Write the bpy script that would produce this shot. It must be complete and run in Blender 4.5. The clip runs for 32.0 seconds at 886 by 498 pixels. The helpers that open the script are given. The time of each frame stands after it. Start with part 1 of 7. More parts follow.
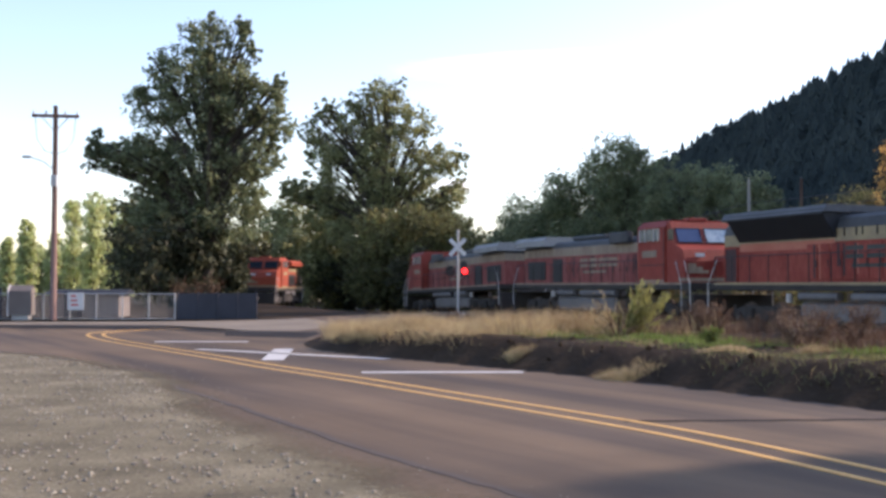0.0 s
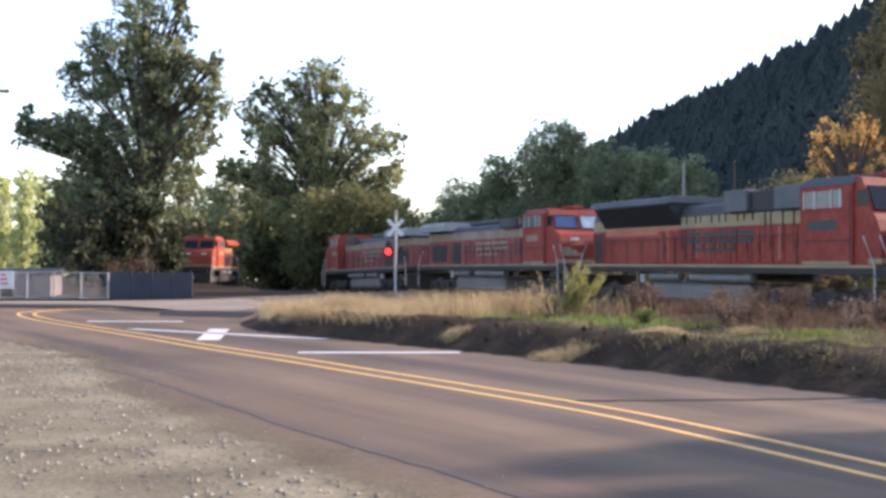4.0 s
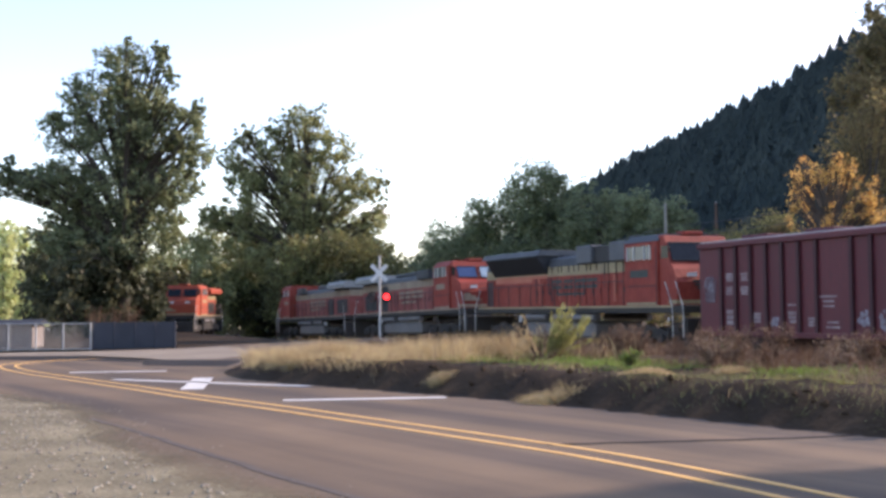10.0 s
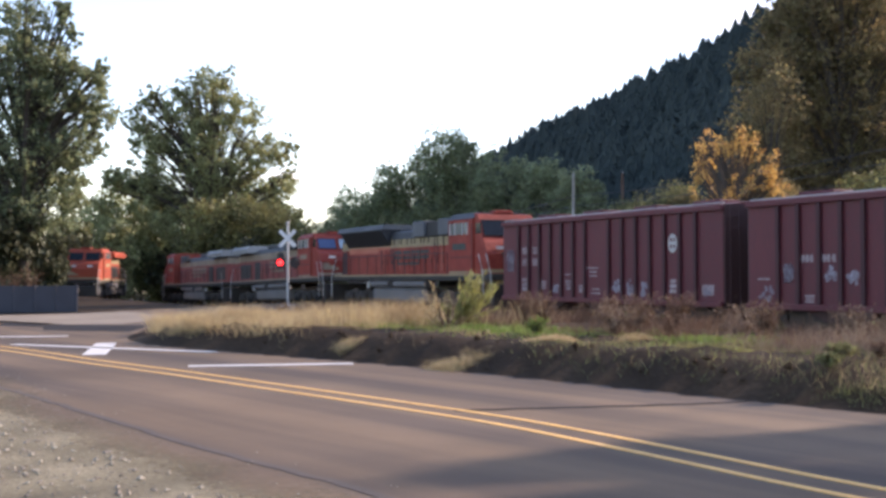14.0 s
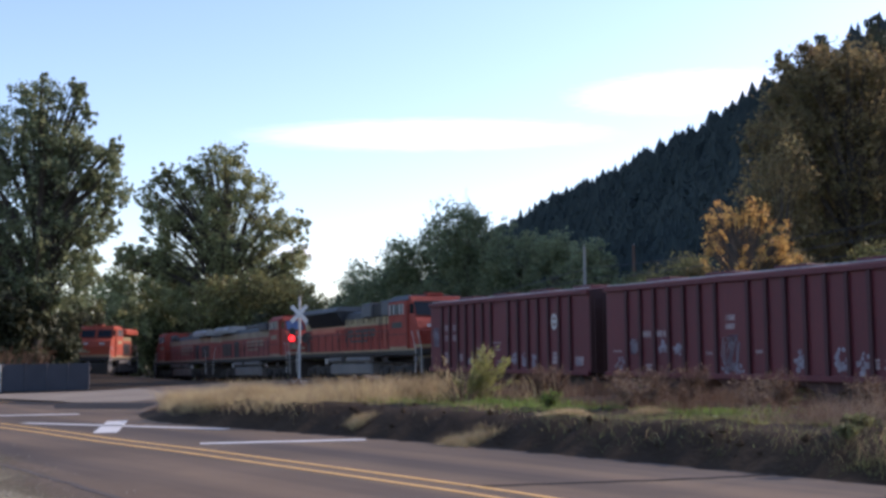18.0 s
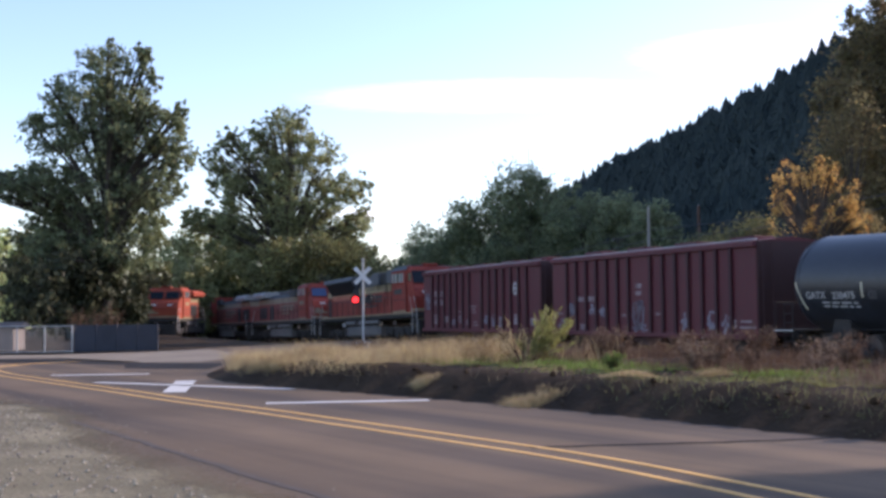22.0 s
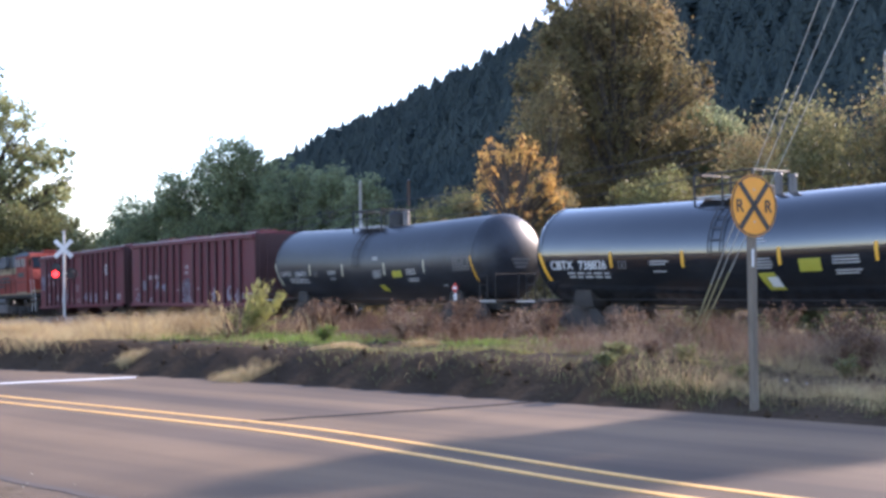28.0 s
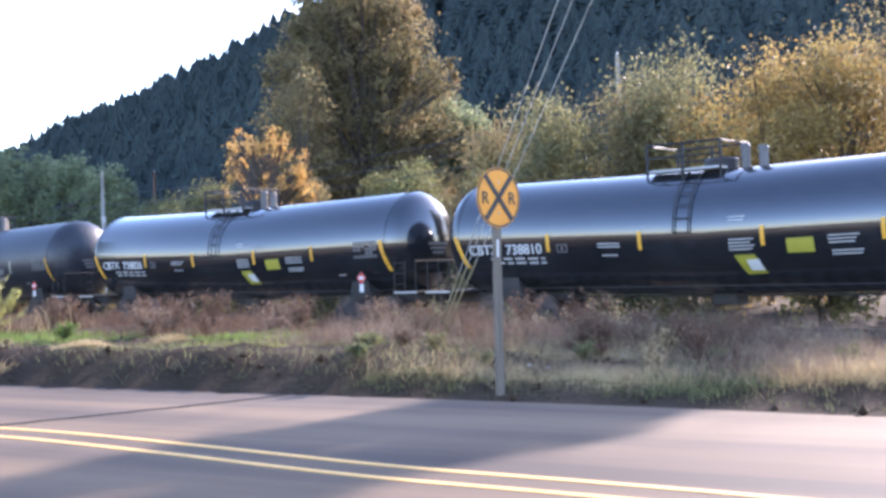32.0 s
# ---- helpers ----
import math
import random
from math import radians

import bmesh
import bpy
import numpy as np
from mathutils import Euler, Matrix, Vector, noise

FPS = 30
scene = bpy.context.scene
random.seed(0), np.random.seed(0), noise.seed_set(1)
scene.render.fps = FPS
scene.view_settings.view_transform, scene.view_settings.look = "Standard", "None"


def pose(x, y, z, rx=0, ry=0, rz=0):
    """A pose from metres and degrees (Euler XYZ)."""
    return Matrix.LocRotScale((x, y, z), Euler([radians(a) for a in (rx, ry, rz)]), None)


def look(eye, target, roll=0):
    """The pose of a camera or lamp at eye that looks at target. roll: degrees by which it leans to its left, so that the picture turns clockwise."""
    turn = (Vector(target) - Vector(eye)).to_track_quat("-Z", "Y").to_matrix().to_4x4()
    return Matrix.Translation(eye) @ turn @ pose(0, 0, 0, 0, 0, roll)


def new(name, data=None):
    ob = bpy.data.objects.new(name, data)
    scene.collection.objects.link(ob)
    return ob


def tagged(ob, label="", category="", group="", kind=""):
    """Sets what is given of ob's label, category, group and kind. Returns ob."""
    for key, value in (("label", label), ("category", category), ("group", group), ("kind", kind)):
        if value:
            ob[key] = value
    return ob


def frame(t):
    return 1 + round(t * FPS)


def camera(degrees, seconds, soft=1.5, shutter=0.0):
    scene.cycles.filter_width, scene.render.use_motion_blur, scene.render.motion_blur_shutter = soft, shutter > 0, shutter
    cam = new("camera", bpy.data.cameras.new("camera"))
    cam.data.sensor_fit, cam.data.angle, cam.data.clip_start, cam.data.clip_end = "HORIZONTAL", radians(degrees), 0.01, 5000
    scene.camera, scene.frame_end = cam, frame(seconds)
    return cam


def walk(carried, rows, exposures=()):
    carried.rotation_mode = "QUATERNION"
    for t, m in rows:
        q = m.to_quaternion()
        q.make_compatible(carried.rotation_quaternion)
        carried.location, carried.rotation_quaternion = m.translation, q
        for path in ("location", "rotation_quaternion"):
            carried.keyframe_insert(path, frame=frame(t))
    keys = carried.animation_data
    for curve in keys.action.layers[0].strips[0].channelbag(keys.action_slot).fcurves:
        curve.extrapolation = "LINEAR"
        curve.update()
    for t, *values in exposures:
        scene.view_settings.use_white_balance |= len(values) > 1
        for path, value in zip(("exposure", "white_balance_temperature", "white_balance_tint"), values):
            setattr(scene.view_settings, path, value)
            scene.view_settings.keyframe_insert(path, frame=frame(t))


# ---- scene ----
cam = camera(42.78, 32.0, soft=3.2)
EYE = (0.0, 0.0, 1.7)
# seconds, heading, tilt and lean in degrees: a hand-held camera that stands on the verge and pans
PATH = [
    (0.0, 0.51, 1.77, -0.08),
    (0.5, 0.00, 1.42, -0.98),
    (1.0, -0.72, 1.19, -0.29),
    (1.5, -1.01, 0.98, -0.18),
    (2.0, -1.43, 0.77, -0.80),
    (2.5, -2.46, 0.26, 0.13),
    (3.0, -2.17, -0.54, -0.29),
    (3.5, -2.75, 0.13, -0.44),
    (5.5, -1.87, 1.28, -0.21),
    (6.0, -1.75, 1.27, -0.21),
    (6.5, -2.21, 1.49, 0.38),
    (7.0, -2.08, 1.67, -0.10),
    (7.5, -2.06, 1.93, -0.05),
    (8.0, -2.74, 2.17, 0.10),
    (8.5, -3.03, 2.37, 0.52),
    (9.0, -3.31, 2.53, 0.83),
    (9.5, -3.37, 2.74, 0.58),
    (10.0, -3.44, 3.05, 0.56),
    (10.5, -3.48, 3.25, 0.19),
    (11.0, -3.49, 3.32, -0.19),
    (11.5, -4.56, 2.65, -0.11),
    (12.0, -5.78, 2.54, 0.22),
    (12.5, -6.92, 2.39, -0.06),
    (13.0, -7.01, 1.75, -0.12),
    (13.5, -7.37, 1.47, 0.02),
    (14.0, -8.06, 1.34, 0.06),
    (14.5, -8.98, 1.50, 0.77),
    (16.5, -9.68, 2.27, 0.14),
    (17.0, -9.30, 3.52, -0.11),
    (17.5, -7.77, 5.30, 0.35),
    (18.0, -7.45, 5.09, 0.58),
    (18.5, -6.44, 4.93, 0.74),
    (19.0, -5.97, 4.58, 0.47),
    (19.5, -5.18, 4.33, 0.42),
    (20.0, -4.96, 3.77, 0.13),
    (20.5, -5.20, 3.47, 0.57),
    (21.0, -3.34, 2.74, -0.16),
    (21.5, -3.40, 3.21, 0.19),
    (22.0, -4.28, 3.18, 0.54),
    (22.5, -3.15, 3.11, 0.75),
    (23.0, -1.99, 3.16, 0.06),
    (23.5, -3.88, 3.18, 1.42),
    (24.0, -8.26, 3.22, -0.33),
    (24.5, -9.42, 3.32, -0.45),
    (26.5, -12.81, 2.41, 0.69),
    (27.0, -14.35, 2.20, 1.00),
    (27.5, -16.13, 1.93, 1.07),
    (28.0, -18.76, 1.62, 0.98),
    (28.5, -20.78, 1.25, 1.47),
    (29.0, -21.60, 0.80, 1.89),
    (29.5, -21.52, 0.66, 1.71),
    (30.0, -20.63, 0.65, 1.60),
    (30.5, -24.43, 0.94, 1.24),
    (31.0, -28.63, 0.76, 2.51),
    (31.5, -30.13, 0.78, 1.28),
    (32.0, -31.30, 0.91, 1.77),
]
# stops, white balance: the camera opens up as it turns from the bright sky to the dark slope
EXPOSE = [(t, 0.7 + e, k - 330, 24) for t, e, k in ((0, 0.40, 6700), (2, 0.82, 6700), (3.5, 0.90, 6700), (6, 1.05, 6900), (9, 0.87, 6800), (12, 0.57, 6700), (14, 0.78, 6800), (17.0, 0.82, 6800), (17.6, 0.40, 6500),
          (18.5, -0.08, 6100), (20, -0.02, 6100), (21, 0.26, 6300), (24, 0.26, 6300), (26.5, 0.80, 6400), (28, 1.2, 6300), (29, 1.5, 6200), (30, 1.54, 6100), (32, 1.70, 6000))]
walk(cam, [(t, pose(*EYE, 90 + p, r, y)) for t, y, p, r in PATH], EXPOSE)

# ---- sky, sun ----
SUN_AZ, SUN_EL = 70.0, 23.0            # degrees to the right of straight ahead, and up
world = bpy.data.worlds.new("sky")
scene.world = world
world.use_nodes = True
wn = world.node_tree.nodes
sky = wn.new("ShaderNodeTexSky")
sky.sky_type, sky.sun_disc = "NISHITA", False
sky.sun_elevation, sky.sun_rotation = radians(SUN_EL), radians(SUN_AZ)
sky.air_density, sky.dust_density, sky.ozone_density = 1.0, 0.7, 1.0
wn["Background"].inputs["Strength"].default_value = 0.15
world.node_tree.links.new(sky.outputs["Color"], wn["Background"].inputs["Color"])
sun = new("sun", bpy.data.lights.new("sun", "SUN"))
sun.data.energy, sun.data.angle, sun.data.color = 3.3, radians(0.6), (1.0, 0.84, 0.66)
az, el = radians(SUN_AZ), radians(SUN_EL)
SUN_DIR = Vector((math.sin(az) * math.cos(el), math.cos(az) * math.cos(el), math.sin(el)))
sun.matrix_world = look(SUN_DIR * 400, (0, 0, 0))


# ---- materials ----
def shade(name, colors, rough=0.8, metal=0.0, scale=3.0, fine=40.0, bump=0.15, dist=0.01, island=0.0, rand=0.0, translucent=0.0, spec=0.5,
          emit=0.0, coat=0.0, stretch=(1, 1, 1), rough_var=0.1, contrast=(0.3, 0.7), island_colors=None):
    """Colour from noise at two scales, with bump; island: variation from leaf to leaf; rand: from object to object."""
    m = bpy.data.materials.new(name)
    m.use_nodes = True
    t, n, link = m.node_tree, m.node_tree.nodes, m.node_tree.links.new
    p = n["Principled BSDF"]
    co, mp = n.new("ShaderNodeTexCoord"), n.new("ShaderNodeMapping")
    mp.inputs["Scale"].default_value = stretch
    link(co.outputs["Object"], mp.inputs["Vector"])
    big, small = n.new("ShaderNodeTexNoise"), n.new("ShaderNodeTexNoise")
    big.inputs["Scale"].default_value, big.inputs["Detail"].default_value = scale, 5
    small.inputs["Scale"].default_value, small.inputs["Detail"].default_value = fine, 3
    for q in (big, small):
        link(mp.outputs["Vector"], q.inputs["Vector"])
    mixf = n.new("ShaderNodeMath")
    mixf.operation = "MULTIPLY_ADD"
    link(small.outputs["Fac"], mixf.inputs[0])
    mixf.inputs[1].default_value = 0.45
    sub = n.new("ShaderNodeMath")
    sub.operation = "MULTIPLY"
    link(big.outputs["Fac"], sub.inputs[0])
    sub.inputs[1].default_value = 0.55
    link(sub.outputs[0], mixf.inputs[2])
    ramp = n.new("ShaderNodeValToRGB")
    cr = ramp.color_ramp
    k = len(colors)
    for i, c in enumerate(colors):
        pos = contrast[0] + (contrast[1] - contrast[0]) * i / max(1, k - 1)
        e = cr.elements[i] if i < 2 else cr.elements.new(pos)
        e.position, e.color = pos, (*c, 1)
    link(mixf.outputs[0], ramp.inputs["Fac"])
    out = ramp.outputs["Color"]
    if island or rand:
        src = n.new("ShaderNodeNewGeometry").outputs["Random Per Island"] if island else n.new("ShaderNodeObjectInfo").outputs["Random"]
        amt = island or rand
        hsv, rng, hue = n.new("ShaderNodeHueSaturation"), n.new("ShaderNodeMapRange"), n.new("ShaderNodeMapRange")
        link(src, rng.inputs["Value"])
        rng.inputs["To Min"].default_value, rng.inputs["To Max"].default_value = 1 - amt, 1 + amt
        link(src, hue.inputs["Value"])
        hue.inputs["To Min"].default_value, hue.inputs["To Max"].default_value = 0.5 - amt * 0.05, 0.5 + amt * 0.05
        link(rng.outputs[0], hsv.inputs["Value"])
        link(hue.outputs[0], hsv.inputs["Hue"])
        link(out, hsv.inputs["Color"])
        out = hsv.outputs["Color"]
    link(out, p.inputs["Base Color"])
    p.inputs["Metallic"].default_value, p.inputs["Specular IOR Level"].default_value = metal, spec
    p.inputs["Coat Weight"].default_value = coat
    rr = n.new("ShaderNodeMapRange")
    link(small.outputs["Fac"], rr.inputs["Value"])
    rr.inputs["To Min"].default_value, rr.inputs["To Max"].default_value = max(0.02, rough - rough_var), min(1, rough + rough_var)
    link(rr.outputs[0], p.inputs["Roughness"])
    if bump:
        b = n.new("ShaderNodeBump")
        b.inputs["Strength"].default_value, b.inputs["Distance"].default_value = bump, dist
        link(mixf.outputs[0], b.inputs["Height"])
        link(b.outputs["Normal"], p.inputs["Normal"])
    if emit:
        p.inputs["Emission Color"].default_value = (*colors[-1], 1)
        p.inputs["Emission Strength"].default_value = emit
    if translucent:
        tr, mx = n.new("ShaderNodeBsdfTranslucent"), n.new("ShaderNodeMixShader")
        link(out, tr.inputs["Color"])
        mx.inputs[0].default_value = translucent
        link(p.outputs[0], mx.inputs[1])
        link(tr.outputs[0], mx.inputs[2])
        link(mx.outputs[0], n["Material Output"].inputs["Surface"])
    return m


ASPHALT = shade("worn_asphalt", [(0.072, 0.0515, 0.036), (0.106, 0.078, 0.055), (0.15, 0.112, 0.082)], 0.85, spec=0.2, scale=0.22, fine=60, bump=0.35, dist=0.004, stretch=(1, 1, 1))
def wear_and_shade_streaks(m, turn):
    """Lengthwise wear of a road surface: streaks that run with the lane, toned to suggest shade bands and sunlit
    patches too.
    """
    n, link = m.node_tree.nodes, m.node_tree.links.new
    base = n["Principled BSDF"].inputs["Base Color"]
    src = base.links[0].from_socket
    co, rot, scl = n.new("ShaderNodeTexCoord"), n.new("ShaderNodeMapping"), n.new("ShaderNodeMapping")
    rot.inputs["Rotation"].default_value = (0, 0, radians(turn))
    scl.inputs["Scale"].default_value = (0.75, 0.06, 1)
    nz, ramp, mx = n.new("ShaderNodeTexNoise"), n.new("ShaderNodeValToRGB"), n.new("ShaderNodeMixRGB")
    nz.inputs["Scale"].default_value, nz.inputs["Detail"].default_value = 1.0, 3
    link(co.outputs["Object"], rot.inputs["Vector"])
    link(rot.outputs["Vector"], scl.inputs["Vector"])
    link(scl.outputs["Vector"], nz.inputs["Vector"])
    link(nz.outputs["Fac"], ramp.inputs["Fac"])
    e = ramp.color_ramp.elements
    # bluish dark for shaded bands, warm bright for sunlit ones, mixed with the wear
    e[0].position, e[0].color = 0.36, (0.66, 0.68, 0.75, 1)
    e[1].position, e[1].color = 0.62, (1.45, 1.36, 1.2, 1)
    mx.blend_type = "MULTIPLY"
    mx.inputs[0].default_value = 1.0
    link(src, mx.inputs[1])
    link(ramp.outputs["Color"], mx.inputs[2])
    link(mx.outputs["Color"], base)


wear_and_shade_streaks(ASPHALT, -30)
YELLOW_LINE = shade("yellow_road_paint", [(0.24, 0.13, 0.04), (0.55, 0.30, 0.07), (0.66, 0.38, 0.1)], 0.7, scale=2.5, fine=50, contrast=(0.25, 0.5))
WHITE_LINE = shade("white_road_paint", [(0.22, 0.205, 0.18), (0.44, 0.425, 0.39), (0.56, 0.545, 0.51)], 0.7, scale=3, fine=45, contrast=(0.25, 0.5))
GRAVEL = shade("gravel_ground", [(0.085, 0.071, 0.044), (0.168, 0.143, 0.09), (0.31, 0.268, 0.175)], 0.95, spec=0.15, scale=0.8, fine=22, bump=0.8, dist=0.02)
def thin_out(m):
    """Loose cover that thins out in grains where the attribute "cover" falls off."""
    n, link = m.node_tree.nodes, m.node_tree.links.new
    at_n, co, nz, big = n.new("ShaderNodeAttribute"), n.new("ShaderNodeTexCoord"), n.new("ShaderNodeTexNoise"), n.new("ShaderNodeTexNoise")
    at_n.attribute_name = "cover"
    nz.inputs["Scale"].default_value, nz.inputs["Detail"].default_value = 9.0, 6
    big.inputs["Scale"].default_value, big.inputs["Detail"].default_value = 0.9, 3
    a, b, r = n.new("ShaderNodeMath"), n.new("ShaderNodeMath"), n.new("ShaderNodeMapRange")
    a.operation, b.operation = "MULTIPLY_ADD", "MULTIPLY_ADD"
    link(co.outputs["Object"], nz.inputs["Vector"])
    link(co.outputs["Object"], big.inputs["Vector"])
    link(nz.outputs["Fac"], a.inputs[0])
    a.inputs[1].default_value = 0.9
    link(at_n.outputs["Fac"], a.inputs[2])
    link(big.outputs["Fac"], b.inputs[0])
    b.inputs[1].default_value = 0.7
    link(a.outputs[0], b.inputs[2])
    link(b.outputs[0], r.inputs["Value"])
    r.inputs["From Min"].default_value, r.inputs["From Max"].default_value = 0.85, 1.6
    tr, mx, out = n.new("ShaderNodeBsdfTransparent"), n.new("ShaderNodeMixShader"), n["Material Output"]
    link(r.outputs[0], mx.inputs[0])
    link(tr.outputs[0], mx.inputs[1])
    link(n["Principled BSDF"].outputs[0], mx.inputs[2])
    link(mx.outputs[0], out.inputs["Surface"])


thin_out(GRAVEL)
PEBBLE = shade("pebbles", [(0.15, 0.13, 0.10), (0.36, 0.32, 0.25)], 0.9, scale=2, fine=30, island=0.35)
SOIL = shade("grassy_soil", [(0.02, 0.0125, 0.008), (0.036, 0.024, 0.0145), (0.066, 0.044, 0.026)], 0.95, spec=0.08, scale=0.5, fine=9, bump=0.8, dist=0.05)
BALLAST = shade("ballast", [(0.05, 0.046, 0.042), (0.13, 0.12, 0.11)], 0.95, scale=3, fine=16, bump=1.0, dist=0.04)
SLEEPER = shade("sleeper_wood", [(0.035, 0.028, 0.022), (0.08, 0.065, 0.05)], 0.9, scale=5, fine=40, rand=0.2)
RAIL = shade("rail_steel", [(0.06, 0.042, 0.034), (0.11, 0.085, 0.07)], 0.7, 0.3, scale=6)
BARK = shade("bark", [(0.045, 0.036, 0.028), (0.11, 0.09, 0.07)], 0.95, scale=4, fine=25, bump=0.8, dist=0.03, stretch=(1, 1, 0.25))
LEAF_OAK = shade("dark_cottonwood_leaves", [(0.11, 0.14, 0.085), (0.21, 0.24, 0.13), (0.32, 0.335, 0.18)], 0.5, scale=0.35, fine=3, bump=0, island=0.35, translucent=0.55, spec=0.15)
LEAF_LIGHT = shade("pale_green_leaves", [(0.2, 0.215, 0.105), (0.31, 0.32, 0.15), (0.43, 0.41, 0.2)], 0.5, scale=0.3, fine=3, bump=0, island=0.45, translucent=0.5, spec=0.15)
LEAF_BUSH = shade("olive_bush_leaves", [(0.09, 0.095, 0.05), (0.16, 0.16, 0.07), (0.31, 0.28, 0.1)], 0.55, scale=0.3, fine=3, bump=0, island=0.45, translucent=0.45, spec=0.15)
# leaf colour darkened to stand for the shade below the trees
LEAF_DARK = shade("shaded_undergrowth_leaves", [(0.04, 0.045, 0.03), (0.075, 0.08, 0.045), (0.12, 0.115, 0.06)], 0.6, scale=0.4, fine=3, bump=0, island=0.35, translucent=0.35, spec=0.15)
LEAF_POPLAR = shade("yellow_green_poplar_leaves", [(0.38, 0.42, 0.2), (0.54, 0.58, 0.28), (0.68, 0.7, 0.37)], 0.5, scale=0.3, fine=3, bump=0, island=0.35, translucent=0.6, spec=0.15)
LEAF_ORANGE = shade("orange_autumn_leaves", [(0.34, 0.165, 0.045), (0.5, 0.3, 0.095), (0.63, 0.43, 0.16)], 0.55, scale=0.5, fine=4, bump=0, island=0.35, translucent=0.5, spec=0.15)
LEAF_RUST = shade("olive_and_rust_leaves", [(0.12, 0.105, 0.055), (0.2, 0.165, 0.08), (0.31, 0.21, 0.1)], 0.6, scale=0.25, fine=3, bump=0, island=0.3, translucent=0.5, spec=0.15)
LEAF_AUTUMN = shade("green_and_yellow_leaves", [(0.11, 0.115, 0.055), (0.19, 0.18, 0.085), (0.28, 0.225, 0.11)], 0.55, scale=0.2, fine=3, bump=0, island=0.3, translucent=0.5, spec=0.15)
LEAF_GOLD = shade("golden_brown_leaves", [(0.18, 0.13, 0.045), (0.28, 0.2, 0.07), (0.38, 0.255, 0.095)], 0.55, scale=0.2, fine=3, bump=0, island=0.3, translucent=0.5, spec=0.15)
LEAF_FIR = shade("dark_fir_boughs", [(0.04, 0.055, 0.04), (0.065, 0.08, 0.055), (0.1, 0.115, 0.07)], 0.7, scale=0.3, fine=3, bump=0, island=0.3, translucent=0.25, spec=0.15)
NEEDLE = shade("conifer_needles", [(0.03, 0.042, 0.042), (0.042, 0.055, 0.052), (0.055, 0.068, 0.062)], 0.9, spec=0.1, scale=0.03, fine=1.5, bump=0, island=0.08)
GRASS_DRY = shade("dry_golden_grass", [(0.27, 0.185, 0.09), (0.45, 0.34, 0.18), (0.58, 0.46, 0.26)], 0.7, scale=0.6, fine=6, bump=0, island=0.3, translucent=0.4)
GRASS_GREEN = shade("green_grass", [(0.08, 0.115, 0.02), (0.15, 0.21, 0.04), (0.24, 0.3, 0.065)], 0.6, scale=0.5, fine=6, bump=0, island=0.35, translucent=0.4)
WEED_BROWN = shade("dry_brown_weeds", [(0.07, 0.036, 0.022), (0.135, 0.077, 0.047), (0.215, 0.142, 0.085)], 0.8, scale=0.5, fine=6, bump=0, island=0.4, translucent=0.3)
WEED_HEAD = shade("dry_seed_heads", [(0.12, 0.075, 0.05), (0.21, 0.145, 0.1), (0.31, 0.23, 0.16)], 0.8, scale=0.7, fine=6, bump=0, island=0.4, translucent=0.3)
SHRUB_LEAF = shade("yellow_green_shrub_leaves", [(0.17, 0.17, 0.05), (0.27, 0.26, 0.08), (0.36, 0.33, 0.12)], 0.55, scale=1, fine=6, bump=0, island=0.3, translucent=0.45)
ORANGE = shade("faded_orange_paint", [(0.155, 0.022, 0.016), (0.24, 0.038, 0.025), (0.33, 0.08, 0.055)], 0.62, scale=0.55, fine=9, bump=0.05, stretch=(1, 1, 0.4), spec=0.25)
ORANGE_DUSTY = shade("dust_covered_orange_paint", [(0.16, 0.04, 0.036), (0.24, 0.07, 0.06), (0.32, 0.135, 0.115)], 0.75, scale=0.5, fine=9, bump=0.05, stretch=(1.6, 1, 0.25), spec=0.2)
CREAM_DUSTY = shade("dust_covered_yellow_stripe", [(0.16, 0.11, 0.085), (0.26, 0.2, 0.145), (0.36, 0.29, 0.2)], 0.75, scale=0.6, fine=9, bump=0.05, stretch=(1.6, 1, 0.3), spec=0.2)
RADIATOR_PALE = shade("pale_radiator_paint", [(0.2, 0.2, 0.19), (0.36, 0.36, 0.35)], 0.7, scale=0.8, fine=10, bump=0.05, spec=0.25)
LIGHT_ORANGE = shade("pale_faded_orange_paint", [(0.36, 0.1, 0.06), (0.46, 0.17, 0.11)], 0.65, scale=0.8, fine=10, bump=0.03, spec=0.25)
ORANGE_BRIGHT = shade("bright_orange_paint", [(0.19, 0.022, 0.008), (0.29, 0.04, 0.011), (0.38, 0.062, 0.016)], 0.6, scale=0.6, fine=9, bump=0.05)
CREAM = shade("dull_yellow_stripe", [(0.17, 0.125, 0.075), (0.34, 0.262, 0.13)], 0.55, scale=0.9, fine=10, bump=0.05)
ROOF_DARK = shade("dark_green_roof_paint", [(0.016, 0.019, 0.019), (0.035, 0.04, 0.04)], 0.5, scale=0.8, fine=12, bump=0.1)
ROOF_GREY = shade("dusty_grey_roof_paint", [(0.03, 0.032, 0.035), (0.055, 0.058, 0.062), (0.09, 0.092, 0.095)], 0.6, scale=0.7, fine=10, bump=0.1, spec=0.3)
PALE_PANEL = shade("pale_grey_panel_paint", [(0.07, 0.074, 0.08), (0.13, 0.135, 0.14)], 0.6, scale=0.9, fine=10, bump=0.05, spec=0.3)
SEAM = shade("worn_seam", [(0.05, 0.036, 0.026), (0.075, 0.055, 0.04)], 0.85, scale=2, fine=40, bump=0.3, dist=0.004)
TAR = shade("tar_sealant", [(0.016, 0.015, 0.016), (0.03, 0.028, 0.028)], 0.9, spec=0.05, scale=3, fine=30, bump=0.2)
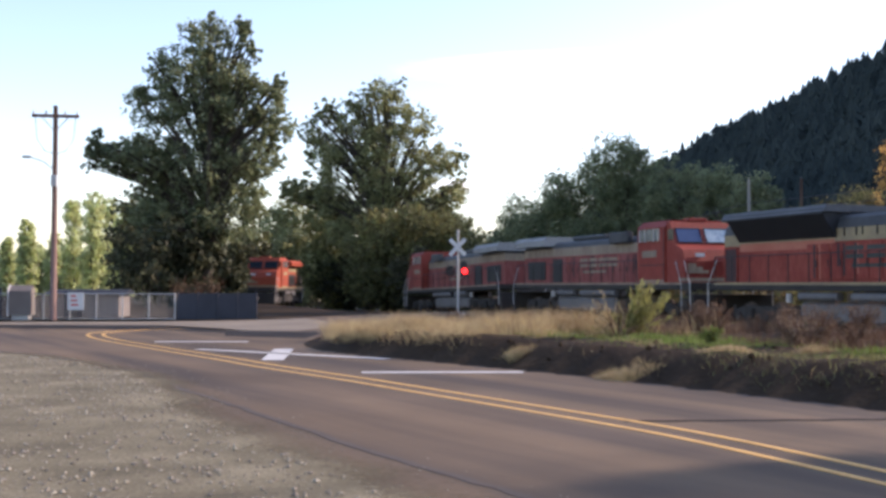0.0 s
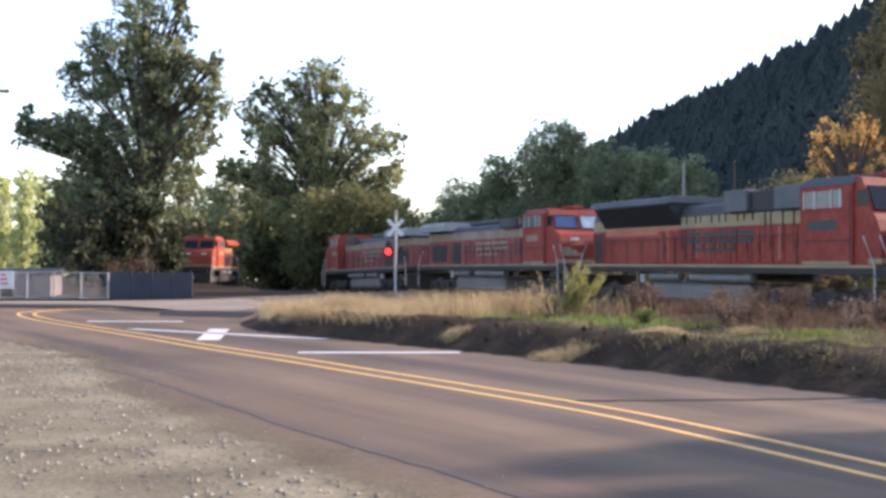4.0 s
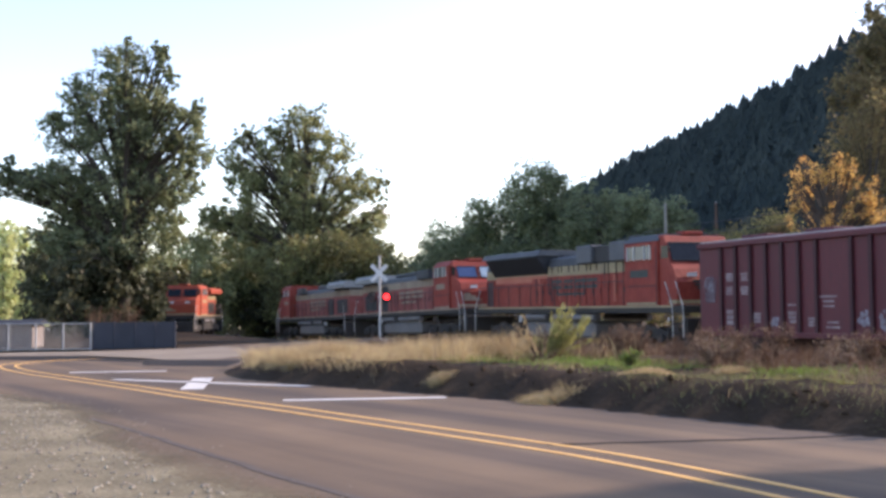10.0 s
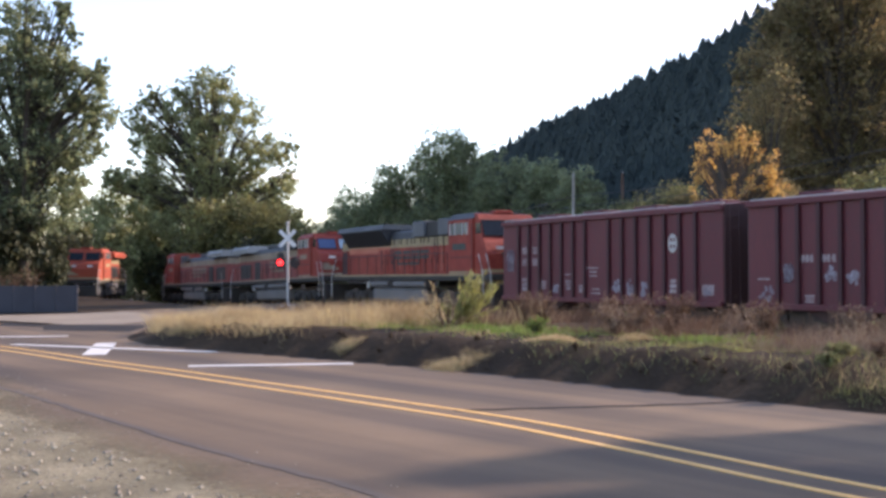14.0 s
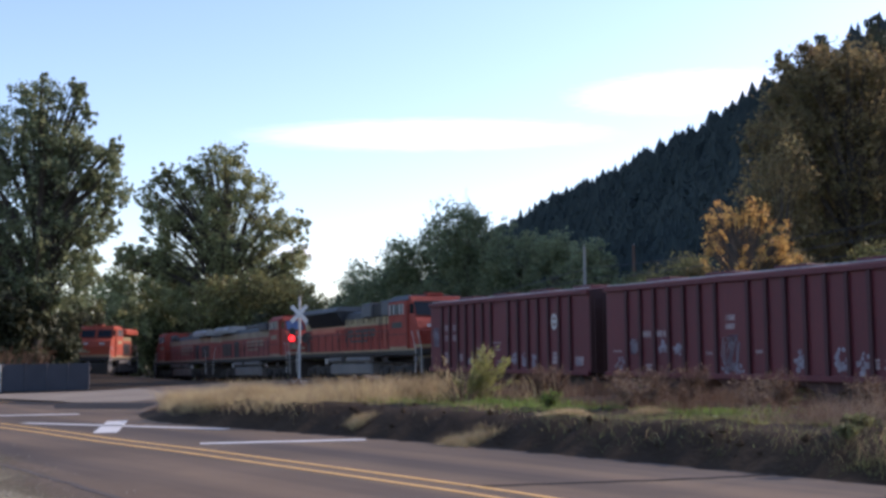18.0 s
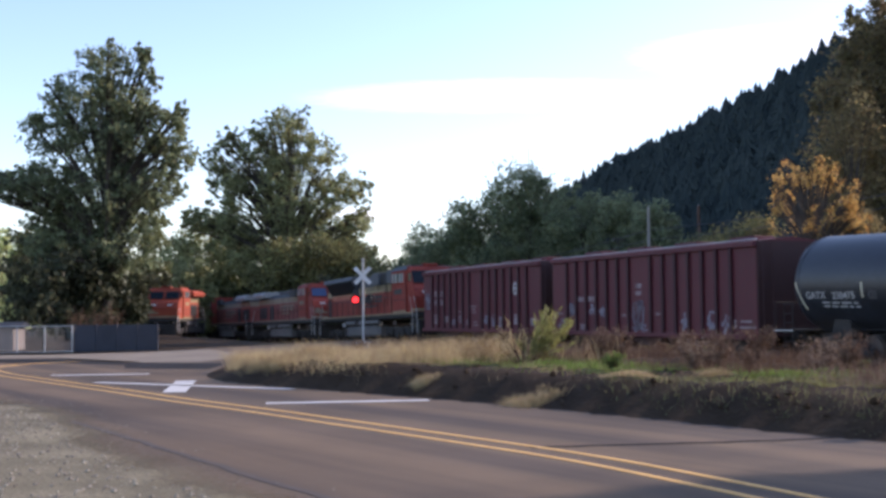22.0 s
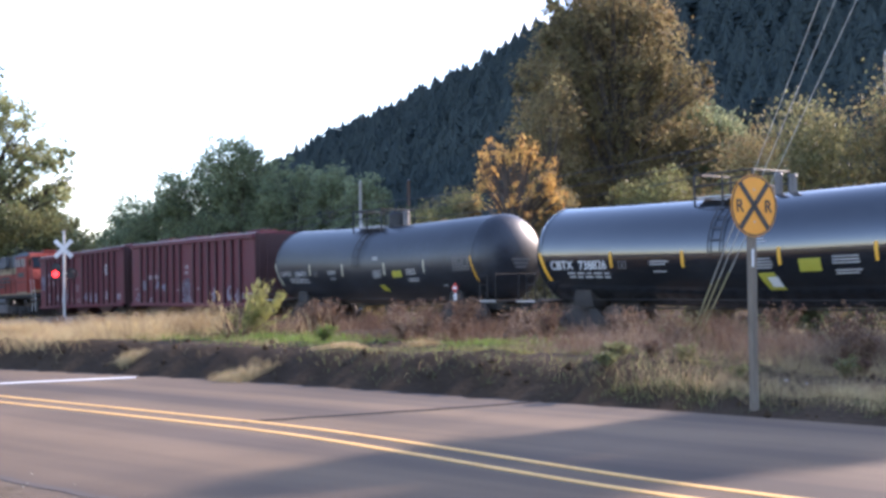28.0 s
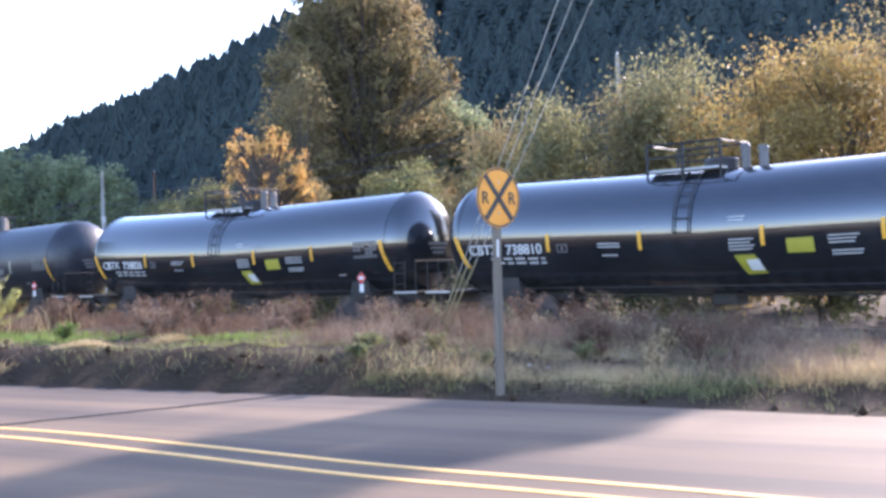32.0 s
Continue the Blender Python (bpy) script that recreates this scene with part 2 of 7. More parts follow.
# asphalt colour darkened to stand for shade lying across the bend
ASPHALT_SHADE = shade("shade_dark_asphalt", [(0.018, 0.017, 0.018), (0.026, 0.024, 0.024), (0.04, 0.036, 0.034)], 0.9, spec=0.1, scale=0.5, fine=50, bump=0.3, dist=0.004)
DUSTY_APRON = shade("dusty_gravel_apron", [(0.12, 0.093, 0.064), (0.185, 0.148, 0.105), (0.25, 0.207, 0.15)], 0.95, scale=0.4, fine=14, bump=0.5, dist=0.01)
GRILLE = shade("black_grille", [(0.008, 0.008, 0.009), (0.02, 0.02, 0.022)], 0.6, scale=2, fine=30)
UNDER = shade("dusty_black_underframe", [(0.014, 0.012, 0.011), (0.045, 0.038, 0.032)], 0.8, scale=1.2, fine=12, bump=0.3)
TANK_GREY = shade("dusty_grey_tank", [(0.085, 0.078, 0.075), (0.17, 0.158, 0.15)], 0.6, scale=0.8, fine=9)
GLASS_CAB = shade("cab_glass", [(0.01, 0.012, 0.016), (0.02, 0.024, 0.03)], 0.1, scale=1, fine=4, bump=0, rough_var=0.02, spec=0.15)
GLASS_BLUE = shade("blue_tinted_cab_glass", [(0.03, 0.055, 0.13), (0.05, 0.08, 0.17)], 0.2, scale=1, fine=4, bump=0, rough_var=0.02)
GLASS_PALE = shade("pale_cab_glass", [(0.06, 0.07, 0.075), (0.14, 0.16, 0.165)], 0.2, scale=2, fine=6, bump=0, rough_var=0.05)
GLASS_SKY = shade("pale_blue_cab_glass", [(0.16, 0.24, 0.3), (0.4, 0.48, 0.54)], 0.2, scale=3, fine=8, bump=0, rough_var=0.05)
HANDRAIL = shade("worn_white_handrail", [(0.34, 0.32, 0.3), (0.5, 0.48, 0.45)], 0.6, scale=3)
GREEN_DARK = shade("dark_green_lettering", [(0.02, 0.03, 0.025), (0.035, 0.045, 0.04)], 0.6, scale=2)
WHITE_PAINT = shade("dusty_white_paint", [(0.5, 0.48, 0.46), (0.72, 0.7, 0.67)], 0.7, scale=3)
HOPPER = shade("oxide_red_hopper_paint", [(0.064, 0.0072, 0.012), (0.09, 0.0105, 0.0165), (0.116, 0.018, 0.023)], 0.6, scale=0.5, fine=8, bump=0.08, stretch=(1, 1, 0.35))
HOPPER_RIB = shade("darker_oxide_red_paint", [(0.034, 0.006, 0.009), (0.05, 0.009, 0.013)], 0.65, scale=0.6, fine=8)
SPRAY = shade("pale_sprayed_paint", [(0.1, 0.04, 0.055), (0.19, 0.16, 0.18), (0.34, 0.33, 0.38)], 0.8, scale=2.4, fine=11)
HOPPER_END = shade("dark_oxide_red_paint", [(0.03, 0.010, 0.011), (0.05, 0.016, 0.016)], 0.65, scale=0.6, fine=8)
GRAFFITI = shade("faded_white_lettering", [(0.12, 0.055, 0.06), (0.26, 0.2, 0.2), (0.4, 0.34, 0.34)], 0.8, scale=2.2, fine=14)
BLACK_TANK = shade("glossy_black_tank_paint", [(0.010, 0.011, 0.013), (0.016, 0.017, 0.019), (0.030, 0.031, 0.033)], 0.12, scale=0.4, fine=5, bump=0.0, rough_var=0.03, spec=0.85)
OLD_TANK = shade("dusty_black_tank_paint", [(0.012, 0.013, 0.016), (0.02, 0.021, 0.025), (0.034, 0.038, 0.047)], 0.39, scale=0.5, fine=6, bump=0.0, rough_var=0.06, spec=0.4)
for q in (BLACK_TANK, OLD_TANK):
    q.node_tree.nodes["Principled BSDF"].inputs["IOR"].default_value = 1.62
PALE_STRIP = shade("pale_reflector_strip", [(0.45, 0.4, 0.28), (0.62, 0.56, 0.4)], 0.6, scale=4)
REFLECTOR = shade("amber_reflector_strip", [(0.68, 0.32, 0.02), (0.8, 0.42, 0.04)], 0.5, scale=4)
SIGN_LIME = shade("lime_yellow_label", [(0.28, 0.25, 0.022), (0.38, 0.34, 0.035)], 0.6, scale=3)
PLACARD_RED = shade("red_placard", [(0.5, 0.04, 0.03), (0.6, 0.07, 0.05)], 0.6, scale=4)
STEEL_GREY = shade("galvanised_steel", [(0.3, 0.3, 0.3), (0.48, 0.48, 0.47)], 0.5, 0.4, scale=4)
SIGN_YELLOW = shade("yellow_sign_sheeting", [(0.66, 0.25, 0.008), (0.76, 0.31, 0.013)], 0.55, scale=3, fine=20, bump=0.02)
SIGN_BLACK = shade("black_sign_ink", [(0.012, 0.011, 0.01), (0.025, 0.023, 0.02)], 0.6, scale=3)
POST_WOOD = shade("weathered_grey_post", [(0.08, 0.063, 0.046), (0.145, 0.12, 0.092), (0.2, 0.17, 0.132)], 0.9, scale=2, fine=30, bump=0.5, dist=0.006, stretch=(1, 1, 0.15))
POLE_WOOD = shade("utility_pole_wood", [(0.15, 0.09, 0.075), (0.25, 0.16, 0.13)], 0.9, scale=1.5, fine=25, bump=0.4, stretch=(1, 1, 0.12))
POLE_PALE = shade("pale_weathered_pole", [(0.36, 0.36, 0.36), (0.52, 0.52, 0.5)], 0.9, scale=1.5, fine=25, stretch=(1, 1, 0.12))
WIRE = shade("dull_wire", [(0.04, 0.04, 0.042), (0.08, 0.08, 0.085)], 0.6, 0.3)
GUY = shade("galvanised_guy_wire", [(0.3, 0.28, 0.24), (0.42, 0.4, 0.35)], 0.5, 0.3)
GUARD = shade("olive_guy_guard", [(0.17, 0.15, 0.075), (0.27, 0.24, 0.12)], 0.6, scale=5)
LAMP_ON = shade("lit_red_lens", [(0.8, 0.012, 0.012), (1.0, 0.02, 0.018)], 0.4, emit=2.5)
FENCE = shade("galvanised_fence_wire", [(0.34, 0.34, 0.32), (0.5, 0.5, 0.48)], 0.6, 0.2)
SCREEN = shade("blue_grey_fence_screen", [(0.028, 0.031, 0.04), (0.05, 0.054, 0.068)], 0.85, scale=1)
SHED_ROOF = shade("dark_shed_roof", [(0.02, 0.024, 0.032), (0.04, 0.045, 0.055)], 0.85, scale=1, spec=0.2)
SHED_WALL = shade("brown_shed_wall", [(0.12, 0.1, 0.09), (0.2, 0.17, 0.15)], 0.85, scale=1)
CLOUD = bpy.data.materials.new("thin_cloud")


# ---- mesh helpers ----
def mesh_ob(name, bm, mat, parent=None, label="", smooth=False):
    me = bpy.data.meshes.new(name)
    bm.to_mesh(me)
    bm.free()
    me.materials.append(mat)
    if smooth:
        me.shade_smooth()
    ob = new(name, me)
    if parent is not None:
        ob.parent = parent
    if label:
        tagged(ob, label)
    return ob


def part(name, bm, mat, parent, label="", smooth=False):
    return mesh_ob(name, bm, mat, parent, label, smooth)


def array_ob(name, verts, faces, mat, parent=None, smooth=False):
    me = bpy.data.meshes.new(name)
    me.from_pydata([tuple(v) for v in np.asarray(verts).tolist()], [], [tuple(f) for f in np.asarray(faces).tolist()] if not isinstance(faces, list) else faces)
    me.materials.append(mat)
    if smooth:
        me.shade_smooth()
    ob = new(name, me)
    if parent is not None:
        ob.parent = parent
    return ob


def thing(name, m, label, category, group="", kind=""):
    ob = new(name)
    ob.matrix_world = m
    ob.empty_display_size = 0.2
    return tagged(ob, label, category, group, kind)


def box(bm, x0, x1, y0, y1, z0, z1, bevel=0.0, m=None):
    vs = [bm.verts.new(p) for p in ((x0, y0, z0), (x1, y0, z0), (x1, y1, z0), (x0, y1, z0), (x0, y0, z1), (x1, y0, z1), (x1, y1, z1), (x0, y1, z1))]
    fs = [bm.faces.new([vs[i] for i in f]) for f in ((3, 2, 1, 0), (4, 5, 6, 7), (0, 1, 5, 4), (1, 2, 6, 5), (2, 3, 7, 6), (3, 0, 4, 7))]
    if bevel:
        edges = list({e for f in fs for e in f.edges})
        r = bmesh.ops.bevel(bm, geom=edges, offset=bevel, segments=1, affect="EDGES")
        vs = list({v for f in r["faces"] for v in f.verts})
    if m is not None:
        bmesh.ops.transform(bm, matrix=m, verts=vs)
    return bm


def prism(bm, outline, x0, x1):
    """A solid with an outline in (y, z), drawn out along x."""
    a = [bm.verts.new((x0, y, z)) for y, z in outline]
    b = [bm.verts.new((x1, y, z)) for y, z in outline]
    n = len(a)
    for i in range(n):
        bm.faces.new((a[i], a[(i + 1) % n], b[(i + 1) % n], b[i]))
    bm.faces.new(a[::-1])
    bm.faces.new(b)
    bmesh.ops.recalc_face_normals(bm, faces=bm.faces)
    return bm


def side_prism(bm, outline, y0, y1):
    """A solid with an outline in (x, z), drawn out along y."""
    a = [bm.verts.new((x, y0, z)) for x, z in outline]
    b = [bm.verts.new((x, y1, z)) for x, z in outline]
    n = len(a)
    for i in range(n):
        bm.faces.new((a[i], a[(i + 1) % n], b[(i + 1) % n], b[i]))
    bm.faces.new(a[::-1])
    bm.faces.new(b)
    bmesh.ops.recalc_face_normals(bm, faces=bm.faces)
    return bm


def tube(bm, pts, r0, r1=None, seg=8, cap=True):
    """A round bar along points, tapering from r0 to r1."""
    r1 = r0 if r1 is None else r1
    pts = [Vector(p) for p in pts]
    rings = []
    for i, p in enumerate(pts):
        d = (pts[min(i + 1, len(pts) - 1)] - pts[max(i - 1, 0)]).normalized()
        ref = Vector((0, 0, 1)) if abs(d.z) < 0.95 else Vector((1, 0, 0))
        u = d.cross(ref).normalized()
        v = d.cross(u)
        r = r0 + (r1 - r0) * i / (len(pts) - 1)
        rings.append([bm.verts.new(p + (u * math.cos(2 * math.pi * k / seg) + v * math.sin(2 * math.pi * k / seg)) * r) for k in range(seg)])
    for a, b in zip(rings, rings[1:]):
        for k in range(seg):
            bm.faces.new((a[k], a[(k + 1) % seg], b[(k + 1) % seg], b[k]))
    if cap:
        bm.faces.new(rings[0])
        bm.faces.new(rings[-1][::-1])
    return bm


def revolve_x(bm, profile, seg=40, cy=0.0, cz=0.0):
    """A body of revolution about the x axis through (cy, cz); profile: (x, r)."""
    rings = []
    for x, r in profile:
        if r < 1e-4:
            rings.append([bm.verts.new((x, cy, cz))])
        else:
            rings.append([bm.verts.new((x, cy + r * math.cos(2 * math.pi * k / seg), cz + r * math.sin(2 * math.pi * k / seg))) for k in range(seg)])
    for a, b in zip(rings, rings[1:]):
        for k in range(seg):
            q = [a[k % len(a)], a[(k + 1) % len(a)], b[(k + 1) % len(b)], b[k % len(b)]]
            q = list(dict.fromkeys(q))
            if len(q) > 2:
                bm.faces.new(q)
    bmesh.ops.recalc_face_normals(bm, faces=bm.faces)
    return bm


def B():
    return bmesh.new()


# ---- the plan: track, road, ground ----
TA = radians(18.9)
T0 = Vector((27.2, 0.0, 0.0))
TDIR = Vector((-math.sin(TA), math.cos(TA), 0))
TNEAR = Vector((-math.cos(TA), -math.sin(TA), 0))      # from the track towards the road
RAIL_Z = -0.05


def rail_drop(s):
    """The line falls gently beyond the crossing."""
    return 0.016 * np.maximum(0, np.asarray(s, float) - 60) * np.clip((np.asarray(s, float) - 60) / 25, 0, 1)


def on_track(s, u=0.0, z=0.0):
    p = T0 + TDIR * s + TNEAR * u
    return Vector((p.x, p.y, RAIL_Z + z - float(rail_drop(s))))


# road edge beside the track: rises from behind the camera's right, ends at the grass tip before the crossing
EDGE = [(33.6, -40.0), (13.4, 1.0), (10.0, 7.7), (8.6, 10.5), (5.6, 15.8), (2.2, 21.3), (-2.6, 27.7), (-3.9, 30.5), (-4.3, 33.5), (-4.2, 40.0), (-3.2, 48.0), (-0.8, 55.0), (4.5, 64.0), (8.5, 70.0), (13.0, 77.0)]
NEAR_EDGE = [(20.0, -40.0), (6.0, -8.0), (1.8, 4.0), (-1.2, 9.6), (-3.6, 14.5), (-6.6, 21.5), (-11.0, 27.0), (-18.0, 31.0), (-34.0, 34.0), (-90.0, 36.0)]
FAR_EDGE = [(-90.0, 54.0), (-40.0, 52.0), (-20.0, 50.2), (-13.0, 51.0), (-9.5, 53.5), (-6.0, 60.0), (-1.5, 68.0), (3.0, 75.0), (7.0, 81.0)]
CENTRE = [(29.0, -40.0), (8.7, 0.0), (5.47, 6.45), (4.43, 8.5), (3.48, 10.9), (2.57, 13.0), (1.3, 15.2), (-0.6, 18.3), (-1.7, 20.1), (-3.85, 23.4), (-5.15, 25.6), (-6.9, 28.4), (-7.95, 30.1), (-10.2, 33.8), (-11.7, 37.0), (-12.1, 39.0), (-11.6, 41.0), (-10.2, 42.6)]


def spline(pts, n=6):
    """Catmull-Rom through the points."""
    out = []
    p = [np.array(q, float) for q in pts]
    p = [2 * p[0] - p[1]] + p + [2 * p[-1] - p[-2]]
    for i in range(1, len(p) - 2):
        for k in range(n):
            t = k / n
            out.append(0.5 * ((2 * p[i]) + (p[i + 1] - p[i - 1]) * t + (2 * p[i - 1] - 5 * p[i] + 4 * p[i + 1] - p[i + 2]) * t * t + (3 * p[i] - p[i - 1] - 3 * p[i + 1] + p[i + 2]) * t ** 3))
    out.append(p[-2])
    return out


EDGE_S = np.array(spline(EDGE, 5))
NEAR_S = np.array(spline(NEAR_EDGE, 5))
FAR_S = np.array(spline(FAR_EDGE, 5))
ROAD_POLY = np.vstack([NEAR_S, FAR_S, EDGE_S[::-1]])


def inside(poly, x, y):
    """Which of the points lie in the polygon."""
    x, y = np.asarray(x, float), np.asarray(y, float)
    r = np.zeros(x.shape, bool)
    n = len(poly)
    for i in range(n):
        (x0, y0), (x1, y1) = poly[i], poly[(i + 1) % n]
        if y0 == y1:
            continue
        r ^= ((y0 > y) != (y1 > y)) & (x < (x1 - x0) * (y - y0) / (y1 - y0) + x0)
    return r


def dist_line(line, x, y):
    """Distance to a polyline."""
    x, y = np.asarray(x, float), np.asarray(y, float)
    best = np.full(x.shape, 1e9)
    for (x0, y0), (x1, y1) in zip(line[:-1], line[1:]):
        dx, dy = x1 - x0, y1 - y0
        k = np.clip(((x - x0) * dx + (y - y0) * dy) / (dx * dx + dy * dy + 1e-9), 0, 1)
        best = np.minimum(best, np.hypot(x - x0 - k * dx, y - y0 - k * dy))
    return best


def smooth(a, b, x):
    t = np.clip((np.asarray(x, float) - a) / (b - a), 0, 1)
    return t * t * (3 - 2 * t)


def track_u(x, y):
    return (np.asarray(x) - T0.x) * TNEAR.x + np.asarray(y) * TNEAR.y


def waves(x, y, f, seed=0.0):
    return np.sin(x * f + seed) * np.cos(y * f * 1.13 + seed * 2.1) + 0.5 * np.sin(x * f * 2.3 + y * f * 1.7 + seed * 3.7)


RIDGE_AZ = [-180, -120, -78, -62, -54, -45, -30, -24, -18, -14, -9, -5, 0, 12, 30, 60, 180]
RIDGE_H = [10, 12, 14, 40, 66, 84, 82, 72, 63, 60, 52, 30, 6, 0, 0, 2, 8]


def hill(x, y):
    x, y = np.asarray(x, float), np.asarray(y, float)
    d = np.hypot(x, y)
    a = np.degrees(np.arctan2(-x, y))
    h = np.interp(a, RIDGE_AZ, RIDGE_H)
    back = np.maximum(0, -track_u(x, y))
    return h * smooth(16, 230, back) * (1 + 0.06 * waves(x, y, 0.02)) * (0.4 + 0.6 * smooth(60, 260, d))


def ground_z(x, y):
    """Height of the open ground: level with the road, a low bank beside it, the track bed, the hill."""
    x, y = np.asarray(x, float), np.asarray(y, float)
    u = track_u(x, y)
    onroad = inside(ROAD_POLY, x, y)
    w = dist_line(EDGE_S, x, y)
    taper = smooth(36, 27, y)
    bank = ((0.2 + 0.3 * smooth(11, 16, y)) * smooth(0.05, 1.75 - 0.75 * smooth(11, 15, y), w) + (0.05 * waves(x, y, 1.3) + 0.035 * waves(x, y, 3.7, 2.0)) * smooth(0.2, 1.2, w)) * taper
    right = (u > 0) & ~onroad & (x > np.interp(y, NEAR_S[:, 1], NEAR_S[:, 0]) + 1)
    bed = RAIL_Z - 0.22 - rail_drop((x - T0.x) * TDIR.x + y * TDIR.y)
    z = np.where(right, bank, -0.09 + 0.02 * waves(x, y, 0.8))
    low = smooth(9.5, 4.0, u)
    z = z * (1 - low) + (bed - 0.15) * low
    z = np.where((np.abs(u) < 2.6), bed, z)
    z = np.where(u < -2.6, bed - 0.2 + 0.06 * waves(x, y, 0.6) + hill(x, y), z)
    z = np.where(onroad, -0.06 - 0.0 * x, z)
    return z


def gz(x, y):
    return float(ground_z(np.array([x]), np.array([y]))[0])


def grid_axis(spec):
    out = []
    for a, b, step in spec:
        out += list(np.arange(a, b, step))
    return np.array(out + [spec[-1][1]])


def build_ground():
    gx = grid_axis([(-2500, -300, 220), (-300, -60, 20), (-60, -12, 3), (-12, 34, 0.6), (34, 80, 3), (80, 400, 12), (400, 2500, 210)])
    gy = grid_axis([(-2500, -200, 230), (-200, -20, 15), (-20, 2, 2), (2, 46, 0.6), (46, 110, 2.5), (110, 420, 12), (420, 2500, 208)])
    X, Y = np.meshgrid(gx, gy)
    Z = ground_z(X.ravel(), Y.ravel())
    V = np.stack([X.ravel(), Y.ravel(), Z], 1)
    nx = len(gx)
    i = np.arange(len(gy) - 1)[:, None] * nx + np.arange(nx - 1)[None, :]
    F = np.stack([i, i + 1, i + 1 + nx, i + nx], 2).reshape(-1, 4)
    g = array_ob("ground", V, F, SOIL, smooth=True)
    return tagged(g, "grassy soil ground rising to a wooded hill", "ground", kind="structure")


def sheet(name, poly, z, mat, label, category, thick=0.06):
    bm = B()
    top = [bm.verts.new((x, y, z)) for x, y in poly]
    bot = [bm.verts.new((x, y, z - thick)) for x, y in poly]
    f = bm.faces.new(top)
    n = len(top)
    for i in range(n):
        bm.faces.new((top[i], bot[i], bot[(i + 1) % n], top[(i + 1) % n]))
    bmesh.ops.triangulate(bm, faces=[f], ngon_method="EAR_CLIP")
    bmesh.ops.recalc_face_normals(bm, faces=bm.faces)
    return tagged(mesh_ob(name, bm, mat), label, category, kind="structure")


def ribbon(bm, line, width, z, shift=0.0, thick=0.004):
    pts = [np.array(p, float) for p in line]
    rows = []
    for i, p in enumerate(pts):
        d = pts[min(i + 1, len(pts) - 1)] - pts[max(i - 1, 0)]
        d /= np.hypot(*d)
        nrm = np.array([d[1], -d[0]])
        a, b = p + nrm * (shift - width / 2), p + nrm * (shift + width / 2)
        rows.append([bm.verts.new((*a, z)), bm.verts.new((*b, z)), bm.verts.new((*b, z - thick)), bm.verts.new((*a, z - thick))])
    for a, b in zip(rows, rows[1:]):
        for k in range(4):
            bm.faces.new((a[k], a[(k + 1) % 4], b[(k + 1) % 4], b[k]))
    bm.faces.new(rows[0])
    bm.faces.new(rows[-1][::-1])
    bmesh.ops.recalc_face_normals(bm, faces=bm.faces)
    return bm


ground = build_ground()
road = sheet("road", ROAD_POLY, 0.0, ASPHALT, "worn brown-grey asphalt road with a sharp bend", "road")
def ragged(line, amount, shift, seed):
    """The line moved sideways, with an uneven, crumbling course."""
    out = []
    for a, b in zip(line[:-1], line[1:]):
        d = (b - a) / np.hypot(*(b - a))
        nrm = np.array([d[1], -d[0]])
        n = max(1, int(np.hypot(*(b - a)) / 0.5))
        for k in range(n):
            q = a + (b - a) * k / n
            out.append(q + nrm * (shift + amount * (waves(q[0], q[1], 1.1, seed) + 0.5 * waves(q[0], q[1], 2.3, seed + 1))))
    return np.array(out)


GRAVEL_LINE = ragged(NEAR_S[2:40], 0.09, 0.3, 3.0)
GRAVEL_POLY = np.vstack([GRAVEL_LINE, [(-60, 33), (-60, -45)]])


def build_verge():
    """The gravel verge: a sheet that thins out raggedly over the edge of the asphalt."""
    cols = (-0.9, -0.25, 0.35, 3.0, 12.0, 60.0)
    hs = (0.003, 0.005, 0.009, 0.01, 0.012, 0.012)
    thin = (0.0, 0.42, 1.0, 1.0, 1.0, 1.0)
    V = np.array([(x - c, y, h) for x, y in GRAVEL_LINE for c, h in zip(cols, hs)])
    m, n = len(GRAVEL_LINE), len(cols)
    i = np.arange(m - 1)[:, None] * n + np.arange(n - 1)[None, :]
    F = np.stack([i, i + n, i + n + 1, i + 1], 2).reshape(-1, 4)
    o = array_ob("gravel_verge", V, F, GRAVEL)
    o.data.attributes.new("cover", "FLOAT", "POINT").data.foreach_set("value", np.tile(thin, m).astype(np.float32))
    return tagged(o, "loose grey gravel verge beside the road", "gravel", kind="structure")


gravel = build_verge()


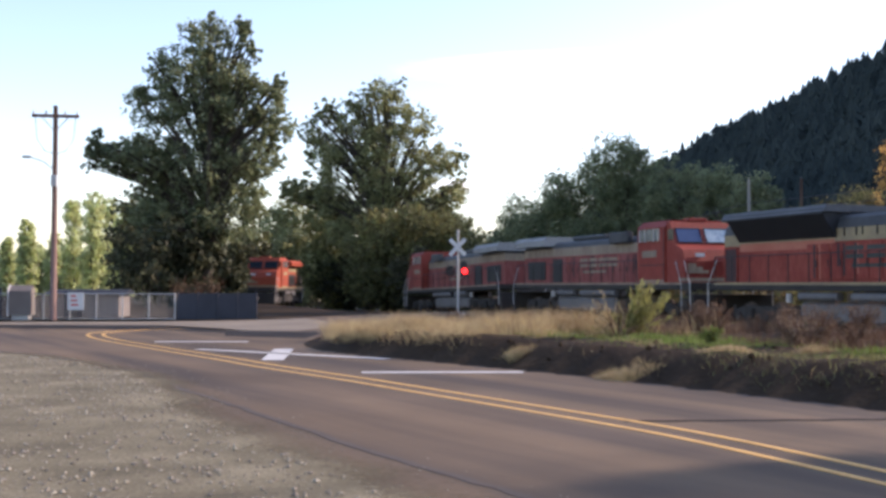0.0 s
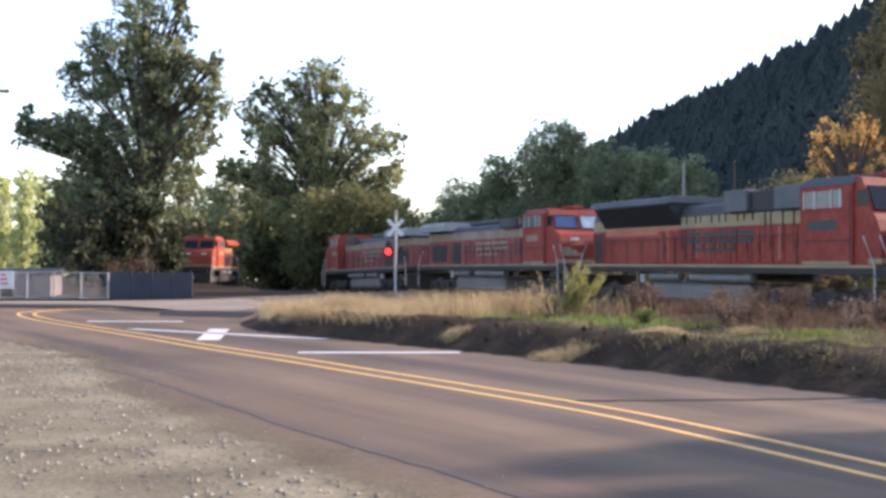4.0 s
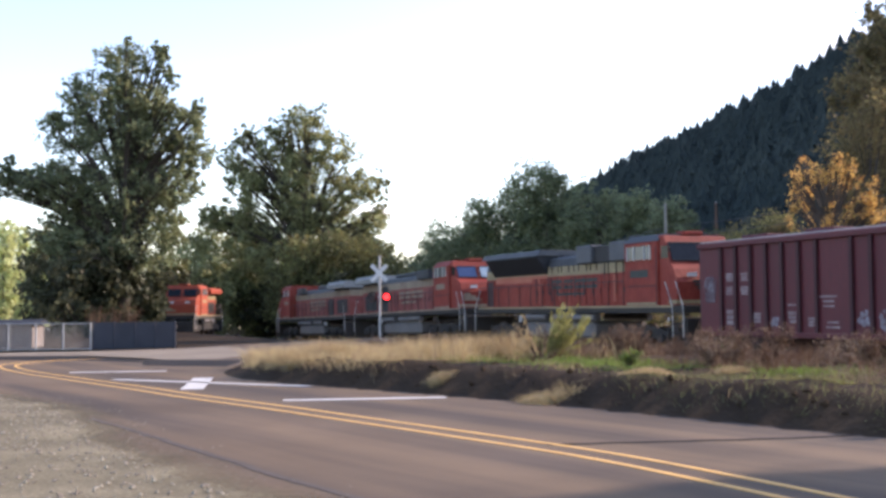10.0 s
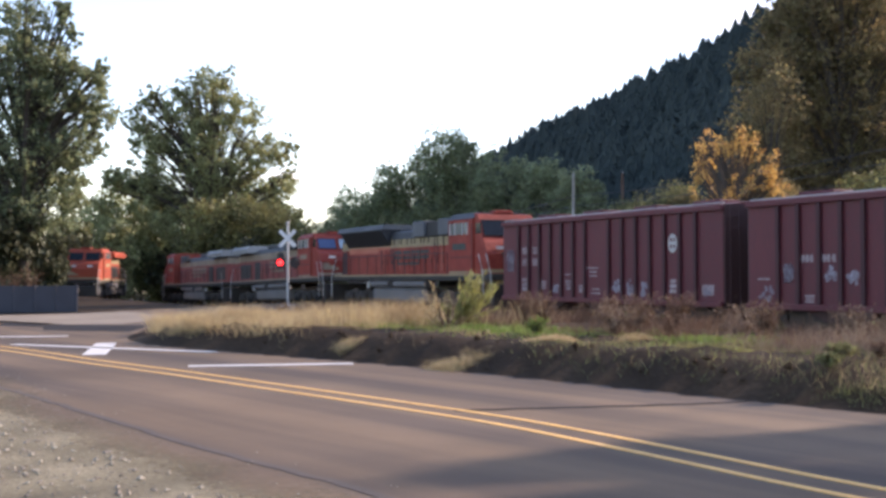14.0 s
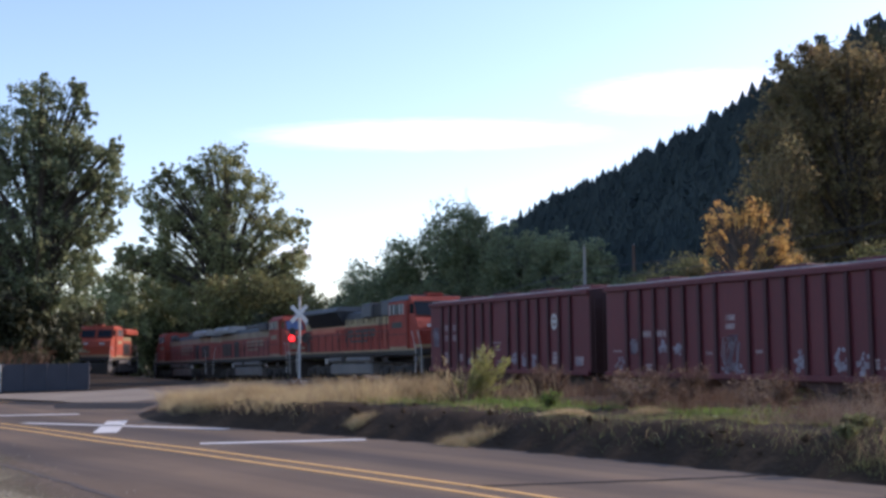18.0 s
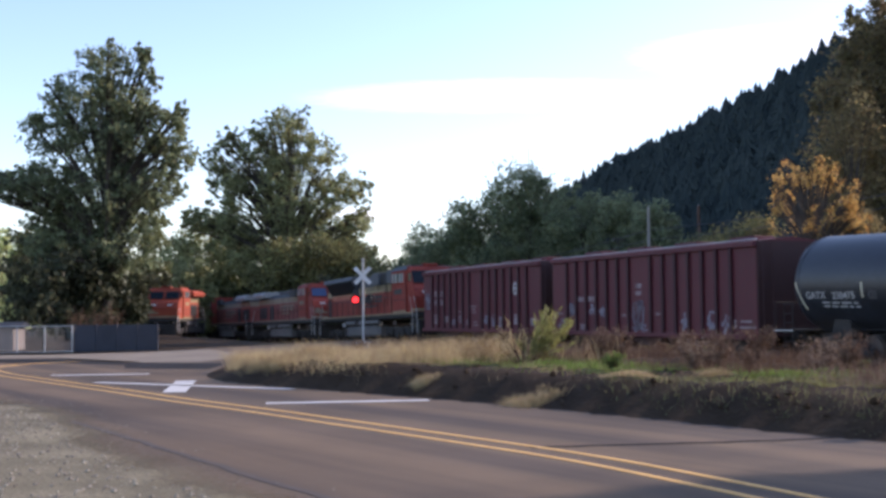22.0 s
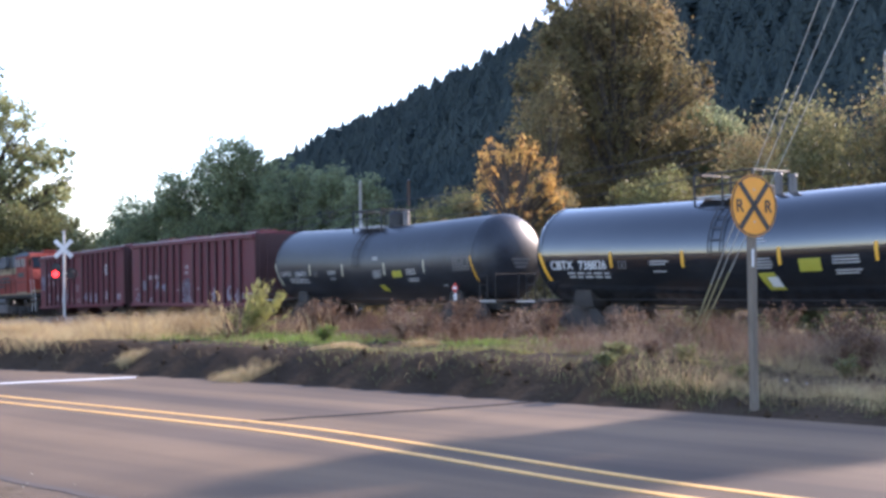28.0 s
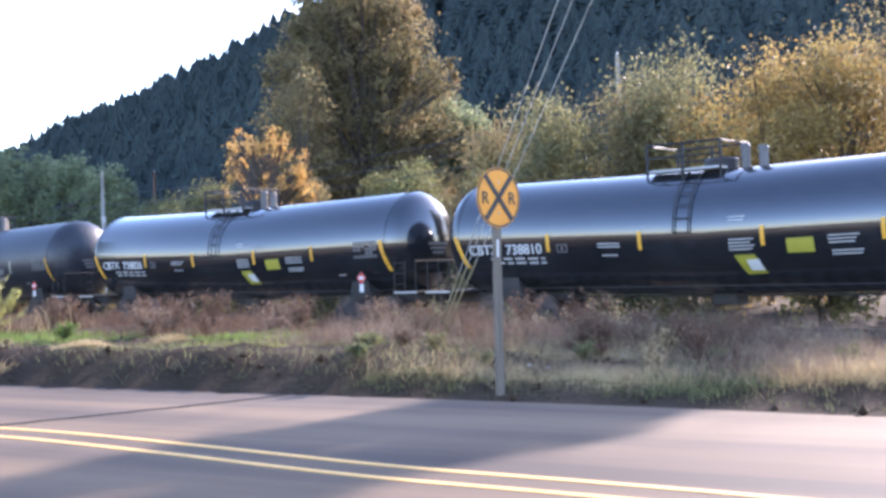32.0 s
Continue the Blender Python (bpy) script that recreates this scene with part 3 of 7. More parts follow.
def pebbles():
    """Loose stones on the verge, denser towards the camera side."""
    rng = np.random.default_rng(17)
    n = 17000
    x, y = rng.uniform(-14, 3, 120000), rng.uniform(6, 26, 120000)
    d = dist_line(NEAR_S, x, y)
    ok = ((inside(GRAVEL_POLY, x, y) & (rng.random(len(x)) < 0.25 + 0.75 * smooth(-0.3, 0.8, waves(x, y, 1.7)))) | ((d < 1.6) & (rng.random(len(x)) < 0.8 * np.exp(-1.6 * d))))
    x, y = x[ok][:n], y[ok][:n]
    n = len(x)
    on = inside(GRAVEL_POLY, x, y)
    r = np.where(on, 0.007 + 0.026 * rng.random(n) ** 4, 0.004 + 0.009 * rng.random(n) ** 3)
    base = np.array([(1, 0, 0), (0, 1, 0), (-1, 0, 0), (0, -1, 0), (0, 0, 0.8), (0, 0, -0.5)])
    V = base[None] * (r[:, None, None] * (0.6 + 0.8 * rng.random((n, 6, 1)))) + np.stack([x, y, 0.01 + r * 0.3], 1)[:, None, :]
    f = np.array([(0, 1, 4), (1, 2, 4), (2, 3, 4), (3, 0, 4), (1, 0, 5), (2, 1, 5), (3, 2, 5), (0, 3, 5)])
    F = (f[None] + (np.arange(n) * 6)[:, None, None]).reshape(-1, 3)
    tagged(array_ob("pebbles", V.reshape(-1, 3), F, PEBBLE), "loose grey stones scattered on the verge", "gravel", kind="stuff")


pebbles()
centre = np.array(spline(CENTRE, 6))
for k, sh in enumerate((-0.24, 0.24)):
    o = tagged(mesh_ob("centre_line", ribbon(B(), centre, 0.105, 0.006, sh), YELLOW_LINE), "faded yellow painted centre line on asphalt", "road marking", "double centre line", "structure")
# railway advance marking on the lane: two cross bars and a large X
for a, b, wd in (((-1.75, 21.75), (1.35, 21.9), 0.32), ((-8.7, 33.0), (-6.0, 33.1), 0.4), ((-6.6, 29.3), (-1.5, 25.7), 0.3), ((-4.02, 25.2), (-4.4, 29.5), 0.5)):
    tagged(mesh_ob("road_marking", ribbon(B(), [a, b], wd, 0.006), WHITE_LINE), "worn white painted bar of a railway crossing marking", "road marking", "railway crossing marking", "structure")

# marks on the road: a dark strip and triangle painted as shade at the bend, a dusty apron before the fence, a sealed
# crack and a seam along the lane
for nm, poly, z, mat, lab in (
        ("road_shade_patch", [(-40, 46.6), (-24, 46.2), (-11.8, 45.5), (-8.2, 41.0), (-8.0, 39.3), (-11.5, 42.1), (-15.3, 43.0), (-24, 44.0), (-40, 44.6)], 0.005, ASPHALT_SHADE, "darker strip of asphalt painted as shade at the bend"),
        ("road_shade_patch", [(-8.15, 40.9), (-4.5, 39.6), (-4.6, 35.4), (-6.2, 36.1), (-7.4, 36.8), (-7.95, 39.3)], 0.006, ASPHALT_SHADE, "dark triangle of asphalt painted as shade at the bend"),
        ("dusty_apron", [(-40, 47.2), (-24, 46.8), (-11.6, 46.0), (-8.9, 43.0), (-7.6, 41.2), (-5.6, 41.0), (-5.0, 44.0), (-5.3, 50.0), (-7.4, 56.0), (-9.9, 52.6), (-13.0, 50.6), (-20.0, 49.8), (-40, 51.6)], 0.004, DUSTY_APRON, "dusty beige gravel apron before the fence")):
    sheet(nm, poly, z, mat, lab, "road")
rng_seam = random.Random(3)
for nm, pts, wd, lab in (("sealed_crack", [(2.15, 14.1), (4.15, 14.25), (5.0, 14.3), (6.35, 14.55)], 0.12, "tar-sealed crack across the lane"),
                         ("tar_seam", [(-4.6, 18.6), (-2.89, 15.49), (-1.42, 12.64), (-0.35, 10.66), (0.65, 8.96), (2.2, 5.8)], 0.11, "dark seam along the edge of the lane")):
    line = [(x + rng_seam.uniform(-0.03, 0.03), y + rng_seam.uniform(-0.03, 0.03)) for x, y in spline(pts, 8)]
    tagged(mesh_ob(nm, ribbon(B(), line, wd, 0.005), TAR if nm == "sealed_crack" else SEAM), lab, "road repair", kind="structure")


# ---- trees and plants ----
def at(azimuth, d):
    """A place on the ground by its direction (degrees, left is positive) and distance from the verge."""
    a = radians(azimuth)
    x, y = -math.sin(a) * d, math.cos(a) * d
    return Vector((x, y, gz(x, y)))


def leaf_cloud(rng, centres, radii, count, size, flat=0.85, shell=0.55, clump=0.28):
    """Leaf blades, in clumps, through ellipsoid lobes; returns vertices and faces."""
    centres, radii = np.asarray(centres, float), np.asarray(radii, float)
    vol = radii.prod(1) ** 0.67
    V = []
    nclump = max(8, count // 22)
    pick = rng.choice(len(centres), nclump, p=vol / vol.sum())
    d = rng.normal(size=(nclump, 3))
    d /= np.linalg.norm(d, axis=1)[:, None]
    rad = shell + (1 - shell) * rng.random(nclump) ** 0.6
    rad *= 0.86 + 0.28 * rng.random(nclump)
    c = centres[pick] + d * radii[pick] * rad[:, None]
    per = rng.integers(0, nclump, count)
    sp = radii[pick][per].mean(1)[:, None] * clump
    p = c[per] + rng.normal(size=(count, 3)) * sp * np.array([1, 1, flat]) * 0.55
    ax = rng.normal(size=(count, 3))
    ax[:, 2] -= 0.35
    ax /= np.linalg.norm(ax, axis=1)[:, None]
    sd = np.cross(ax, rng.normal(size=(count, 3)))
    sd /= np.linalg.norm(sd, axis=1)[:, None] + 1e-9
    s = size * (0.6 + 0.8 * rng.random(count))[:, None]
    V = np.stack([p - ax * s * 0.5, p + sd * s * 0.32, p + ax * s * 0.55, p - sd * s * 0.32], 1).reshape(-1, 3)
    F = np.arange(count * 4).reshape(-1, 4)
    return V, F


def leafy_tree(name, base, height, lobes, leaf, count, size, label, trunk_r=0.35, seed=1, category="tree", shell=0.5, bark=None, clump=0.28, group=""):
    """A tapered trunk, limbs to each lobe and a crown of leaf blades. lobes: (x, y, z, rx, ry, rz) as shares of the height."""
    rng = np.random.default_rng(seed)
    t = thing(name, Matrix.Translation(base), label, category, group)
    L = np.array(lobes, float) * height
    bm = B()
    top = L[:, 2].max()
    lean = rng.normal(0, 0.02, 2) * height
    trunk = [(0, 0, -0.3), (0.01 * height, 0, 0.12 * height), (lean[0] * 0.4, lean[1] * 0.4, 0.35 * height), (lean[0], lean[1], 0.6 * height), (lean[0], lean[1], top * 0.96)]
    tube(bm, trunk, trunk_r, trunk_r * 0.12, 9)
    part("trunk", bm, bark or BARK, t, smooth=True)
    bm = B()
    for lo in L:
        z0 = max(0.1 * height, min(lo[2] * 0.55, 0.6 * height))
        for k in range(3):
            e = lo[:3] + rng.normal(size=3) * lo[3:] * 0.45
            mid = np.array([lean[0] * 0.5, lean[1] * 0.5, z0]) * 0.5 + e * 0.5 + np.array([0, 0, 0.04 * height])
            tube(bm, [(lean[0] * 0.5, lean[1] * 0.5, z0), mid, e], trunk_r * 0.3, 0.03, 5)
    part("branching", bm, bark or BARK, t, smooth=True)
    V, F = leaf_cloud(rng, L[:, :3], L[:, 3:], count, size, shell=shell, clump=clump)
    V[:, 2] = np.maximum(V[:, 2], 0.02)
    array_ob("crown", V, F, leaf, t)
    return t


def sprays(rng, lobes, n, r):
    """Small upright sprays on the outside of a crown's lobes: shares of the height."""
    out = list(lobes)
    for _ in range(n):
        x, y, z, rx, ry, rz = lobes[rng.integers(len(lobes))]
        a, e = rng.random() * 6.283, rng.uniform(-0.5, 1.3)
        q = r * (0.6 + 0.8 * rng.random())
        k = 0.9 + 0.3 * rng.random()
        out.append((x + rx * k * math.cos(a) * math.cos(e), y + ry * k * math.sin(a) * math.cos(e), max(0.05, z + rz * k * math.sin(e)), q * 0.7, q * 0.7, q * 1.25))
    return out


def round_lobes(rng, n, w, z0, z1, r):
    """Lobes of a rounded crown: shares of the height."""
    out = []
    for i in range(n):
        z = z0 + (z1 - z0) * (i + rng.random()) / n
        k = 1 - ((z - (z0 + z1) * 0.45) / ((z1 - z0) * 0.72)) ** 2
        a = rng.random() * 6.28
        d = w * max(0.1, k) * rng.random() ** 0.5
        rr = r * (0.7 + 0.6 * rng.random())
        out.append((d * math.cos(a), d * math.sin(a), z, rr, rr, rr * 0.9))
    return out


def build_trees():
    rng = np.random.default_rng(5)
    # the great cottonwood: broad low mass, a tall head, a side spray at its shoulder
    lobes = [(0, 0, 0.9, 0.085, 0.1, 0.09), (-0.06, 0, 0.8, 0.11, 0.12, 0.1), (0.06, 0.02, 0.76, 0.09, 0.12, 0.09), (0.115, 0, 0.9, 0.028, 0.04, 0.065),
             (-0.13, 0, 0.68, 0.1, 0.12, 0.09), (0.02, 0, 0.64, 0.13, 0.14, 0.11), (0.16, 0, 0.69, 0.085, 0.1, 0.09), (0.2, 0.02, 0.61, 0.075, 0.1, 0.04),
             (-0.24, 0, 0.5, 0.09, 0.1, 0.06), (-0.15, 0, 0.5, 0.1, 0.12, 0.1), (0, 0, 0.46, 0.15, 0.14, 0.12), (0.13, 0, 0.5, 0.09, 0.12, 0.08),
             (-0.1, 0, 0.3, 0.1, 0.12, 0.12), (0.05, 0, 0.3, 0.12, 0.12, 0.12), (-0.29, 0, 0.53, 0.05, 0.06, 0.04), (0.13, 0, 0.36, 0.06, 0.08, 0.07), (-0.17, 0, 0.34, 0.08, 0.1, 0.08)]
    leafy_tree("cottonwood_tree", at(12.4, 84), 21.5, sprays(rng, [(x * 1.2, y * 1.2, z, rx * 1.1, ry * 1.1, rz * 0.95) for x, y, z, rx, ry, rz in lobes], 80, 0.032), LEAF_OAK, 50000, 0.26, "tall dark green cottonwood tree with a tapering head", 0.55, 11, shell=0.4, clump=0.17)
    lobes = [(0, 0, 0.9, 0.09, 0.1, 0.09), (-0.2, 0, 0.72, 0.035, 0.06, 0.1), (-0.17, 0, 0.84, 0.03, 0.04, 0.06), (-0.24, 0, 0.52, 0.06, 0.06, 0.05), (-0.09, 0, 0.82, 0.06, 0.08, 0.1), (0.08, 0, 0.8, 0.09, 0.1, 0.09), (-0.02, 0, 0.72, 0.12, 0.12, 0.12), (0.14, 0, 0.65, 0.09, 0.1, 0.08),
             (-0.15, 0, 0.66, 0.06, 0.08, 0.12), (0.02, 0, 0.55, 0.16, 0.14, 0.1), (0.18, 0, 0.5, 0.08, 0.1, 0.06), (-0.16, 0, 0.5, 0.07, 0.1, 0.08), (0.05, 0, 0.38, 0.16, 0.14, 0.12), (-0.1, 0, 0.32, 0.12, 0.12, 0.14), (0.1, 0, 0.2, 0.14, 0.14, 0.12), (0.0, 0, 0.12, 0.2, 0.16, 0.12), (-0.14, 0, 0.42, 0.1, 0.1, 0.12), (0.16, 0, 0.36, 0.1, 0.1, 0.1)]
    leafy_tree("deciduous_tree", at(3.5, 128), 27.0, sprays(rng, [(x * 1.5, y * 1.4, z * 0.985, rx * 1.2, ry * 1.2, rz * 0.95) for x, y, z, rx, ry, rz in lobes], 120, 0.032), LEAF_LIGHT, 80000, 0.3, "pale green rounded tree with upright sprays", 0.5, 12, shell=0.25, clump=0.15)
    # dark bush mass and the smaller trees between and beside them
    leafy_tree("bush", at(1.4, 119), 11.5, [(0, 0, 0.75, 0.3, 0.3, 0.22), (-0.35, 0, 0.72, 0.28, 0.3, 0.24), (0.35, 0, 0.5, 0.3, 0.3, 0.35), (-0.1, 0, 0.4, 0.4, 0.3, 0.35), (-0.5, 0, 0.4, 0.25, 0.3, 0.35), (0.62, 0, 0.3, 0.2, 0.2, 0.26)],
               LEAF_BUSH, 22000, 0.34, "dark olive rounded bush of dense leaves", 0.3, 13, "bush", 0.5)
    for i, (a, d, h, leaf) in enumerate(((7.6, 132, 14, LEAF_LIGHT), (6.3, 136, 14.5, LEAF_LIGHT), (9.2, 128, 13, LEAF_LIGHT), (5.2, 140, 12, LEAF_BUSH), (8.4, 122, 9, LEAF_LIGHT), (6.9, 131, 9, LEAF_LIGHT), (15.2, 100, 9, LEAF_BUSH), (13.6, 108, 8, LEAF_BUSH), (-0.8, 150, 9, LEAF_OAK), (-2.0, 165, 8.5, LEAF_OAK), (10.3, 120, 8, LEAF_BUSH), (-0.1, 142, 12.5, LEAF_OAK), (-1.3, 150, 11, LEAF_OAK), (0.8, 130, 14, LEAF_OAK))):
        leafy_tree("small_tree", at(a, d), h, round_lobes(rng, 9, 0.26, 0.18, 0.88, 0.19), leaf, 5600, 0.36, "small olive green tree in the thicket by the track", 0.18, 30 + i, group="thicket trees", shell=0.35)
    # undergrowth that closes the thicket down to the ground; LEAF_DARK carries the shade there in its colour
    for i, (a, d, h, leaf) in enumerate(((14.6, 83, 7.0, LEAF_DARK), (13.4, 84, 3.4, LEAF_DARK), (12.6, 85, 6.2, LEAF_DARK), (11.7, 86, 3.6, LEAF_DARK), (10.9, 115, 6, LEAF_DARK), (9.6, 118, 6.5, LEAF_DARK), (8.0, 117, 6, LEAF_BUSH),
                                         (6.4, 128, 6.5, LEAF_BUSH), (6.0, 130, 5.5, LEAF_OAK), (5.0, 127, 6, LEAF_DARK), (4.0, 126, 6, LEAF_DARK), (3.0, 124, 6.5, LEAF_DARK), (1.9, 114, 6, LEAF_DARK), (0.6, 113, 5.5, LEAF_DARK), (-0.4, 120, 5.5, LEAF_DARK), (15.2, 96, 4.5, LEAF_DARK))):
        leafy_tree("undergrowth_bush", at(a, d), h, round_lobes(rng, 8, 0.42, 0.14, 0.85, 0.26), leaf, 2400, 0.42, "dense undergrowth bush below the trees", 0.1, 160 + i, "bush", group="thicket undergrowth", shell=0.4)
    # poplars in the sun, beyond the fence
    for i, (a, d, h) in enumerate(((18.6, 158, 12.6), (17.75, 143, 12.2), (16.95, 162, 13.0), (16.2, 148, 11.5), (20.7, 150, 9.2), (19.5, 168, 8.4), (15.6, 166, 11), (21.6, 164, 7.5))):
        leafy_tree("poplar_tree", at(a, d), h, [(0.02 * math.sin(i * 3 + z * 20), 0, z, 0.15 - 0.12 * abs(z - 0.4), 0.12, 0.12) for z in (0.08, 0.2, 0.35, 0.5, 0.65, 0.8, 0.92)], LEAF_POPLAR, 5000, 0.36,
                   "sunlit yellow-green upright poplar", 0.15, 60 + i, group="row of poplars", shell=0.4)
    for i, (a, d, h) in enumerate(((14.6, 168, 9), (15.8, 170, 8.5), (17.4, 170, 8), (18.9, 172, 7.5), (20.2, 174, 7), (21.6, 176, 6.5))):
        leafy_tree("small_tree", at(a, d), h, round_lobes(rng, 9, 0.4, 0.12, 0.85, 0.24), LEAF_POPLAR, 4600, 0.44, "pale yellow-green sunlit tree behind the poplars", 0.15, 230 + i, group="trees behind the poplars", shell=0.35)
    # low scrub along the foot of the slope, close behind the track
    for i in range(22):
        p = on_track(4 + i * 3.4, -5.2 - 1.5 * rng.random())
        leafy_tree("undergrowth_bush", Vector((p.x, p.y, gz(p.x, p.y))), 2.0 + 1.0 * rng.random(), round_lobes(rng, 8, 0.5, 0.14, 0.8, 0.3), LEAF_BUSH if i % 3 else LEAF_RUST, 2200, 0.16, "dark low scrub behind the railway track", 0.05, 260 + i, "bush", group="scrub behind the track", shell=0.3)
    # deciduous row at the foot of the hill, behind the engines
    for i, (a, d, h, w) in enumerate(((-2.4, 205, 13.5, 0.32), (-3.4, 210, 18, 0.3), (-4.6, 200, 19, 0.32), (-5.8, 192, 20, 0.32), (-7.2, 188, 21, 0.32), (-8.6, 180, 23.5, 0.3), (-9.8, 182, 22, 0.3), (-11.3, 175, 18, 0.34), (-13.2, 165, 15, 0.36), (-15.4, 150, 13, 0.36))):
        leafy_tree("hillside_tree", at(a, d), h, round_lobes(rng, 11, w * 0.8, 0.2, 0.9, 0.17), LEAF_OAK, 9500, 0.46, "dark green broadleaf tree at the foot of the hill", 0.25, 80 + i, group="trees below the hill", shell=0.35)
    # the orange maple: a vase of upright sprays on bare stems; thin rusty trees and the big olive tree behind it
    rng = np.random.default_rng(41)
    fan = []
    for k in range(46):
        a, t = rng.random() * 6.283, 0.35 + 0.65 * rng.random() ** 0.7
        w = 0.27 * (0.25 + 0.75 * math.sin(math.pi * min(1.0, 0.12 + 0.75 * t))) * rng.random() ** 0.4
        fan.append((w * math.cos(a), w * math.sin(a), 0.25 + 0.68 * t * (1 - 0.35 * w), 0.028, 0.028, 0.055 + 0.03 * rng.random()))
    leafy_tree("maple_tree", at(-22.5, 70), 11.9, fan, LEAF_ORANGE, 4400, 0.14, "orange autumn maple with thin upright branches", 0.16, 101, shell=0.2, clump=0.6)
    for a, d, h, sd in ((-24.3, 84, 17.5, 102), (-20.2, 88, 8.5, 105), (-18.8, 92, 7.0, 106)):
        leafy_tree("maple_tree", at(a, d), h, round_lobes(rng, 12, 0.13, 0.35, 0.95, 0.08), LEAF_RUST, 4200, 0.22, "thin tree with sparse rusty leaves", 0.15, sd, shell=0.2, clump=0.5, group="thin rusty trees")
    big = [(0.0, 0, 0.9, 0.1, 0.1, 0.08), (-0.09, 0, 0.84, 0.09, 0.1, 0.09), (0.09, 0, 0.82, 0.09, 0.1, 0.1), (-0.13, 0, 0.7, 0.1, 0.1, 0.1), (0.02, 0, 0.7, 0.13, 0.12, 0.12), (0.16, 0, 0.66, 0.09, 0.1, 0.1), (-0.14, 0, 0.54, 0.11, 0.11, 0.11),
           (0.04, 0, 0.5, 0.15, 0.13, 0.13), (0.18, 0, 0.48, 0.09, 0.1, 0.1), (-0.13, 0, 0.36, 0.11, 0.11, 0.12), (0.06, 0, 0.32, 0.15, 0.13, 0.13), (0.17, 0, 0.3, 0.09, 0.1, 0.1), (-0.06, 0, 0.18, 0.13, 0.12, 0.1), (0.1, 0, 0.16, 0.13, 0.12, 0.1)]
    leafy_tree("broadleaf_tree", at(-27.4, 92), 25.0, sprays(rng, [(x * 1.42, y, z, rx * 1.3, ry * 1.2, rz) for x, y, z, rx, ry, rz in big], 110, 0.03), LEAF_RUST, 76000, 0.27, "large olive and rust coloured tree on the slope", 0.45, 103, shell=0.3, clump=0.34)
    leafy_tree("broadleaf_tree", at(-32.0, 100), 14.5, sprays(rng, round_lobes(rng, 14, 0.22, 0.15, 0.92, 0.15), 40, 0.04), LEAF_OAK, 20000, 0.3, "large dark green tree on the slope", 0.4, 104, shell=0.25)
    for i, (a, d, h) in enumerate(((-24.9, 116, 28.5), (-26.3, 120, 31.0), (-29.0, 122, 31.0), (-27.6, 128, 29.0))):
        cone = []
        for k in range(44):
            z = 0.16 + 0.82 * (k / 43) ** 0.9
            r = (0.15 * (1 - z) + 0.012) * (0.5 + 0.6 * rng.random())
            t = rng.random() * 6.283
            cone.append((r * math.cos(t), r * math.sin(t), z, 0.05 * (1.15 - z) + 0.008, 0.05 * (1.15 - z) + 0.008, 0.024))
        leafy_tree("fir_tree", at(a, d), h, cone, LEAF_FIR, 15000, 0.3, "tall dark fir on the slope", 0.3, 300 + i, group="firs on the slope", shell=0.2, clump=0.45)
    # the trees at -57.8 and -63.5 are unseen, added to shade the bank
    for i, (a, d, h, leaf) in enumerate(((-37.5, 58, 9.2, LEAF_AUTUMN), (-40.3, 56, 9.6, LEAF_RUST), (-43.8, 55, 10.6, LEAF_AUTUMN), (-47.4, 52, 9.8, LEAF_GOLD), (-51.2, 50, 10.2, LEAF_GOLD), (-57.8, 47, 12.5, LEAF_RUST), (-63.5, 50, 12.5, LEAF_AUTUMN), (-34.8, 62, 8.4, LEAF_RUST), (-19.5, 96, 9, LEAF_BUSH), (-17.2, 110, 8.5, LEAF_BUSH), (-25.0, 72, 7, LEAF_RUST), (-29.3, 70, 7.5, LEAF_BUSH))):
        leafy_tree("autumn_tree", at(a, d), h * 1.12, round_lobes(rng, 13, 0.3, 0.12, 0.9, 0.17), leaf, 23000, 0.17, "autumn tree of green, yellow and rust leaves", 0.2, 120 + i, group="autumn trees along the slope", shell=0.2, clump=0.5)


def conifer(rng, h):
    """One fir: tiers of drooping, ragged boughs that narrow to a spire; vertices and faces about its base."""
    V, F = [], []
    w = h * (0.34 + 0.14 * rng.random())
    tiers = 8
    for i in range(tiers):
        z = h * (0.08 + 0.84 * i / tiers)
        r = w * (1 - i / tiers) ** 0.9 + 0.02 * h
        n = 5
        off = rng.random() * 6.28
        b = len(V)
        V.append((0, 0, min(h, z + h * 0.2)))
        for k in range(n * 2):
            a = off + math.pi * k / n
            q = r * ((1.0 + 0.5 * (rng.random() - 0.5)) if k % 2 == 0 else 0.42)
            V.append((q * math.cos(a), q * math.sin(a), z - (0.06 * h if k % 2 == 0 else -0.01 * h) * (0.4 + rng.random())))
        for k in range(n * 2):
            F.append((b, b + 1 + k, b + 1 + (k + 1) % (n * 2)))
    return np.array(V), np.array(F)


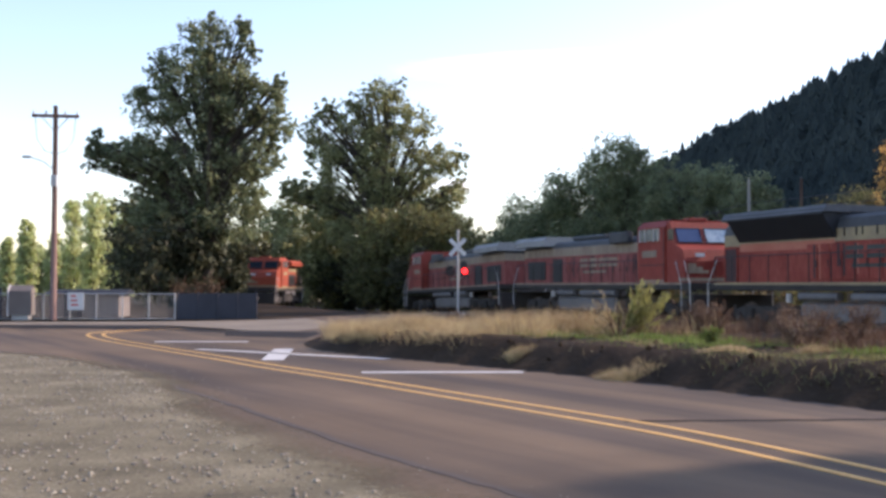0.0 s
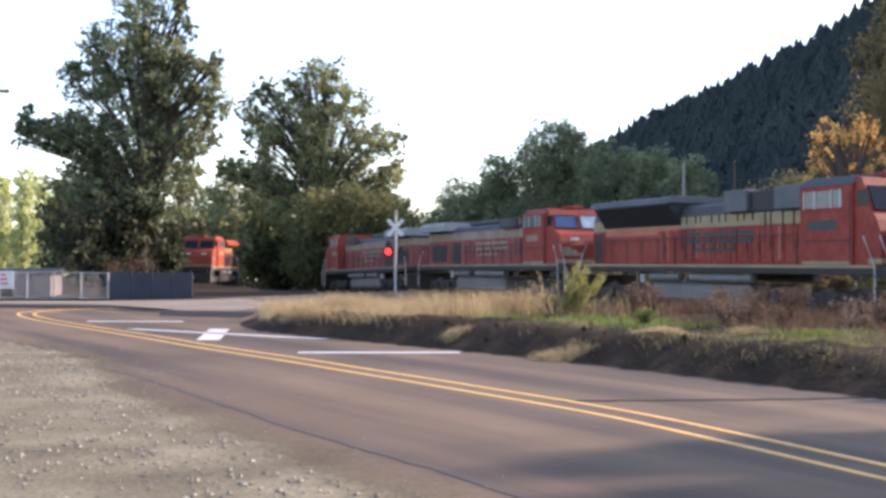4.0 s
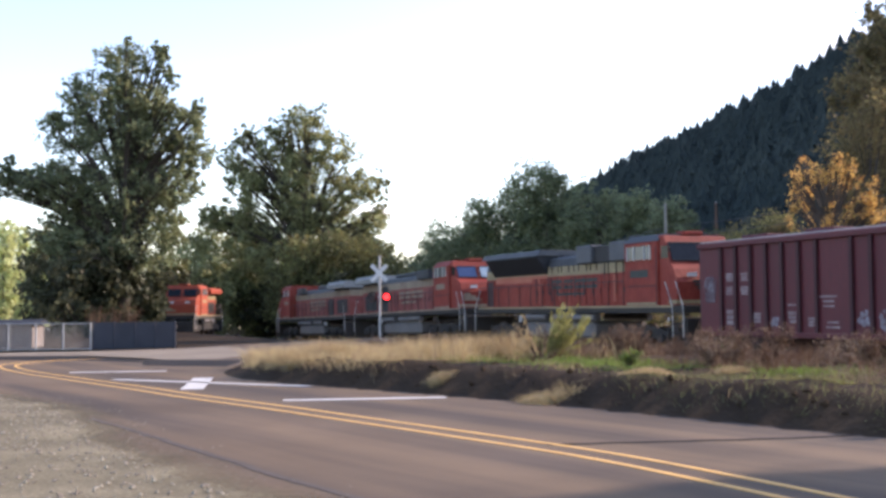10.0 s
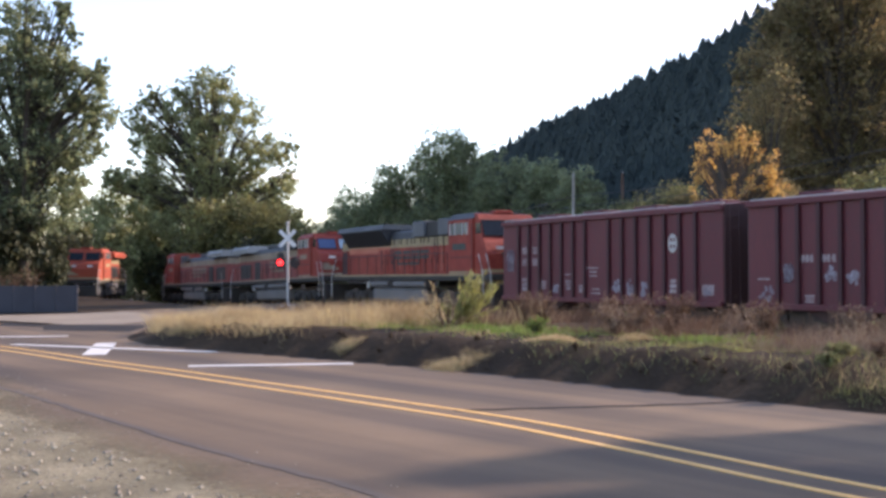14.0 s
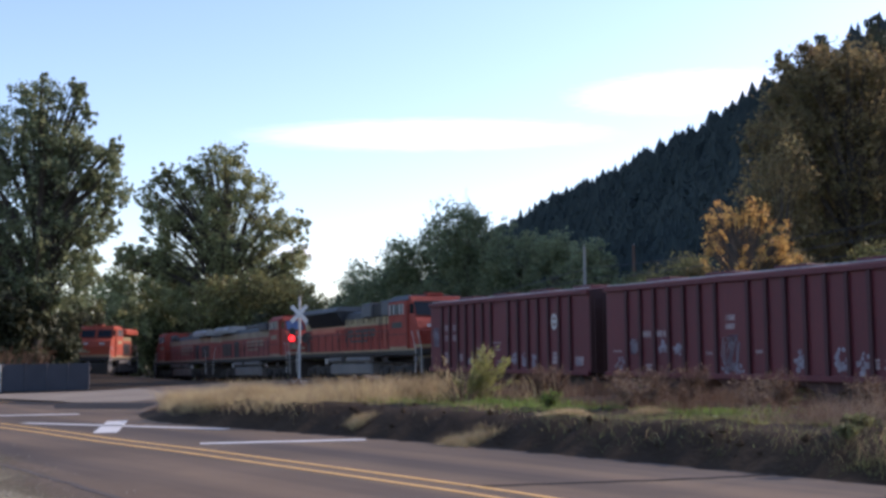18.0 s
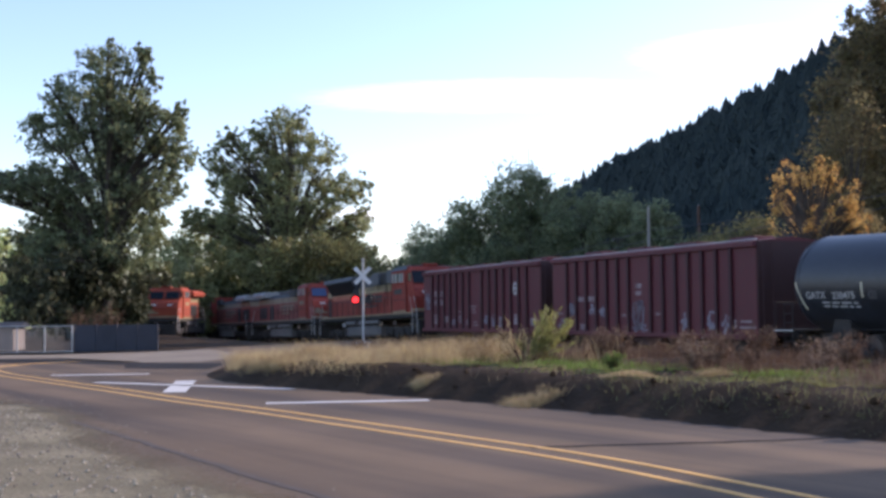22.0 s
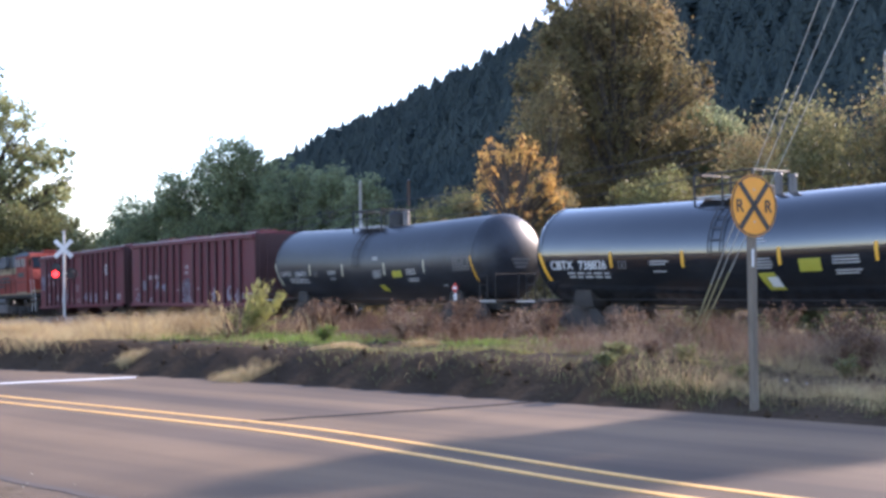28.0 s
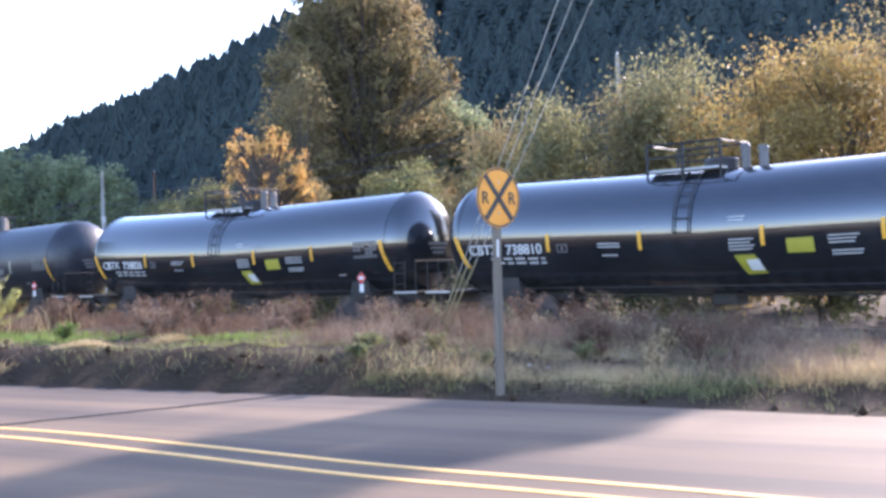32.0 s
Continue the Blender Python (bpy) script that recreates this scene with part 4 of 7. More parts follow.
def build_forest():
    """The firs that cover the hill: far woods in one mesh."""
    rng = np.random.default_rng(9)
    kinds = [conifer(rng, 1.0) for _ in range(10)]
    n = 24000
    a = np.radians(rng.uniform(2, 66, n))
    d = 90 + 330 * rng.random(n) ** 0.8
    x, y = np.sin(a) * d, np.cos(a) * d
    back = -track_u(x, y)
    z = ground_z(x, y)
    ok = (back > 60) & (z > 5)
    x, y, z = x[ok][:9500], y[ok][:9500], z[ok][:9500]
    VV, FF, base = [], [], 0
    for i in range(len(x)):
        h = rng.uniform(5, 9.5) * (1.2 if rng.random() < 0.1 else 1.0)
        V, F = kinds[i % 10]
        c, s = math.cos(i), math.sin(i)
        sc = h * rng.uniform(0.9, 1.3)
        VV.append(np.stack([x[i] + (V[:, 0] * c - V[:, 1] * s) * sc, y[i] + (V[:, 0] * s + V[:, 1] * c) * sc, z[i] - 0.5 + V[:, 2] * h], 1))
        FF.append(F + base)
        base += len(V)
    o = array_ob("conifer_forest", np.vstack(VV), np.vstack(FF), NEEDLE)
    tagged(o, "dense dark green conifer forest covering the hill", "forest", kind="stuff")


def blades(rng, P, h, lean, wid):
    """Grass blades: bent strips of two quads; P roots, h heights."""
    n = len(P)
    a = rng.random(n) * 6.283
    side = np.stack([np.cos(a), np.sin(a), np.zeros(n)], 1) * (wid * (0.6 + 0.8 * rng.random(n)))[:, None]
    b = rng.random(n) * 6.283
    bend = np.stack([np.cos(b), np.sin(b), np.zeros(n)], 1) * (h * lean * rng.random(n))[:, None]
    up = np.stack([np.zeros(n), np.zeros(n), h], 1)
    m = P + up * 0.55 + bend * 0.35
    t = P + up * (0.95 - 0.1 * lean) + bend
    V = np.stack([P - side, P + side, m + side * 0.8, m - side * 0.8, t], 1).reshape(-1, 3)
    i = np.arange(n) * 5
    return V, [*map(tuple, np.stack([i, i + 1, i + 2, i + 3], 1).tolist()), *map(tuple, np.stack([i + 3, i + 2, i + 4], 1).tolist())]


def scatter(rng, n, keep):
    """Roots on the strip between road and track; keep(x, y, w, u) gives the share to keep."""
    out = []
    while sum(map(len, out)) < n:
        s, u = rng.uniform(2, 66, 20000), rng.uniform(2.7, 23, 20000)
        x, y = T0.x + TDIR.x * s + TNEAR.x * u, T0.y + TDIR.y * s + TNEAR.y * u
        w = dist_line(EDGE_S, x, y)
        ok = ~inside(ROAD_POLY, x, y) & (w < dist_line(NEAR_S, x, y)) & (rng.random(len(x)) < keep(x, y, w, u))
        out.append(np.stack([x[ok], y[ok]], 1))
    P = np.vstack(out)[:n]
    return np.column_stack([P, ground_z(P[:, 0], P[:, 1]) - 0.02])


def patchy(x, y, f, seed, lo, hi):
    return smooth(lo, hi, waves(x, y, f, seed))


GREEN_SPOTS = ((2.2, 30.0, 1.6, 1.0), (3.4, 26.4, 1.4, 1.0), (5.0, 23.6, 1.2, 0.8), (6.2, 22.0, 1.2, 0.7), (7.9, 19.7, 0.9, 0.9), (10.2, 17.6, 0.7, 0.6))


def build_grass():
    rng = np.random.default_rng(21)
    specs = (
        ("dry_grass", "dry golden grass on the tip of the bank", GRASS_DRY, 30000, 0.55, 1.5, 0.0045, lambda x, y, w, u: smooth(0.35, 1.0, w) * smooth(24.5, 28.5, y) * smooth(6.5, 3, w) * smooth(44, 36, y) * (0.12 + 0.88 * patchy(x, y, 1.0, 1.0, -0.4, 0.6))),
        ("grass_tufts", "scattered dry tufts on the dark bank", GRASS_DRY, 7000, 0.16, 1.4, 0.0024, lambda x, y, w, u: smooth(0.3, 0.7, w) * smooth(2.6, 1.4, w) * smooth(16.5, 19.0, y) * (0.01 + patchy(x, y, 0.9, 4.0, 0.6, 1.2))),
        ("green_grass", "low green grass in patches behind the bank", GRASS_GREEN, 24000, 0.12, 1.0, 0.006, lambda x, y, w, u: smooth(0.9, 1.4, w) * smooth(6.0, 3.5, w) * smooth(15, 18, y) * np.minimum(1, 0.05 * patchy(x, y, 0.8, 2.0, 0.0, 0.8) + sum(np.exp(-((x - cx) / rx) ** 2 - ((y - cy) / ry) ** 2) for cx, cy, rx, ry in GREEN_SPOTS))),
        ("brown_weeds", "dry brown weeds beside the track", WEED_BROWN, 56000, 0.62, 1.2, 0.0035, lambda x, y, w, u: smooth(47, 43, y) * smooth(2.6, 4.6, w) * smooth(2.9, 4.2, u) * (0.04 + 0.96 * patchy(x, y, 0.8, 3.0, 0.1, 0.9))),
        ("verge_grass", "straw coloured grass round the sign post", GRASS_DRY, 52000, 0.3, 1.7, 0.0019, lambda x, y, w, u: smooth(0.35, 1.3, w) * smooth(6.8, 4, w) * smooth(15.6, 13.6, y) * (0.06 + 0.94 * patchy(x, y, 0.9, 6.0, -0.1, 0.7))),
        ("verge_weeds", "fine brown weeds round the sign post", WEED_HEAD, 34000, 0.5, 1.3, 0.0024, lambda x, y, w, u: smooth(0.9, 2.2, w) * smooth(8, 4.5, w) * smooth(19, 14, y) * (0.1 + 0.9 * patchy(x, y, 1.1, 5.0, -0.1, 0.7))),
        ("verge_greens", "olive weeds on the face of the bank", LEAF_BUSH, 24000, 0.12, 1.4, 0.005, lambda x, y, w, u: smooth(0.1, 0.4, w) * smooth(4, 2, w) * smooth(21, 16, y) * (0.15 + patchy(x, y, 1.2, 8.0, 0.0, 0.8))),
    )
    for name, label, mat, n, h, lean, wid, keep in specs:
        P = scatter(rng, n, keep)
        H = h * (0.3 + 1.0 * rng.random(n)) * (0.5 + 0.8 * patchy(P[:, 0], P[:, 1], 0.9, 9.0, -0.9, 0.9))
        V, F = blades(rng, P, H, lean, wid)
        tagged(array_ob(name, V, F, mat), label, "grass", kind="stuff")


def bush(name, base, h, w, leaf, count, size, label, seed, upright=0.0, stems=14, heads=False):
    """A shrub of thin stems with small leaves along them."""
    rng = np.random.default_rng(seed)
    t = thing(name, Matrix.Translation(base), label, "shrub", "weeds and shrubs on the bank")
    bm = B()
    P, tips = [], []
    for k in range(stems):
        a, r = rng.random() * 6.28, w * rng.random() ** 0.6
        tip = np.array([r * math.cos(a), r * math.sin(a), h * (0.6 + 0.45 * rng.random()) * (1 - 0.35 * (r / w) * (1 - upright))])
        mid = tip * np.array([0.4, 0.4, 0.55])
        tube(bm, [(0, 0, -0.05), mid, tip], 0.012, 0.003, 4, False)
        q = rng.random((count // stems, 1)) ** 0.7
        line = np.where(q < 0.5, mid * q * 2, mid + (tip - mid) * (q - 0.5) * 2)
        P.append(line + rng.normal(size=line.shape) * w * 0.09)
        tips.append(tip)
    tagged(part("stem", bm, WEED_BROWN, t), kind="stuff")
    if heads:
        C = np.repeat(np.array(tips), 5, 0) + rng.normal(size=(stems * 5, 3)) * 0.025
        U, W = rng.normal(size=C.shape) * 0.008 + np.array([0, 0, 0.01]), rng.normal(size=C.shape) * 0.006
        tagged(array_ob("seed_head", np.stack([C - U, C + W, C + U, C - W], 1).reshape(-1, 3), np.arange(len(C) * 4).reshape(-1, 4), WEED_HEAD, t), kind="stuff")
    P = np.vstack(P)
    n = len(P)
    ax = rng.normal(size=(n, 3)) + np.array([0, 0, 0.9 * upright])
    ax /= np.linalg.norm(ax, axis=1)[:, None]
    sd = np.cross(ax, rng.normal(size=(n, 3)))
    sd /= np.linalg.norm(sd, axis=1)[:, None]
    s = size * (0.6 + 0.8 * rng.random(n))[:, None]
    wide = 0.22
    V = np.stack([P - ax * s * 0.5, P + sd * s * wide, P + ax * s * 0.5, P - sd * s * wide], 1).reshape(-1, 3)
    V[:, 2] = np.maximum(V[:, 2], 0.01)
    array_ob("leaves", V, np.arange(n * 4).reshape(-1, 4), leaf, t)
    return t


build_trees()
build_forest()
build_grass()


def broom_shrub():
    """A feathery shrub that leans to one side: thin switches set with fine upright leaves, and bare dry stems beside it."""
    rng = np.random.default_rng(7)
    base = Vector((3.8, 25.3, gz(3.8, 25.3)))
    t = thing("shrub", Matrix.Translation(base), "feathery yellow-green shrub leaning over the grassy bank", "shrub", "weeds and shrubs on the bank")
    for name, stems, n, lean, spread, long, leaf, size, x0 in (("switches", 34, 42, 23, 17, 1.6, SHRUB_LEAF, 0.16, 0.08), ("dry_stems", 22, 16, -22, 17, 1.25, GRASS_DRY, 0.12, -0.1)):
        bm, P, D = B(), [], []
        for k in range(stems):
            a, b = radians(rng.normal(lean, spread)), radians(rng.normal(0, 14))
            d = np.array([math.sin(a), math.sin(b), math.cos(a)])
            d /= np.linalg.norm(d)
            L = long * (0.5 + 0.5 * rng.random()) * (1.12 - 0.5 * abs(math.degrees(a) - lean) / 40)
            root = np.array([x0 + rng.normal(0, 0.05), rng.normal(0, 0.05), -0.05])
            mid, tip = root + d * L * 0.5 + np.array([0, 0, 0.04]), root + d * L + np.array([0.05 * L, 0, -0.05 * L])
            tube(bm, [root, mid, tip], 0.009, 0.002, 4, False)
            q = (0.22 + 0.78 * rng.random((n, 1)) ** 0.8)
            P.append(np.where(q < 0.5, root + (mid - root) * q * 2, mid + (tip - mid) * (q - 0.5) * 2) + rng.normal(size=(n, 3)) * 0.03)
            D.append(np.tile(d, (n, 1)))
        stem = part(name, bm, WEED_BROWN, t, "thin brown stems")
        P, m = np.vstack(P), stems * n
        ax = np.vstack(D) + rng.normal(size=(m, 3)) * 0.26
        ax /= np.linalg.norm(ax, axis=1)[:, None]
        sd = np.cross(ax, rng.normal(size=(m, 3)))
        sd /= np.linalg.norm(sd, axis=1)[:, None]
        s = size * (0.6 + 0.8 * rng.random(m))[:, None]
        V = np.stack([P - ax * s * 0.5, P + sd * s * 0.07, P + ax * s * 0.5, P - sd * s * 0.07], 1).reshape(-1, 3)
        V[:, 2] = np.maximum(V[:, 2], 0.01)
        array_ob("leaves", V, np.arange(m * 4).reshape(-1, 4), leaf, stem)
    part("bent_stem", tube(B(), [(0.0, -0.1, -0.03), (0.03, -0.14, 0.2), (0.16, -0.16, 0.3), (0.3, -0.15, 0.33)], 0.024, 0.012, 6), GRASS_DRY, t, "pale bent dead stem")


broom_shrub()


def build_weeds():
    """Dry shrubs and leafy weeds between the bank and the track, one by one."""
    rng = np.random.default_rng(33)
    made = 0
    while made < 120:
        s, u = rng.uniform(8, 62), rng.uniform(3.6, 12.5)
        p = on_track(s, u)
        w = float(dist_line(EDGE_S, np.array([p.x]), np.array([p.y]))[0])
        if w < 3.2 or inside(ROAD_POLY, np.array([p.x]), np.array([p.y]))[0] or p.x < -1:
            continue
        z = gz(p.x, p.y)
        k = rng.random()
        h = rng.uniform(0.45, 0.98)
        if k < 0.62:
            bush("dry_shrub", Vector((p.x, p.y, z)), h, h * 0.55, WEED_BROWN, 520, 0.06, "dry reddish brown weed with feathery heads", 200 + made, 0.5, 22, True)
        elif k < 0.85:
            bush("pale_shrub", Vector((p.x, p.y, z)), h * 0.75, h * 0.55, WEED_HEAD, 480, 0.06, "pale straw coloured weed clump", 200 + made, 0.6, 22)
        else:
            bush("green_weed", Vector((p.x, p.y, z)), h * 0.55, h * 0.5, LEAF_BUSH, 420, 0.07, "low leafy green weed", 200 + made, 0.3, 14)
        made += 1
    for i in range(46):
        a, d = rng.uniform(-53, -29), rng.uniform(15.5, 23)
        q = at(a, d)
        if float(dist_line(EDGE_S, np.array([q.x]), np.array([q.y]))[0]) < 1.3 or float(track_u(q.x, q.y)) < 3.5 or inside(ROAD_POLY, np.array([q.x]), np.array([q.y]))[0]:
            continue
        h = rng.uniform(0.35, 0.75) * (0.5 if d < 18.5 else 1.0)
        k = i % 3
        bush(("dry_shrub", "pale_shrub", "green_weed")[k], q, h, h * 0.8, (WEED_BROWN, GRASS_DRY, LEAF_BUSH)[k], 420, 0.05, ("dry brown weed near the sign", "pale straw weed near the sign", "green leafy weed near the sign")[k], 500 + i, 0.5, 20)
    for i, (x, y, h, w, kind) in enumerate(((5.06, 22.3, 0.36, 0.3, 2), (6.38, 21.2, 0.62, 0.45, 1), (6.9, 21.9, 0.5, 0.4, 1), (9.4, 22.4, 0.6, 0.6, 1), (9.0, 21.6, 0.45, 0.5, 1), (4.0, 36.0, 0.55, 0.3, 1), (6.15, 27.2, 0.95, 0.4, 0), (5.7, 26.2, 0.8, 0.4, 0),
                                            (7.4, 14.6, 0.2, 0.2, 3), (7.9, 15.2, 0.2, 0.3, 3), (8.7, 14.6, 0.2, 0.26, 3), (10.9, 20.6, 0.7, 0.5, 1), (7.4, 22.8, 0.9, 0.45, 0), (8.2, 22.9, 0.85, 0.45, 0), (9.0, 20.2, 0.75, 0.4, 0))):
        bush(("dry_shrub", "pale_shrub", "green_weed", "green_weed")[kind], Vector((x, y, gz(x, y))), h, w, (WEED_BROWN, WEED_HEAD, GRASS_GREEN, LEAF_BUSH)[kind], 800, 0.055,
             ("tall reddish weed with feathery heads", "pale straw coloured clump at the edge of the bank", "bright green leafy weed on the bank", "low olive weed on the face of the bank")[kind], 580 + i, 0.7, 30, kind == 0)
    for i, (x, y, h, w) in enumerate(((3.12, 20.1, 0.27, 0.27), (2.8, 20.4, 0.2, 0.2), (1.25, 23.4, 0.17, 0.2), (6.3, 20.0, 0.2, 0.2), (4.9, 20.1, 0.14, 0.3))):
        n = 1100
        P = np.column_stack([x + rng.normal(0, w, n), y + rng.normal(0, w * 0.6, n), np.zeros(n)])
        P[:, 2] = ground_z(P[:, 0], P[:, 1]) - 0.02
        V, F = blades(rng, P, h * (0.25 + 1.1 * rng.random(n)) * np.exp(-((P[:, 0] - x) / (2 * w)) ** 2), 1.7, 0.003)
        tagged(array_ob("grass_tuft", V, F, GRASS_DRY), "golden dry grass tuft on the bank", "grass", "grass tufts on the bank")
    for i, (x, y) in enumerate(((6.82, 17.94), (11.05, 19.9), (9.1, 12.75), (9.25, 12.5), (10.3, 12.2))):
        bm = B()
        vs = [[bm.verts.new(((a - 1.5) * 0.018 + rng.normal(0, 0.005), (b - 1.5) * 0.016 + rng.normal(0, 0.005), 0.01 + 0.025 * rng.random())) for b in range(4)] for a in range(4)]
        for a in range(3):
            for b in range(3):
                bm.faces.new((vs[a][b], vs[a + 1][b], vs[a + 1][b + 1], vs[a][b + 1]))
        o = mesh_ob("paper_scrap", bm, WHITE_PAINT)
        o.matrix_world = Matrix.Translation((x, y, gz(x, y) + 0.06))
        tagged(o, "crumpled white paper scrap in the weeds", "litter", "litter on the bank")


def build_clods():
    """Clods of dark earth on the face of the bank."""
    rng = np.random.default_rng(44)
    x, y = rng.uniform(-5, 14, 40000), rng.uniform(2, 32, 40000)
    w = dist_line(EDGE_S, x, y)
    ok = ~inside(ROAD_POLY, x, y) & (w < 3.0) & (w > 0.05) & (w < dist_line(NEAR_S, x, y)) & (track_u(x, y) > 8)
    x, y = x[ok][:350], y[ok][:350]
    n = len(x)
    z = ground_z(x, y)
    r = 0.02 + 0.07 * rng.random(n) ** 3
    base = np.array([(1, 0, 0), (0, 1, 0), (-1, 0, 0), (0, -1, 0), (0, 0, 0.8), (0, 0, -0.5)])
    V = base[None] * (r[:, None, None] * (0.5 + rng.random((n, 6, 1)))) + np.stack([x, y, z + r * 0.2], 1)[:, None, :]
    f = np.array([(0, 1, 4), (1, 2, 4), (2, 3, 4), (3, 0, 4), (1, 0, 5), (2, 1, 5), (3, 2, 5), (0, 3, 5)])
    F = (f[None] + (np.arange(n) * 6)[:, None, None]).reshape(-1, 3)
    tagged(array_ob("earth_clods", V.reshape(-1, 3), F, SOIL), "dark clods of earth on the bank", "soil", kind="stuff")


def build_litter():
    """Dead stalks lying about the bank and between the weeds."""
    rng = np.random.default_rng(71)
    P = scatter(rng, 18000, lambda x, y, w, u: smooth(0.1, 0.6, w) * smooth(9, 5, w))
    n = len(P)
    a = rng.random(n) * 6.283
    d = np.stack([np.cos(a), np.sin(a), 0.25 * rng.random(n)], 1) * (0.05 + 0.16 * rng.random(n))[:, None]
    s = np.stack([-np.sin(a), np.cos(a), np.zeros(n)], 1) * 0.003
    P[:, 2] += 0.03
    V = np.stack([P - s, P + s, P + d + s, P + d - s], 1).reshape(-1, 3)
    tagged(array_ob("dead_stalks", V, np.arange(4 * n).reshape(-1, 4), WEED_BROWN), "dead brown stalks lying on the bank", "litter", kind="stuff")


for i, (a, d, h) in enumerate(((12.0, 79, 2.4), (12.9, 78, 1.9), (13.6, 80, 2.1))):
    bush("dry_reeds", at(a, d), h, h * 0.42, WEED_BROWN, 420, 0.14, "tall pale dry reeds below the cottonwood", 640 + i, 0.9, 26)
build_weeds()
build_clods()
build_litter()
# an unseen tree added beyond the track, its crown shaped to shade the near lane
leafy_tree("autumn_tree", Vector((39.3, 22.4, gz(39.3, 22.4))), 17.8, [(0.018, -0.05, 0.96, 0.034, 0.034, 0.07), (0.018, -0.05, 0.86, 0.045, 0.045, 0.08), (-0.014, 0.04, 0.9, 0.046, 0.046, 0.08), (-0.012, 0.034, 0.8, 0.06, 0.06, 0.07), (0.004, -0.01, 0.74, 0.1, 0.1, 0.07), (0, 0, 0.62, 0.115, 0.115, 0.1), (0, 0, 0.48, 0.115, 0.115, 0.1),
           (0, 0, 0.35, 0.105, 0.105, 0.1), (0, 0, 0.22, 0.085, 0.085, 0.09)], LEAF_AUTUMN, 46000, 0.3, "unseen tree added beyond the track to shade the near lane", 0.22, 150, shell=0.05)


# ---- rolling stock: x forward along the track, y towards the road, z up from the rail ----
WHEELS = []          # (wheelset, radius)
CARS = []            # (car, metres ahead of the first engine's end)


def wheel_set(parent, x, r=0.46, z=None):
    z = r if z is None else z
    bm = B()
    for y in (-0.72, 0.72):
        s = 1 if y > 0 else -1
        ring = [(y - 0.065 * s, r + 0.028), (y - 0.04 * s, r + 0.028), (y - 0.035 * s, r), (y + 0.065 * s, r - 0.004), (y + 0.065 * s, r - 0.06), (y + 0.03 * s, r - 0.08), (y + 0.03 * s, 0.15), (y + 0.07 * s, 0.12), (y + 0.07 * s, 0.0)]
        seg = 24
        rings = []
        for yy, rr in ring + [(y - 0.065 * s, 0.0)]:
            rings.append([bm.verts.new((rr * math.cos(6.28319 * k / seg), yy, rr * math.sin(6.28319 * k / seg))) for k in range(seg)])
        rings = rings + [rings[0]]
        for a, b in zip(rings, rings[1:]):
            for k in range(seg):
                bm.faces.new((a[k], a[(k + 1) % seg], b[(k + 1) % seg], b[k]))
    tube(bm, [(0, -0.7, 0), (0, 0.7, 0)], 0.08, seg=10)
    bmesh.ops.recalc_face_normals(bm, faces=bm.faces)
    ob = part("wheelset", bm, RAIL, parent)
    ob.location = (x, 0, z)
    WHEELS.append((ob, r, x, z))
    return ob


def freight_truck(car, x):
    """Two-axle truck: cast side frames with spring nests, a bolster and wheelsets."""
    t = new("truck")
    t.parent = car
    bm = B()
    for y in (-0.98, 0.98):
        side_prism(bm, [(-1.2, 0.55), (-1.15, 0.36), (-0.85, 0.36), (-0.55, 0.28), (0.55, 0.28), (0.85, 0.36), (1.15, 0.36), (1.2, 0.55), (0.75, 0.62), (0.45, 0.84), (-0.45, 0.84), (-0.75, 0.62)], y - 0.07, y + 0.07)
        for k in (-0.2, 0.0, 0.2):
            tube(bm, [(k, y, 0.4), (k, y, 0.7)], 0.085, seg=8)
        for k in (-0.92, 0.92):
            tube(bm, [(k, y - 0.1, 0.46), (k, y + 0.13, 0.46)], 0.13, seg=10)
    bmesh.ops.translate(bm, verts=bm.verts, vec=(x, 0, 0))
    o = part("side_frames", bm, UNDER, car)
    bm = B()
    box(bm, x - 0.2, x + 0.2, -1.05, 1.05, 0.62, 0.9, 0.03)
    part("bolster", bm, UNDER, car)
    for k in (-0.88, 0.88):
        wheel_set(car, x + k)
    bpy.data.objects.remove(t)


def coupler(car, x, s):
    bm = B()
    box(bm, min(x, x + s * 0.75), max(x, x + s * 0.75), -0.09, 0.09, 0.8, 0.98, 0.02)
    box(bm, min(x + s * 0.55, x + s * 0.8), max(x + s * 0.55, x + s * 0.8), -0.16, 0.16, 0.74, 1.04, 0.04)
    tube(bm, [(x, 0.35, 0.85), (x + s * 0.35, 0.3, 0.55), (x + s * 0.7, 0.15, 0.55)], 0.03, seg=6)
    part("coupler", bm, UNDER, car)


def bars(bm, x0, z0, rows, y, rng, h=0.06, gap=0.05, w=(0.15, 0.4), total=1.4):
    """Lines of writing too small to read, as bars."""
    for i in range(rows):
        x = x0
        while x < x0 + total:
            k = rng.uniform(*w)
            box(bm, x, min(x + k, x0 + total), y, y + 0.008, z0 - i * (h + gap), z0 - i * (h + gap) + h)
            x += k + 0.06
    return bm


def lettering(name, text, size, m, mat, parent, squeeze=1.0):
    cu = bpy.data.curves.new(name, "FONT")
    cu.body, cu.size, cu.extrude, cu.align_x, cu.offset = text, size, 0.004, "LEFT", 0.01 * size
    tmp = new("tmp", cu)
    me = bpy.data.meshes.new_from_object(tmp.evaluated_get(bpy.context.evaluated_depsgraph_get()))
    bpy.data.objects.remove(tmp)
    me.materials.clear()
    me.materials.append(mat)
    ob = new(name, me)
    ob.parent = parent
    ob.matrix_basis = m @ Matrix.Diagonal((squeeze, 1, 1, 1))
    return ob


TANK_R, TANK_ZC = 1.54, 2.46


